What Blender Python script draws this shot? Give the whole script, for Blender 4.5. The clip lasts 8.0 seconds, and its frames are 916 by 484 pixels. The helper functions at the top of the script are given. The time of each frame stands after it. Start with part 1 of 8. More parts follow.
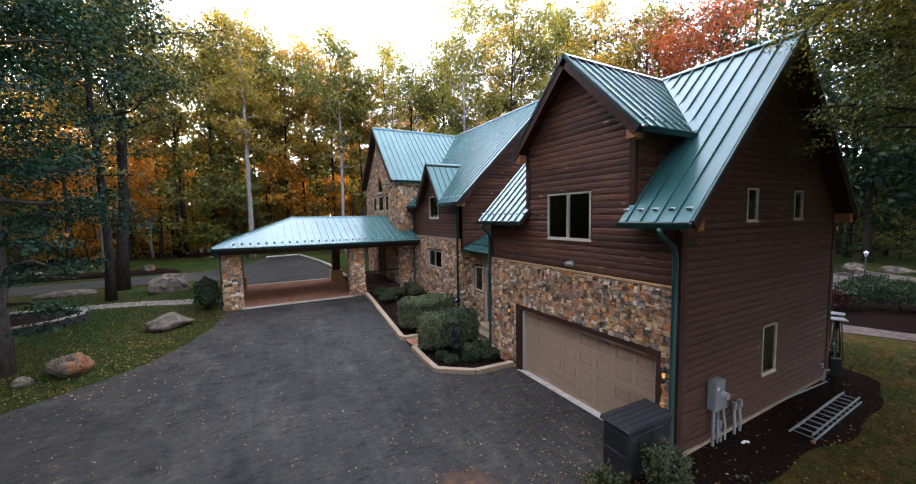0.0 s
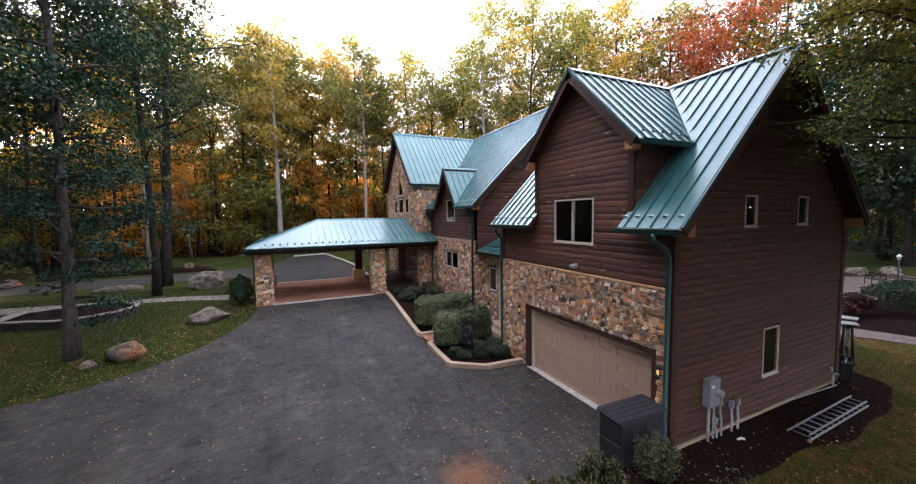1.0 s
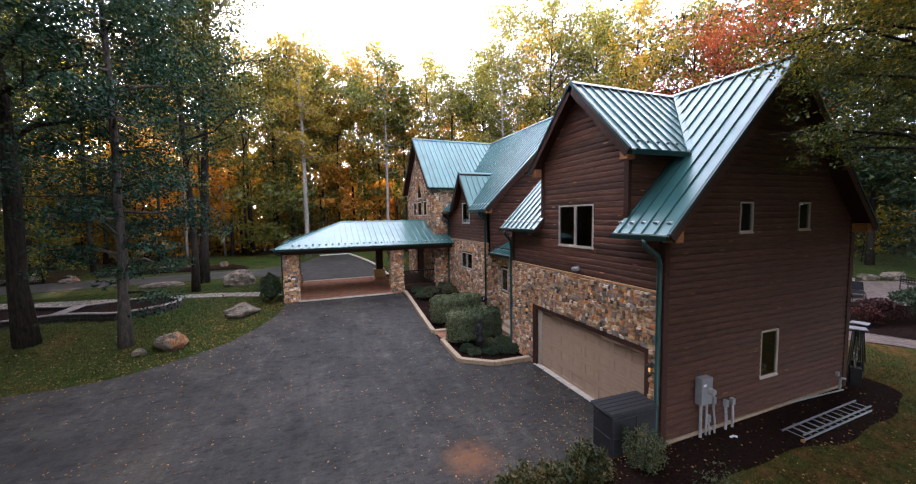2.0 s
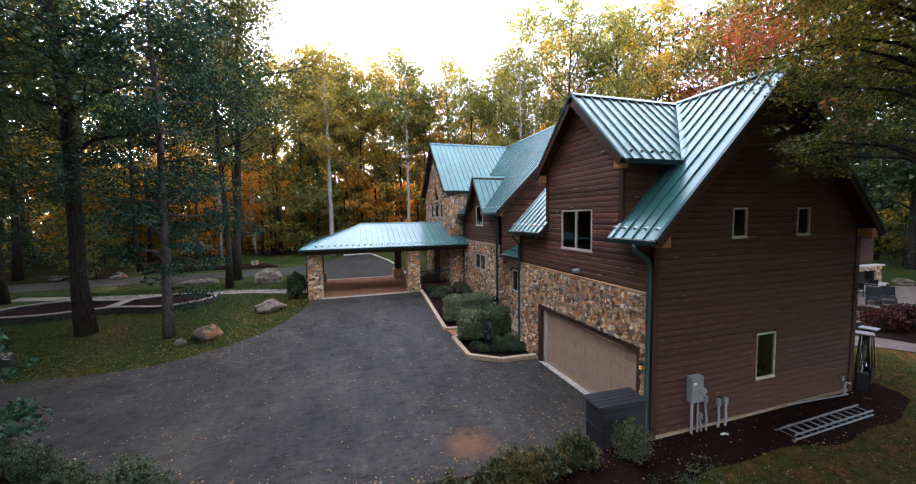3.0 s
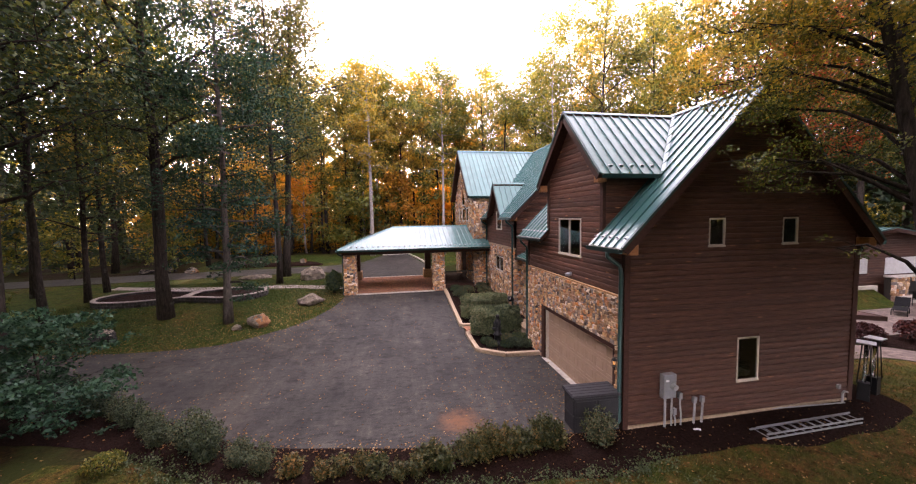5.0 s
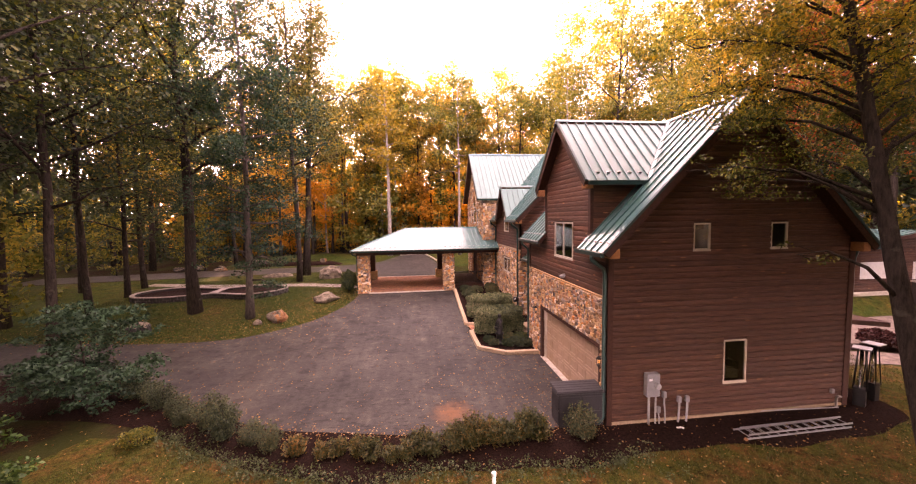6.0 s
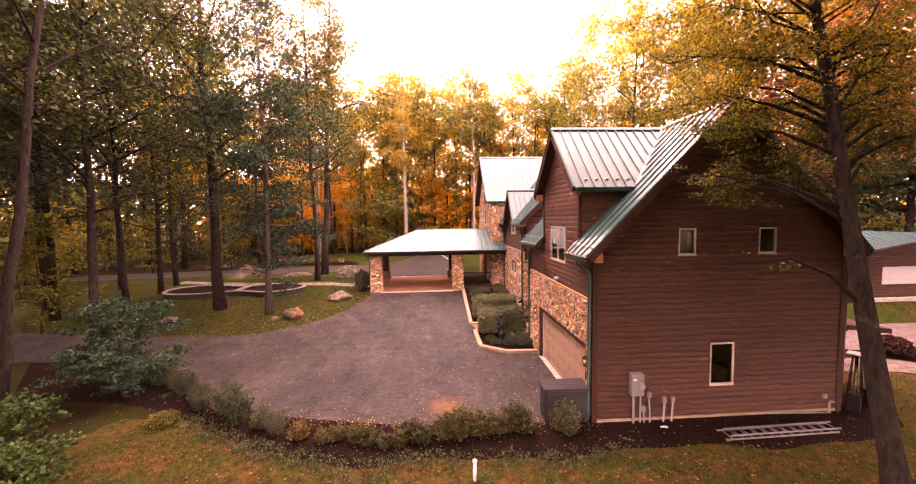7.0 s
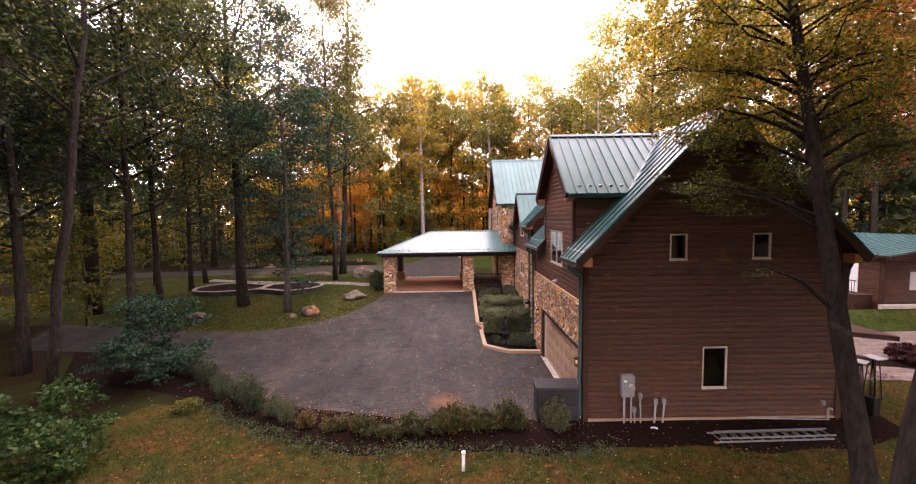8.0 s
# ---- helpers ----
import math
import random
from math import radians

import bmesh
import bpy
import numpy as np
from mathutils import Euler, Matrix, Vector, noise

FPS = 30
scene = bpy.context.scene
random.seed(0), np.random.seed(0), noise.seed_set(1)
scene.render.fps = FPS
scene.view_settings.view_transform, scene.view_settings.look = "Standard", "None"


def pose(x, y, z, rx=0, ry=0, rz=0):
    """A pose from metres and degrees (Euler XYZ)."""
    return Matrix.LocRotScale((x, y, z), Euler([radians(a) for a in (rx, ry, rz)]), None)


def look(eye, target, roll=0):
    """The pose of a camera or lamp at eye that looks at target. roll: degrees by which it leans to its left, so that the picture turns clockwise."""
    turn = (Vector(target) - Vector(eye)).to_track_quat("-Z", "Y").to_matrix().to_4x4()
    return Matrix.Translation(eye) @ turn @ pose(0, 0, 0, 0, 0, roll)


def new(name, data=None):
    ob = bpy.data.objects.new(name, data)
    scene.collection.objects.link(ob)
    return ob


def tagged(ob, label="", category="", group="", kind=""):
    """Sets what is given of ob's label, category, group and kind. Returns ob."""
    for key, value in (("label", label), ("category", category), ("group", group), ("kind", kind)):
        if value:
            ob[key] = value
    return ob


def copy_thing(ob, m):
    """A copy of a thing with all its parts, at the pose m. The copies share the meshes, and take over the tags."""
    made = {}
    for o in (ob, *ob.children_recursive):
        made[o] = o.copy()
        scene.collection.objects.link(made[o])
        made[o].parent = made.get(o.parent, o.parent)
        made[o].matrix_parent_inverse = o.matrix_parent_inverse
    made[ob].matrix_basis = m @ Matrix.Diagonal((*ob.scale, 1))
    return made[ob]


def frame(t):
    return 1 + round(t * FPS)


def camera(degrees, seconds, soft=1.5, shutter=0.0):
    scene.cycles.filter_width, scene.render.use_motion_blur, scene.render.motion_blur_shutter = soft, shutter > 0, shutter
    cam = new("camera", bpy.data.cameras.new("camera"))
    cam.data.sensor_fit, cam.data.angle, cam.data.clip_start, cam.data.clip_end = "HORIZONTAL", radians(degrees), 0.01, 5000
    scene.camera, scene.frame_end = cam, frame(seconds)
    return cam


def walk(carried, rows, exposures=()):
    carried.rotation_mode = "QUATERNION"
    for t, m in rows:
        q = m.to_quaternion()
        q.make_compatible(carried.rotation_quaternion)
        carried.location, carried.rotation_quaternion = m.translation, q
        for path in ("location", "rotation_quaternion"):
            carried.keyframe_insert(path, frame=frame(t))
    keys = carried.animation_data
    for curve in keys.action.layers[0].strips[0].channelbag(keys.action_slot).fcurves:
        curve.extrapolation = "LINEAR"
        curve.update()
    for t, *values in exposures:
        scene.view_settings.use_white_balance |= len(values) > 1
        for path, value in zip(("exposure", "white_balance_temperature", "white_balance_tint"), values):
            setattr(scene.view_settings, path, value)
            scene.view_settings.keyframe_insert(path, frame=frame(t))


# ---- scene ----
cam = camera(103.8, 8.0, 1.15)
PATH = [
    (0, (-7.505, -4.327, 5.298), (-6.565, -2.567, 5.155), -0.89),
    (0.5, (-7.558, -4.720, 5.365), (-6.669, -2.934, 5.222), -0.89),
    (1, (-7.555, -5.138, 5.439), (-6.724, -3.324, 5.297), -0.88),
    (1.5, (-7.515, -5.573, 5.514), (-6.742, -3.734, 5.373), -0.88),
    (3, (-7.198, -6.925, 5.724), (-6.604, -5.020, 5.586), -0.88),
    (3.5, (-7.016, -7.377, 5.788), (-6.482, -5.455, 5.651), -0.88),
    (4, (-6.789, -7.825, 5.850), (-6.314, -5.886, 5.714), -0.88),
    (4.5, (-6.515, -8.265, 5.912), (-6.099, -6.314, 5.777), -0.88),
    (6, (-5.452, -9.528, 6.110), (-5.215, -7.547, 5.977), -0.88),
    (6.5, (-5.050, -9.919, 6.183), (-4.872, -7.931, 6.051), -0.88),
    (7, (-4.646, -10.285, 6.261), (-4.526, -8.293, 6.130), -0.88),
    (7.5, (-4.253, -10.617, 6.342), (-4.191, -8.622, 6.211), -0.88),
    (8, (-3.882, -10.900, 6.425), (-3.881, -8.905, 6.295), -0.88),
]
walk(cam, [(t, look(eye, target, roll)) for t, eye, target, roll in PATH],
     [(0.0, 3.57, 5900, 15), (1.5, 3.68, 6150, 22), (3.0, 3.64, 5900, 15), (4.2, 3.7, 6000, 17), (4.6, 3.84, 6550, 27), (5.9, 4.42, 9100, 58), (6.6, 4.76, 11000, 78), (7.2, 4.7, 10700, 76), (7.5, 4.53, 9700, 67), (8.0, 4.09, 7750, 43)])

# ---- light ----
SUN_AZ, SUN_EL = 94.7, 17.5
world = bpy.data.worlds.new("world")
scene.world = world
world.use_nodes = True
wn = world.node_tree.nodes
sky = wn.new("ShaderNodeTexSky")
sky.sky_type = "NISHITA"
sky.sun_disc = False
sky.sun_elevation = radians(SUN_EL)
sky.sun_rotation = radians(90 - SUN_AZ)
sky.air_density, sky.dust_density, sky.ozone_density = 0.6, 0.45, 0.8
wn["Background"].inputs["Strength"].default_value = 0.12
# thin even haze over the whole sky
haze = wn.new("ShaderNodeMix")
haze.data_type, haze.blend_type = "RGBA", "ADD"
haze.inputs[0].default_value = 1.0
haze.inputs[7].default_value = (1.85, 1.83, 1.85, 1)
pale = wn.new("ShaderNodeHueSaturation")
pale.inputs["Saturation"].default_value = 0.47
world.node_tree.links.new(sky.outputs[0], pale.inputs["Color"])
world.node_tree.links.new(pale.outputs[0], haze.inputs[6])
world.node_tree.links.new(haze.outputs[2], wn["Background"].inputs["Color"])

sun_data = bpy.data.lights.new("sun", "SUN")
sun_data.energy, sun_data.angle, sun_data.color = 2.9, radians(2.0), (1.0, 0.8, 0.56)
sun = new("sun", sun_data)
toward = Vector((math.cos(radians(SUN_AZ)) * math.cos(radians(SUN_EL)), math.sin(radians(SUN_AZ)) * math.cos(radians(SUN_EL)), math.sin(radians(SUN_EL))))
sun.matrix_world = look(toward * 60, (0, 0, 0))


# ---- materials ----
def material(name):
    m = bpy.data.materials.new(name)
    m.use_nodes = True
    nt = m.node_tree
    return m, nt.nodes, nt.links, nt.nodes["Principled BSDF"]


def coords(n, l, scale=(1, 1, 1), kind="Object"):
    tc = n.new("ShaderNodeTexCoord")
    mp = n.new("ShaderNodeMapping")
    mp.inputs["Scale"].default_value = scale
    l.new(tc.outputs[kind], mp.inputs["Vector"])
    return mp.outputs["Vector"]


def world_coords(n, l, scale=(1, 1, 1)):
    g = n.new("ShaderNodeNewGeometry")
    mp = n.new("ShaderNodeMapping")
    mp.inputs["Scale"].default_value = scale
    l.new(g.outputs["Position"], mp.inputs["Vector"])
    return mp.outputs["Vector"]


def noise_tex(n, l, vec, scale, detail=5.0, rough=0.6):
    t = n.new("ShaderNodeTexNoise")
    t.inputs["Scale"].default_value = scale
    t.inputs["Detail"].default_value = detail
    t.inputs["Roughness"].default_value = rough
    l.new(vec, t.inputs["Vector"])
    return t.outputs["Fac"]


def ramp(n, l, fac, stops):
    r = n.new("ShaderNodeValToRGB")
    e = r.color_ramp.elements
    while len(e) < len(stops):
        e.new(0.5)
    for k, (p, c) in zip(e, stops):
        k.position, k.color = p, (*c, 1)
    l.new(fac, r.inputs["Fac"])
    return r.outputs["Color"]


def mix(n, l, a, b, fac, mode="MIX"):
    m = n.new("ShaderNodeMix")
    m.data_type, m.blend_type = "RGBA", mode
    if isinstance(fac, (int, float)):
        m.inputs[0].default_value = fac
    else:
        l.new(fac, m.inputs[0])
    for s, v in ((m.inputs[6], a), (m.inputs[7], b)):
        if isinstance(v, tuple):
            s.default_value = (*v, 1)
        else:
            l.new(v, s)
    return m.outputs[2]


def bump(n, l, p, height, strength=0.4, distance=0.01):
    b = n.new("ShaderNodeBump")
    b.inputs["Strength"].default_value = strength
    b.inputs["Distance"].default_value = distance
    l.new(height, b.inputs["Height"])
    l.new(b.outputs["Normal"], p.inputs["Normal"])


def math_node(n, l, op, a, b):
    m = n.new("ShaderNodeMath")
    m.operation = op
    for s, v in zip(m.inputs, (a, b)):
        if isinstance(v, (int, float)):
            s.default_value = v
        else:
            l.new(v, s)
    return m.outputs[0]


def piece_random(n, l):
    """A number for each piece: of its object and of its island together."""
    o = n.new("ShaderNodeObjectInfo")
    g = n.new("ShaderNodeNewGeometry")
    s = math_node(n, l, "ADD", o.outputs["Random"], g.outputs["Random Per Island"])
    return math_node(n, l, "FRACT", s, 0.0)


def mat_speckle(name, dark, light, scale=6.0, rough=0.85, fine=120.0, bump_s=0.4, bump_d=0.01, spec=0.3):
    """Two scales of mottling between two colours, with a fine relief."""
    m, n, l, p = material(name)
    v = world_coords(n, l)
    a = noise_tex(n, l, v, scale)
    b = noise_tex(n, l, v, fine, 3)
    f = math_node(n, l, "ADD", math_node(n, l, "MULTIPLY", a, 0.7), math_node(n, l, "MULTIPLY", b, 0.3))
    c = ramp(n, l, f, [(0.32, dark), (0.68, light)])
    l.new(c, p.inputs["Base Color"])
    p.inputs["Roughness"].default_value = rough
    p.inputs["Specular IOR Level"].default_value = spec
    bump(n, l, p, b, bump_s, bump_d)
    return m


def mat_asphalt():
    m, n, l, p = material("asphalt")
    v = world_coords(n, l)
    big = noise_tex(n, l, v, 0.3, 6, 0.65)
    mid = noise_tex(n, l, v, 3.6, 8, 0.8)
    streak = noise_tex(n, l, world_coords(n, l, (2.4, 0.3, 1)), 1.6, 7, 0.75)
    coarse = noise_tex(n, l, v, 26, 5, 0.8)
    fine = noise_tex(n, l, v, 120, 3, 0.7)
    f = math_node(n, l, "ADD", math_node(n, l, "MULTIPLY", big, 0.4), math_node(n, l, "MULTIPLY", mid, 0.35))
    f = math_node(n, l, "ADD", f, math_node(n, l, "MULTIPLY", streak, 0.25))
    c = ramp(n, l, f, [(0.38, (0.018, 0.0172, 0.016)), (0.46, (0.031, 0.0292, 0.0264)), (0.54, (0.046, 0.043, 0.038)), (0.64, (0.088, 0.081, 0.07))])
    c = mix(n, l, c, ramp(n, l, coarse, [(0.33, (0.78, 0.78, 0.78)), (0.5, (1, 1, 1)), (0.68, (1.28, 1.26, 1.24))]), 1.0, "MULTIPLY")
    c = mix(n, l, c, ramp(n, l, fine, [(0.35, (0.6, 0.6, 0.6)), (0.7, (1.45, 1.42, 1.38))]), 1.0, "MULTIPLY")
    blot = noise_tex(n, l, v, 5.0, 5, 0.72)
    c = mix(n, l, c, ramp(n, l, blot, [(0.36, (0.84, 0.84, 0.84)), (0.5, (1, 1, 1)), (0.66, (1.16, 1.14, 1.12))]), 1.0, "MULTIPLY")
    # oily dark patches and pale scuffs
    spots = noise_tex(n, l, world_coords(n, l, (0.85, 1.2, 1)), 1.5, 7, 0.74)
    c = mix(n, l, c, ramp(n, l, spots, [(0.37, (0.42, 0.42, 0.42)), (0.46, (0.9, 0.9, 0.9)), (0.57, (1, 1, 1)), (0.67, (1.6, 1.54, 1.45))]), 1.0, "MULTIPLY")
    # small dark smears and scuff lines
    smear = noise_tex(n, l, world_coords(n, l, (1.0, 3.2, 1)), 3.2, 6, 0.62)
    c = mix(n, l, c, ramp(n, l, smear, [(0.36, (0.38, 0.4, 0.44)), (0.43, (0.92, 0.92, 0.93)), (0.6, (1, 1, 1)), (0.68, (1.3, 1.27, 1.22))]), 1.0, "MULTIPLY")
    # faint wheel tracks, curving with the drive
    wv = n.new("ShaderNodeTexWave")
    wv.wave_type, wv.rings_direction = "RINGS", "Z"
    wv.inputs["Scale"].default_value = 0.16
    wv.inputs["Distortion"].default_value = 7.0
    wv.inputs["Detail"].default_value = 4
    mp = n.new("ShaderNodeMapping")
    mp.inputs["Location"].default_value = (16.0, -4.0, 0)
    l.new(v, mp.inputs["Vector"])
    l.new(mp.outputs["Vector"], wv.inputs["Vector"])
    c = mix(n, l, c, ramp(n, l, wv.outputs["Fac"], [(0.05, (0.86, 0.86, 0.87)), (0.22, (1, 1, 1)), (0.9, (1.05, 1.05, 1.04))]), 1.0, "MULTIPLY")
    # two rusty stains in front of the shrubs
    g = n.new("ShaderNodeNewGeometry")
    d = n.new("ShaderNodeVectorMath")
    d.operation = "DISTANCE"
    d.inputs[1].default_value = (-4.4, 1.3, 0.0)
    l.new(g.outputs["Position"], d.inputs[0])
    near = math_node(n, l, "SUBTRACT", 1.0, math_node(n, l, "DIVIDE", d.outputs["Value"], 1.35))
    st = math_node(n, l, "MULTIPLY", near, noise_tex(n, l, v, 3.4, 8, 0.8))
    sf = ramp(n, l, st, [(0.2, (0, 0, 0)), (0.46, (0.7, 0.7, 0.7))])
    c = mix(n, l, c, (0.2, 0.085, 0.035), sf)
    l.new(c, p.inputs["Base Color"])
    r = ramp(n, l, mid, [(0.3, (0.62, 0.62, 0.62)), (0.7, (0.9, 0.9, 0.9))])
    l.new(r, p.inputs["Roughness"])
    p.inputs["Specular IOR Level"].default_value = 0.25
    bump(n, l, p, coarse, 0.25, 0.006)
    return m


def mat_ground(name="lawn", shift=0.0, patch=0.25):
    m, n, l, p = material(name)
    v = world_coords(n, l)
    big = noise_tex(n, l, v, patch, 5, 0.65)
    mid = noise_tex(n, l, v, 1.7, 6, 0.7)
    fine = noise_tex(n, l, v, 38, 4, 0.7)
    f = math_node(n, l, "ADD", math_node(n, l, "MULTIPLY", big, 0.5), math_node(n, l, "MULTIPLY", mid, 0.5))
    f = math_node(n, l, "ADD", f, shift)
    c = ramp(n, l, f, [(0.34, (0.016, 0.034, 0.008)), (0.47, (0.034, 0.057, 0.012)), (0.58, (0.068, 0.066, 0.017)), (0.7, (0.135, 0.065, 0.025))])
    k = ramp(n, l, fine, [(0.3, (0.35, 0.35, 0.35)), (0.7, (1.5, 1.45, 1.3))])
    c = mix(n, l, c, k, 1.0, "MULTIPLY")
    tuft = noise_tex(n, l, v, 5.5, 8, 0.78)
    c = mix(n, l, c, ramp(n, l, tuft, [(0.36, (0.3, 0.3, 0.3)), (0.5, (0.85, 0.88, 0.85)), (0.66, (1.35, 1.3, 1.15))]), 1.0, "MULTIPLY")
    l.new(c, p.inputs["Base Color"])
    p.inputs["Roughness"].default_value = 0.9
    p.inputs["Specular IOR Level"].default_value = 0.06
    bump(n, l, p, fine, 0.9, 0.04)
    return m


def mat_forest_floor():
    m, n, l, p = material("leaf_litter")
    v = world_coords(n, l)
    f = noise_tex(n, l, v, 9, 6, 0.75)
    big = noise_tex(n, l, v, 0.4, 4)
    c = ramp(n, l, f, [(0.3, (0.007, 0.005, 0.003)), (0.5, (0.022, 0.014, 0.007)), (0.7, (0.055, 0.03, 0.011))])
    c = mix(n, l, c, (0.03, 0.045, 0.012), ramp(n, l, big, [(0.45, (0, 0, 0)), (0.6, (0.6, 0.6, 0.6))]))
    l.new(c, p.inputs["Base Color"])
    p.inputs["Roughness"].default_value = 0.95
    p.inputs["Specular IOR Level"].default_value = 0.05
    bump(n, l, p, f, 0.8, 0.05)
    return m


def mat_log(name, tone=1.0, vary=1.0, scarred=0.85):
    """Dark stained half-log siding with grain along the length, knots and a few raw scars."""
    m, n, l, p = material(name)
    rnd = piece_random(n, l)
    v = coords(n, l, (0.8, 0.8, 14))
    vw = world_coords(n, l, (0.5, 0.5, 9))
    grain = noise_tex(n, l, vw, 4.0, 7, 0.65)
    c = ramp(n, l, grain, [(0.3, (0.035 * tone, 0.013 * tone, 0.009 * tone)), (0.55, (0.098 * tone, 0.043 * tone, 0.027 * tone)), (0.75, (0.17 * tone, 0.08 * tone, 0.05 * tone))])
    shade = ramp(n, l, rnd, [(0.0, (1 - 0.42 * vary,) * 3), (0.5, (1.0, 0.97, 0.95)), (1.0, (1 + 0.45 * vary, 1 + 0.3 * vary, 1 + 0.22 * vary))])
    c = mix(n, l, c, shade, 1.0, "MULTIPLY")
    vo = n.new("ShaderNodeTexVoronoi")
    vo.inputs["Scale"].default_value = 1.0
    l.new(world_coords(n, l, (1.3, 1.3, 4.2)), vo.inputs["Vector"])
    knot = ramp(n, l, vo.outputs["Distance"], [(0.03, (1, 1, 1)), (0.09, (0, 0, 0))])
    c = mix(n, l, c, (0.012, 0.006, 0.005), knot)
    v2 = n.new("ShaderNodeTexVoronoi")
    v2.inputs["Scale"].default_value = 1.0
    l.new(world_coords(n, l, (0.95, 0.95, 4.4)), v2.inputs["Vector"])
    scar = ramp(n, l, v2.outputs["Distance"], [(0.07, (scarred,) * 3), (0.115, (0, 0, 0))])
    c = mix(n, l, c, (0.42, 0.2, 0.09), scar)
    l.new(c, p.inputs["Base Color"])
    p.inputs["Roughness"].default_value = 0.62
    p.inputs["Specular IOR Level"].default_value = 0.3
    bump(n, l, p, grain, 0.55, 0.012)
    return m


def mat_wood(name, dark, light, rough=0.6):
    m, n, l, p = material(name)
    g = noise_tex(n, l, world_coords(n, l, (3, 3, 3)), 5, 7, 0.7)
    l.new(ramp(n, l, g, [(0.3, dark), (0.7, light)]), p.inputs["Base Color"])
    p.inputs["Roughness"].default_value = rough
    p.inputs["Specular IOR Level"].default_value = 0.18
    bump(n, l, p, g, 0.3, 0.005)
    return m


def mat_stone(name):
    m, n, l, p = material(name)
    rnd = piece_random(n, l)
    c = ramp(n, l, rnd, [(0.0, (0.045, 0.036, 0.033)), (0.08, (0.36, 0.19, 0.085)), (0.16, (0.15, 0.12, 0.105)), (0.24, (0.52, 0.31, 0.14)), (0.32, (0.2, 0.165, 0.145)), (0.4, (0.5, 0.19, 0.05)), (0.48, (0.3, 0.235, 0.185)), (0.55, (0.6, 0.4, 0.22)), (0.63, (0.11, 0.075, 0.06)), (0.7, (0.42, 0.26, 0.12)), (0.78, (0.66, 0.58, 0.49)), (0.85, (0.34, 0.15, 0.07)), (0.92, (0.27, 0.24, 0.225)), (1.0, (0.085, 0.08, 0.085))])
    v = world_coords(n, l)
    a = noise_tex(n, l, v, 14, 6, 0.7)
    b = noise_tex(n, l, v, 70, 4, 0.7)
    k = ramp(n, l, a, [(0.28, (0.38, 0.34, 0.31)), (0.5, (1.2, 1.17, 1.13)), (0.75, (1.85, 1.65, 1.4))])
    c = mix(n, l, c, k, 1.0, "MULTIPLY")
    l.new(c, p.inputs["Base Color"])
    p.inputs["Roughness"].default_value = 0.85
    bump(n, l, p, b, 0.7, 0.012)
    return m


def mat_roof():
    m, n, l, p = material("green_steel_roof")
    rnd = piece_random(n, l)
    v = world_coords(n, l)
    a = noise_tex(n, l, v, 1.1, 4, 0.6)
    c = ramp(n, l, a, [(0.3, (0.034, 0.115, 0.112)), (0.7, (0.048, 0.145, 0.14))])
    s = ramp(n, l, rnd, [(0, (0.93, 0.93, 0.93)), (1, (1.07, 1.07, 1.07))])
    l.new(mix(n, l, c, s, 1.0, "MULTIPLY"), p.inputs["Base Color"])
    b = noise_tex(n, l, v, 3.0, 3, 0.5)
    l.new(ramp(n, l, b, [(0.3, (0.3, 0.3, 0.3)), (0.7, (0.42, 0.42, 0.42))]), p.inputs["Roughness"])
    p.inputs["Metallic"].default_value = 0.12
    p.inputs["Coat Weight"].default_value = 1.0
    p.inputs["Coat Roughness"].default_value = 0.24
    p.inputs["Coat IOR"].default_value = 1.36
    p.inputs["Specular IOR Level"].default_value = 0.2
    bump(n, l, p, noise_tex(n, l, v, 1.6, 2), 0.07, 0.02)
    return m


def mat_leaf(name, stops, trans=0.55):
    """Thin leaves: half the light passes through. Colour by leaf and by tree."""
    m, n, l, p = material(name)
    g = n.new("ShaderNodeNewGeometry")
    o = n.new("ShaderNodeObjectInfo")
    big = noise_tex(n, l, world_coords(n, l), 0.35, 3)
    f = math_node(n, l, "MULTIPLY", g.outputs["Random Per Island"], 0.5)
    f = math_node(n, l, "ADD", f, math_node(n, l, "MULTIPLY", o.outputs["Random"], 0.28))
    f = math_node(n, l, "ADD", f, math_node(n, l, "MULTIPLY", big, 0.4))
    f = math_node(n, l, "SUBTRACT", f, 0.09)
    c = ramp(n, l, f, stops)
    n.remove(p)
    d, t, gl, mx, m2 = (n.new("ShaderNode" + k) for k in ("BsdfDiffuse", "BsdfTranslucent", "BsdfGlossy", "MixShader", "MixShader"))
    l.new(c, d.inputs["Color"])
    l.new(mix(n, l, c, (1.2, 1.06, 0.5), 1.0, "MULTIPLY"), t.inputs["Color"])
    gl.inputs["Roughness"].default_value = 0.45
    mx.inputs[0].default_value = trans
    m2.inputs[0].default_value = 0.025
    l.new(d.outputs[0], mx.inputs[1]), l.new(t.outputs[0], mx.inputs[2])
    l.new(mx.outputs[0], m2.inputs[1]), l.new(gl.outputs[0], m2.inputs[2])
    l.new(m2.outputs[0], n["Material Output"].inputs["Surface"])
    return m


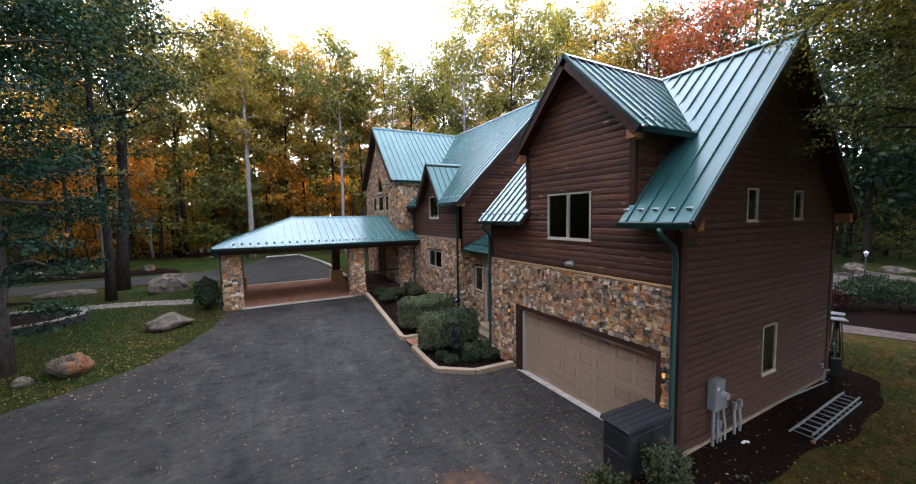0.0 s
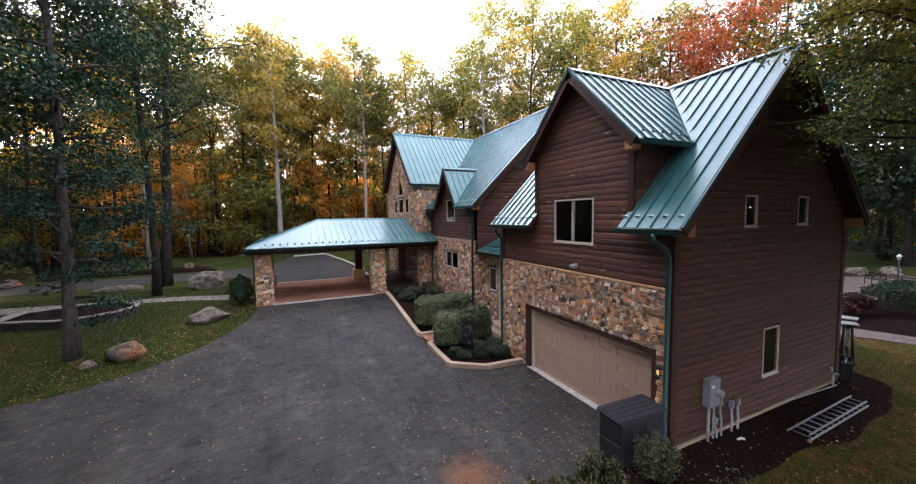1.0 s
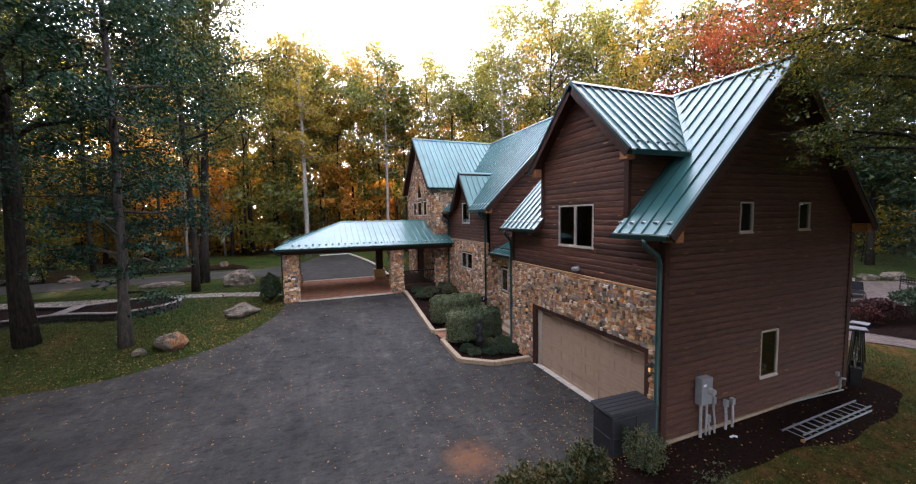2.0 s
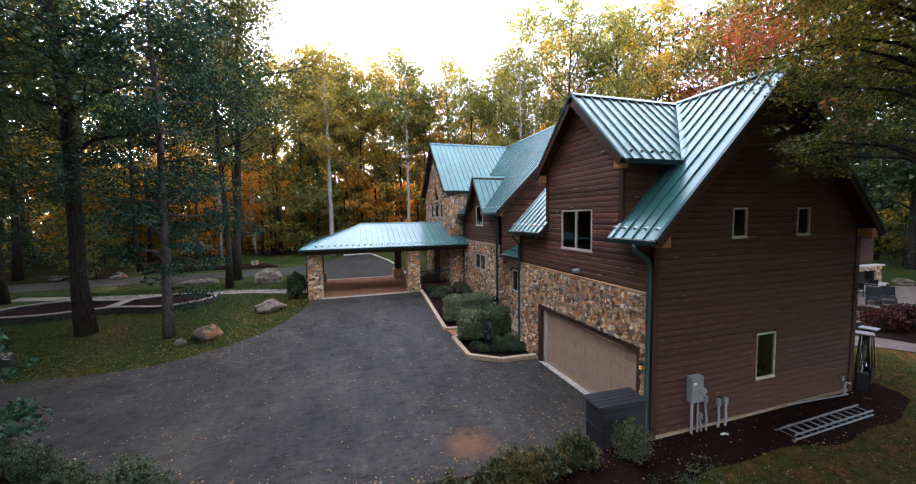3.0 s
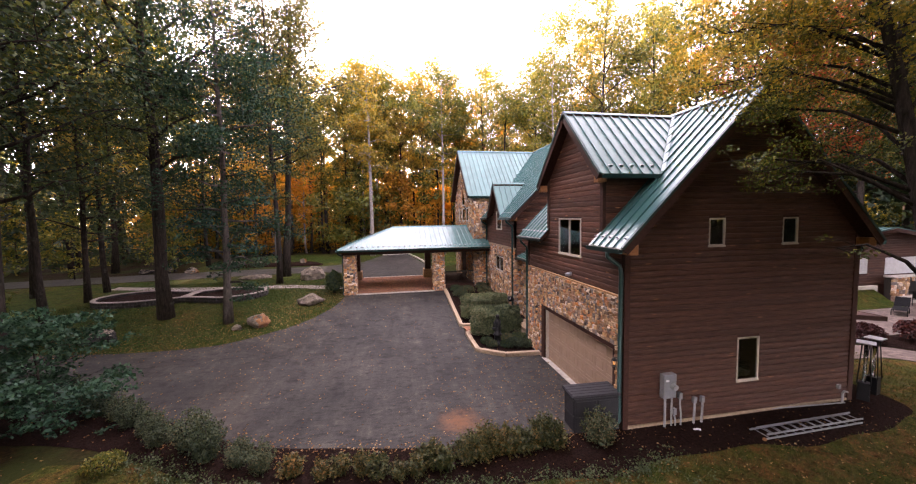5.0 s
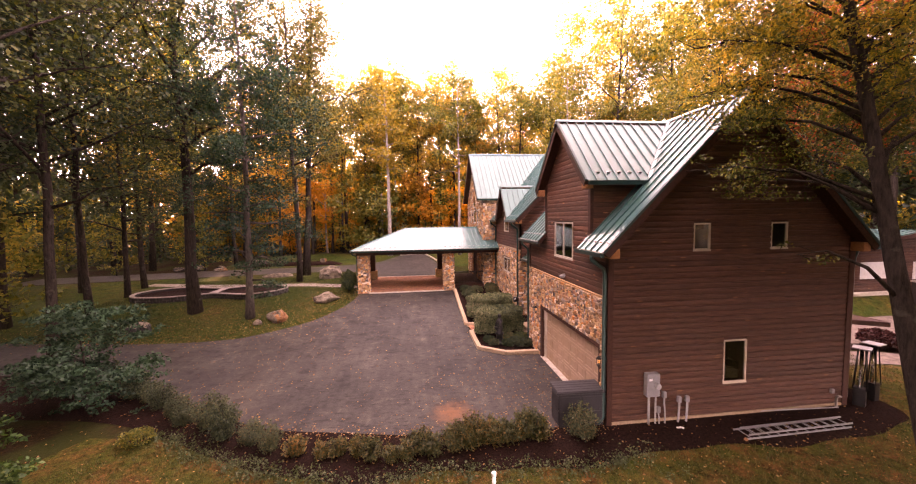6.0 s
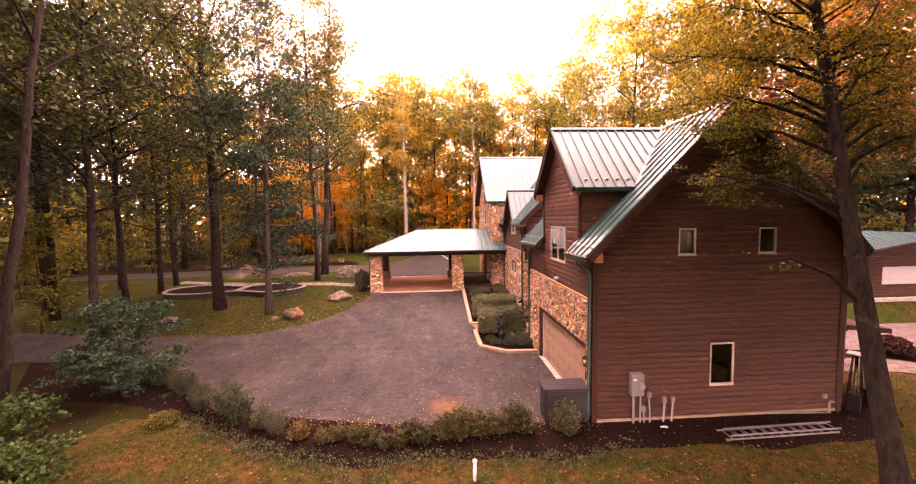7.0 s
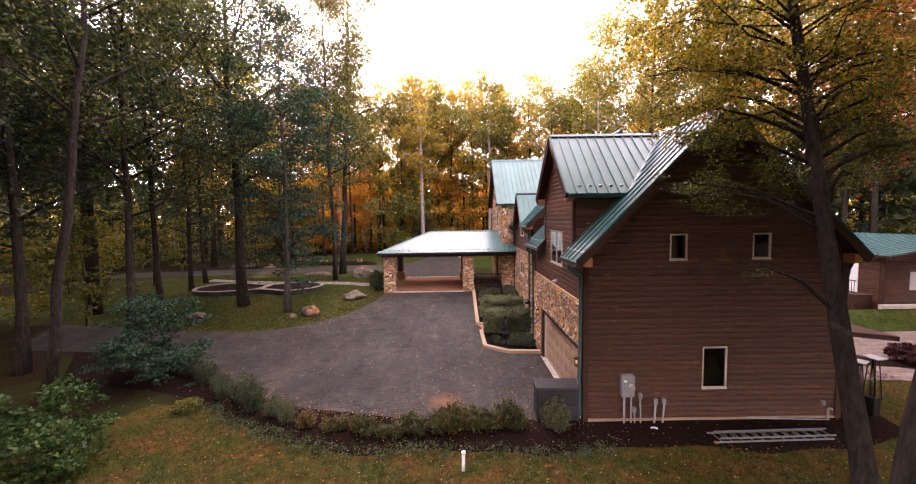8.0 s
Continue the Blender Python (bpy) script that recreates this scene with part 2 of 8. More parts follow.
def mat_bark(name, dark, light):
    m, n, l, p = material(name)
    a = noise_tex(n, l, world_coords(n, l, (1, 1, 0.22)), 13, 6, 0.7)
    b = noise_tex(n, l, world_coords(n, l), 2.1, 4, 0.6)
    c = ramp(n, l, a, [(0.3, dark), (0.7, light)])
    c = mix(n, l, c, (0.16, 0.18, 0.13), ramp(n, l, b, [(0.62, (0, 0, 0)), (0.75, (0.35, 0.35, 0.35))]))
    l.new(c, p.inputs["Base Color"])
    p.inputs["Roughness"].default_value = 0.9
    p.inputs["Specular IOR Level"].default_value = 0.1
    bump(n, l, p, a, 0.9, 0.04)
    return m


def mat_plain(name, colour, rough=0.5, metal=0.0, wear=0.12, emit=0.0):
    """Paint or metal with a slight unevenness."""
    m, n, l, p = material(name)
    a = noise_tex(n, l, world_coords(n, l), 7, 5, 0.65)
    lo, hi = tuple(x * (1 - wear) for x in colour), tuple(min(1, x * (1 + wear)) for x in colour)
    l.new(ramp(n, l, a, [(0.3, lo), (0.7, hi)]), p.inputs["Base Color"])
    l.new(ramp(n, l, noise_tex(n, l, world_coords(n, l), 30, 3), [(0.2, (rough * 0.8,) * 3), (0.8, (min(1, rough * 1.2),) * 3)]), p.inputs["Roughness"])
    p.inputs["Metallic"].default_value = metal
    if emit:
        p.inputs["Emission Color"].default_value = (*colour, 1)
        p.inputs["Emission Strength"].default_value = emit
    return m


def mat_glass():
    m, n, l, p = material("window_glass")
    p.inputs["Base Color"].default_value = (0.55, 0.6, 0.58, 1)
    p.inputs["Roughness"].default_value = 0.02
    p.inputs["Transmission Weight"].default_value = 1.0
    p.inputs["IOR"].default_value = 1.45
    return m


def mat_pavers(name, size, dark, light, joint):
    m, n, l, p = material(name)
    v = world_coords(n, l)
    b = n.new("ShaderNodeTexBrick")
    b.inputs["Scale"].default_value = 1.0
    b.inputs["Brick Width"].default_value = size
    b.inputs["Row Height"].default_value = size / 2
    b.inputs["Mortar Size"].default_value = 0.008
    b.inputs["Color1"].default_value = (*dark, 1)
    b.inputs["Color2"].default_value = (*light, 1)
    b.inputs["Mortar"].default_value = (*joint, 1)
    l.new(v, b.inputs["Vector"])
    a = noise_tex(n, l, v, 3, 5, 0.7)
    c = mix(n, l, b.outputs["Color"], ramp(n, l, a, [(0.3, (0.6, 0.6, 0.6)), (0.7, (1.25, 1.25, 1.25))]), 1.0, "MULTIPLY")
    l.new(c, p.inputs["Base Color"])
    p.inputs["Roughness"].default_value = 0.85
    p.inputs["Specular IOR Level"].default_value = 0.15
    bump(n, l, p, b.outputs["Fac"], -0.4, 0.006)
    return m


ASPHALT, LAWN, LITTER = mat_asphalt(), mat_ground(), mat_forest_floor()
ROUGHLAWN = mat_ground("leafy_lawn", 0.1, 0.9)
MULCH = mat_speckle("dark_mulch", (0.006, 0.0035, 0.003), (0.034, 0.017, 0.013), 14, 0.95, 90, 1.0, 0.05, 0.05)
# LOGSIDE: same logs, plainer, with the gable's and cabin's shade darkening their colour
LOG, LOGSIDE = mat_log("stained_log_siding", 1.15, 1.0), mat_log("shaded_log_siding", 0.78, 0.4, 0.3)
LOGBROWN = mat_wood("dark_brown_trim", (0.025, 0.01, 0.007), (0.075, 0.032, 0.022))
RAWWOOD = mat_wood("bare_cedar", (0.3, 0.12, 0.05), (0.5, 0.23, 0.1))
STONE, MORTAR = mat_stone("ledge_stone"), mat_speckle("mortar", (0.018, 0.015, 0.013), (0.06, 0.05, 0.042), 20, 0.95)
LEDGEWOOD = mat_wood("orange_stained_ledge", (0.34, 0.17, 0.075), (0.6, 0.37, 0.2), 0.7)
ROOF = mat_roof()
GREEN = mat_plain("green_enamel", (0.008, 0.045, 0.04), 0.35, 0.2)
CREAM = mat_plain("almond_vinyl", (0.46, 0.4, 0.33), 0.45)
TAN = mat_plain("tan_door_paint", (0.37, 0.25, 0.17), 0.5, 0, 0.06)
GLASS = mat_glass()
DARKROOM = mat_plain("dark_plaster", (0.05, 0.045, 0.04), 0.9)
CONCRETE = mat_speckle("concrete", (0.3, 0.27, 0.23), (0.52, 0.47, 0.4), 5, 0.9, 80)
TIMBER = mat_wood("landscape_timber", (0.24, 0.17, 0.11), (0.46, 0.35, 0.24), 0.8)
PAVERS = mat_pavers("red_brick_pavers", 0.2, (0.3, 0.12, 0.07), (0.4, 0.18, 0.1), (0.12, 0.08, 0.06))
WALKPAVERS = mat_pavers("buff_pavers", 0.3, (0.125, 0.095, 0.082), (0.18, 0.14, 0.12), (0.07, 0.058, 0.05))
FRONTPAVERS = mat_pavers("pale_buff_pavers", 0.3, (0.24, 0.2, 0.175), (0.34, 0.29, 0.25), (0.14, 0.12, 0.1))
GREYBARK = mat_bark("grey_bark", (0.03, 0.026, 0.023), (0.12, 0.1, 0.086))
BARK, PALEBARK = mat_bark("grey_brown_bark", (0.01, 0.008, 0.007), (0.05, 0.04, 0.033)), mat_bark("pale_grey_bark", (0.1, 0.09, 0.08), (0.34, 0.3, 0.26))
ROCK = mat_speckle("fieldstone", (0.018, 0.015, 0.013), (0.32, 0.26, 0.2), 3.2, 0.9, 24, 1.0, 0.08)
DARKROCK = mat_speckle("dark_fieldstone", (0.008, 0.008, 0.008), (0.05, 0.047, 0.045), 3.2, 0.9, 24, 1.0, 0.08)
RUSTROCK = mat_speckle("rusty_fieldstone", (0.1, 0.04, 0.018), (0.38, 0.18, 0.08), 3.2, 0.9, 24, 1.0, 0.08)
BLACKPLASTIC = mat_plain("black_resin", (0.014, 0.014, 0.017), 0.6)
GALV = mat_plain("grey_meter_paint", (0.24, 0.25, 0.26), 0.45, 0.3)
PVC = mat_plain("grey_conduit", (0.3, 0.3, 0.3), 0.5)
ALU = mat_plain("dull_aluminium", (0.36, 0.37, 0.38), 0.42, 0.8)
WHITE = mat_plain("white_paint", (0.78, 0.78, 0.78), 0.5)
SHUTTER = mat_plain("grey_white_shutter", (0.5, 0.5, 0.5), 0.6)
SLING = mat_speckle("black_sling_fabric", (0.008, 0.008, 0.009), (0.014, 0.014, 0.015), 9, 0.95, 90, 0.2, 0.004, 0.1)
BLACKMETAL = mat_plain("black_iron", (0.012, 0.012, 0.013), 0.4, 0.5)
LAMPGLOW = mat_plain("lit_lamp_glass", (1.0, 0.52, 0.15), 0.4, 0, 0.02, 0.1)
G1 = [(0.1, (0.05, 0.07, 0.02)), (0.45, (0.125, 0.15, 0.036)), (0.65, (0.25, 0.21, 0.045)), (0.9, (0.42, 0.28, 0.045))]
G2 = [(0.1, (0.013, 0.03, 0.02)), (0.5, (0.028, 0.056, 0.032)), (0.75, (0.06, 0.085, 0.03)), (0.95, (0.16, 0.13, 0.028))]
Y1 = [(0.1, (0.12, 0.125, 0.028)), (0.4, (0.28, 0.22, 0.036)), (0.65, (0.45, 0.28, 0.04)), (0.9, (0.52, 0.2, 0.03))]
R1 = [(0.1, (0.1, 0.09, 0.025)), (0.35, (0.26, 0.06, 0.02)), (0.6, (0.34, 0.075, 0.022)), (0.8, (0.38, 0.15, 0.03)), (0.95, (0.2, 0.16, 0.035))]
LEAFGREEN, LEAFBLUE, LEAFGOLD, LEAFRED = mat_leaf("olive_leaf", G1, 0.58), mat_leaf("deep_green_leaf", G2, 0.35), mat_leaf("golden_leaf", Y1), mat_leaf("red_leaf", R1)
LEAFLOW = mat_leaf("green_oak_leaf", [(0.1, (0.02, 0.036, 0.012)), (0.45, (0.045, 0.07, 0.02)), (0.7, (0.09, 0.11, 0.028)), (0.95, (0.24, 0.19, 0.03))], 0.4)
# olive leaf with shade put into its colour, so backlit crowns stay dark
LEAFSHADE = mat_leaf("shaded_olive_leaf", [(p, tuple(0.6 * v for v in c)) for p, c in G1], 0.2)
LEAFRUSSET = mat_leaf("russet_leaf", Y1, 0.25)
LEAFAMBER = mat_leaf("amber_leaf", [(0.1, (0.15, 0.09, 0.016)), (0.4, (0.4, 0.21, 0.028)), (0.65, (0.6, 0.31, 0.04)), (0.9, (0.58, 0.2, 0.026))], 0.5)
TEALLEAF = mat_leaf("blue_green_leaf", [(0.1, (0.006, 0.026, 0.016)), (0.5, (0.018, 0.058, 0.034)), (0.8, (0.04, 0.1, 0.055)), (0.97, (0.12, 0.13, 0.04))], 0.3)
FRESHLEAF = mat_leaf("fresh_green_leaf", [(0.1, (0.01, 0.034, 0.01)), (0.5, (0.032, 0.085, 0.022)), (0.8, (0.075, 0.14, 0.035)), (0.97, (0.22, 0.2, 0.03))], 0.35)
ROWLEAF = mat_leaf("holly_leaf", [(0.1, (0.018, 0.034, 0.022)), (0.4, (0.045, 0.07, 0.04)), (0.65, (0.09, 0.105, 0.05)), (0.9, (0.22, 0.15, 0.07))], 0.25)
ROWBROWN = mat_leaf("azalea_leaf", [(0.1, (0.022, 0.034, 0.014)), (0.45, (0.055, 0.068, 0.025)), (0.68, (0.12, 0.092, 0.03)), (0.92, (0.3, 0.15, 0.04))], 0.3)
SHRUBLEAF = mat_leaf("shrub_leaf", [(0.1, (0.012, 0.026, 0.016)), (0.38, (0.062, 0.095, 0.05)), (0.6, (0.23, 0.26, 0.145)), (0.9, (0.42, 0.32, 0.19))], 0.25)
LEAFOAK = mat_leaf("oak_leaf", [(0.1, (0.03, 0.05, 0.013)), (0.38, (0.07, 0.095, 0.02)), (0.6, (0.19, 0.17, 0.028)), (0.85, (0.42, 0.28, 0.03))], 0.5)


# ---- builders ----
def mesh_object(name, verts, faces, mat, parent=None, label="", smooth=False):
    me = bpy.data.meshes.new(name)
    me.from_pydata([tuple(v) for v in verts], [], faces)
    me.materials.append(mat)
    if smooth:
        me.polygons.foreach_set("use_smooth", [True] * len(me.polygons))
    ob = new(name, me)
    ob.parent = parent
    if label:
        ob["label"] = label
    return ob


def part(name, bm, mat, parent, label="", smooth=False):
    """Links a bmesh as one mesh object under a thing or a part."""
    me = bpy.data.meshes.new(name)
    bm.normal_update()
    bm.to_mesh(me)
    bm.free()
    me.materials.append(mat)
    if smooth:
        me.polygons.foreach_set("use_smooth", [True] * len(me.polygons))
    ob = new(name, me)
    ob.parent = parent
    if label:
        ob["label"] = label
    return ob


def thing(name, label, category, at=(0, 0, 0), turn=0, group="", kind=""):
    ob = new(name)
    ob.empty_display_size = 0.2
    ob.matrix_basis = pose(*at, 0, 0, turn)
    return tagged(ob, label, category, group, kind)


def add_box(bm, x0, x1, y0, y1, z0, z1, bevel=0.0, m=None):
    r = bmesh.ops.create_cube(bm, size=1)
    vs = r["verts"]
    for v in vs:
        v.co = Vector(((x0 + x1) / 2 + v.co.x * (x1 - x0), (y0 + y1) / 2 + v.co.y * (y1 - y0), (z0 + z1) / 2 + v.co.z * (z1 - z0)))
        if m:
            v.co = m @ v.co
    if bevel:
        es = list({e for v in vs for e in v.link_edges})
        bmesh.ops.bevel(bm, geom=es, offset=bevel, segments=1, affect="EDGES", profile=0.5)
    return bm


def box_part(name, box, mat, parent, label="", bevel=0.0, m=None):
    return part(name, add_box(bmesh.new(), *box, bevel, m), mat, parent, label)


def tube(points, radii, sides=8, cap=True):
    """Vertices and faces of a round tube along a line of points."""
    pts = [Vector(p) for p in points]
    vs, fs = [], []
    for i, p in enumerate(pts):
        d = (pts[min(i + 1, len(pts) - 1)] - pts[max(i - 1, 0)]).normalized()
        a = d.orthogonal().normalized() if i == 0 else (a - d * a.dot(d)).normalized()
        b = d.cross(a)
        for k in range(sides):
            t = 2 * math.pi * k / sides
            vs.append(p + (a * math.cos(t) + b * math.sin(t)) * radii[i])
    for i in range(len(pts) - 1):
        for k in range(sides):
            q = (k + 1) % sides
            fs.append((i * sides + k, i * sides + q, (i + 1) * sides + q, (i + 1) * sides + k))
    if cap:
        fs.append(tuple(reversed(range(sides))))
        fs.append(tuple(range((len(pts) - 1) * sides, len(pts) * sides)))
    return vs, fs


def tube_part(name, points, radius, mat, parent, sides=8, label=""):
    radii = radius if isinstance(radius, (list, tuple)) else [radius] * len(points)
    vs, fs = tube(points, radii, sides)
    return mesh_object(name, vs, fs, mat, parent, label, True)


def join(chunks):
    vs, fs = [], []
    for v, f in chunks:
        o = len(vs)
        vs.extend(v)
        fs.extend([tuple(i + o for i in q) for q in f])
    return vs, fs


def plane_map(axis, at, sign):
    """A wall's frame: u along the wall, w outward, z up, to the world."""
    if axis == "x":
        return lambda u, z, w: Vector((at + sign * w, u, z))
    return lambda u, z, w: Vector((u, at + sign * w, z))


def wall_slab(name, to, outline, openings, mat, parent, depth=0.2, out=0.0, label=""):
    """A wall with thickness: outline is a list of (u, top), straight between; openings (u0, u1, z0, z1) go through. Bottom from outline's third value."""
    us = sorted({u for u, *_ in outline} | {u for o in openings for u in o[:2]})
    lo, hi = outline[0][0], outline[-1][0]
    us = [u for u in us if lo <= u <= hi]

    def top(u):
        for (a, ta, *_), (b, tb, *_) in zip(outline, outline[1:]):
            if a <= u <= b:
                return ta + (tb - ta) * (u - a) / max(b - a, 1e-9)
        return outline[-1][1]
    base = outline[0][2] if len(outline[0]) > 2 else 0.0
    levels = sorted({base} | {z for o in openings for z in o[2:4] if z > base})
    index, faces = {}, {}

    def vert(p):
        return index.setdefault(tuple(round(c, 4) for c in p), len(index))
    for a, b in zip(us, us[1:]):
        if b - a < 1e-5:
            continue
        m = (a + b) / 2
        ta, tb = top(a), top(b)
        zs = [z for z in levels if z < min(ta, tb) - 0.02]
        for z0, z1 in zip(zs, zs[1:] + [None]):
            mid = (z0 + z1) / 2 if z1 else z0 + 0.01
            if any(o[0] <= m <= o[1] and o[2] <= mid <= o[3] for o in openings):
                continue
            ha, hb = (ta, tb) if z1 is None else (z1, z1)
            c = [vert(to(u, z, w)) for w in (out, out - depth) for u, z in ((a, z0), (b, z0), (b, hb), (a, ha))]
            for q in ((0, 1, 2, 3), (7, 6, 5, 4), (0, 4, 5, 1), (1, 5, 6, 2), (2, 6, 7, 3), (3, 7, 4, 0)):
                f = tuple(c[i] for i in q)
                k = tuple(sorted(f))
                faces[k] = None if k in faces else f
    vs, fs = list(index), [f for f in faces.values() if f and len(set(f)) > 2]
    return mesh_object(name, vs, fs, mat, parent, label)


def log_courses(to, span, z0, z1, parent, openings=(), height=0.166, joints=True, seed=1, mat=None, bulge=1.0):
    """Half-round log boards, one object each. span(z) gives the wall's ends at a height."""
    rng = random.Random(seed)
    profile = [(0.0, 0.003), (0.07, 0.015), (0.32, 0.024), (0.68, 0.025), (0.93, 0.018), (1.0, 0.005)]
    z = z0
    while z < z1 - 0.03:
        h = min(height, z1 - z)
        cuts = [span(z + h * 0.5)]
        if cuts[0][1] - cuts[0][0] < 0.08:
            break
        for o in openings:
            if o[2] < z + h * 0.6 and o[3] > z + h * 0.4:
                cuts = [s for a, b in cuts for s in ((a, min(b, o[0])), (max(a, o[1]), b)) if s[1] - s[0] > 0.03]
        for a, b in cuts:
            ends = [a]
            if joints:
                while b - ends[-1] > 4.6:
                    ends.append(ends[-1] + rng.uniform(1.9, 4.0))
            ends.append(b)
            for i, (p, q) in enumerate(zip(ends, ends[1:])):
                p, q = p + (0.0 if p == a else 0.002), q - (0.0 if q == b else 0.002)
                vs, fs = [], []
                lift = rng.uniform(-0.003, 0.003)
                for f, w in profile:
                    zz = z + f * h
                    sa, sb = span(zz)
                    pa = max(p, sa) if p == a else p
                    qb = min(q, sb) if q == b else q
                    vs += [to(pa, zz, w * bulge + lift), to(max(qb, pa), zz, w * bulge + lift)]
                k = len(profile)
                fs = [(2 * j, 2 * j + 1, 2 * j + 3, 2 * j + 2) for j in range(k - 1)]
                fs += [tuple(2 * j for j in reversed(range(k))), tuple(2 * j + 1 for j in range(k))]
                me = bpy.data.meshes.new("board")
                me.from_pydata([tuple(v) for v in vs], [], fs)
                me.materials.append(mat or LOG)
                ob = new("board", me)
                ob.parent = parent
        z += height


STONE_MESHES = []


def stone_meshes():
    rng = random.Random(5)
    for k in range(14):
        bm = bmesh.new()
        bmesh.ops.create_cube(bm, size=1)
        for v in bm.verts:
            v.co.x += rng.uniform(-0.17, 0.12)
            v.co.z += rng.uniform(-0.17, 0.12)
        front = [f for f in bm.faces if f.normal.y < -0.9]
        r = bmesh.ops.inset_region(bm, faces=front, thickness=0.13, depth=0.0)
        proud = rng.uniform(0.15, 0.42)
        for f in front:
            for v in f.verts:
                v.co.y -= proud + rng.uniform(-0.06, 0.06)
        me = bpy.data.meshes.new("stone")
        bm.to_mesh(me)
        bm.free()
        me.materials.append(STONE)
        STONE_MESHES.append(me)


stone_meshes()


def pack_stones(u0, u1, z0, z1, blocked, seed, unit=0.05, top=None):
    """Random ashlar: rectangles in a grid of small units, tight against each other."""
    rng = random.Random(seed)
    nu, nz = max(1, round((u1 - u0) / unit)), max(1, round((z1 - z0) / unit))
    du, dz = (u1 - u0) / nu, (z1 - z0) / nz
    full = np.zeros((nz, nu), bool)
    for j in range(nz):
        for i in range(nu):
            u, z = u0 + (i + 0.5) * du, z0 + (j + 0.5) * dz
            full[j, i] = any(b[0] < u < b[1] and b[2] < z < b[3] for b in blocked) or (top is not None and z > top(u))
    out = []
    for j in range(nz):
        for i in range(nu):
            if full[j, i]:
                continue
            w, h = rng.choice([(3, 2), (4, 2), (3, 3), (3, 2), (2, 2), (3, 2), (4, 3), (2, 1), (2, 2), (2, 1), (2, 3), (3, 1), (4, 2)])
            w2 = 0
            while w2 < w and i + w2 < nu and not full[j, i + w2]:
                w2 += 1
            h2 = 0
            while h2 < h and j + h2 < nz and not full[j + h2, i:i + w2].any():
                h2 += 1
            full[j:j + h2, i:i + w2] = True
            out.append((u0 + (i + w2 / 2) * du, z0 + (j + h2 / 2) * dz, w2 * du, h2 * dz))
    return out


def lay_stones(to, stones, parent, separate=None, depth=0.08, seed=3, normal=None):
    """Stones set in mortar: single objects inside separate(u, z), the rest joined."""
    rng = random.Random(seed)
    o, ex, ez, en = to(0, 0, 0), to(1, 0, 0), to(0, 1, 0), to(0, 0, 1)
    ax, az, an = (ex - o), (ez - o), (en - o)
    chunks_v, chunks_f, count = [], [], 0
    for u, z, w, h in stones:
        d = depth * rng.uniform(0.7, 1.25)
        c = to(u, z, d * 0.3)
        rot = Matrix((ax, -an, az)).transposed().to_4x4()
        m = Matrix.Translation(c) @ rot @ pose(0, 0, 0, 0, rng.uniform(-5, 5), 0) @ Matrix.Diagonal((max(0.02, w - 0.006) * rng.choice((1, -1)), d, max(0.02, h - 0.006), 1))
        if separate and separate(u, z) and count < 300:
            ob = new("stone", rng.choice(STONE_MESHES))
            ob.parent = parent
            ob.matrix_basis = m
            count += 1
        else:
            me = rng.choice(STONE_MESHES)
            base = len(chunks_v)
            chunks_v += [m @ v.co for v in me.vertices]
            flip = m.determinant() < 0
            chunks_f += [tuple(base + i for i in (reversed(p.vertices) if flip else p.vertices)) for p in me.polygons]
    if chunks_v:
        ob = mesh_object("stone_facing", chunks_v, chunks_f, STONE, parent)
        ob["kind"] = "stuff"


def clip_strip(poly, lo, hi):
    """Cuts a polygon of (u, v) to lo <= u <= hi."""
    for sign, lim in ((1, lo), (-1, -hi)):
        out = []
        for a, b in zip(poly, poly[1:] + poly[:1]):
            ina, inb = sign * a[0] >= lim - 1e-9, sign * b[0] >= lim - 1e-9
            if ina:
                out.append(a)
            if ina != inb:
                t = (sign * lim - a[0]) / (b[0] - a[0])
                out.append((sign * lim, a[1] + t * (b[1] - a[1])))
        poly = out
        if len(poly) < 3:
            return []
    return poly


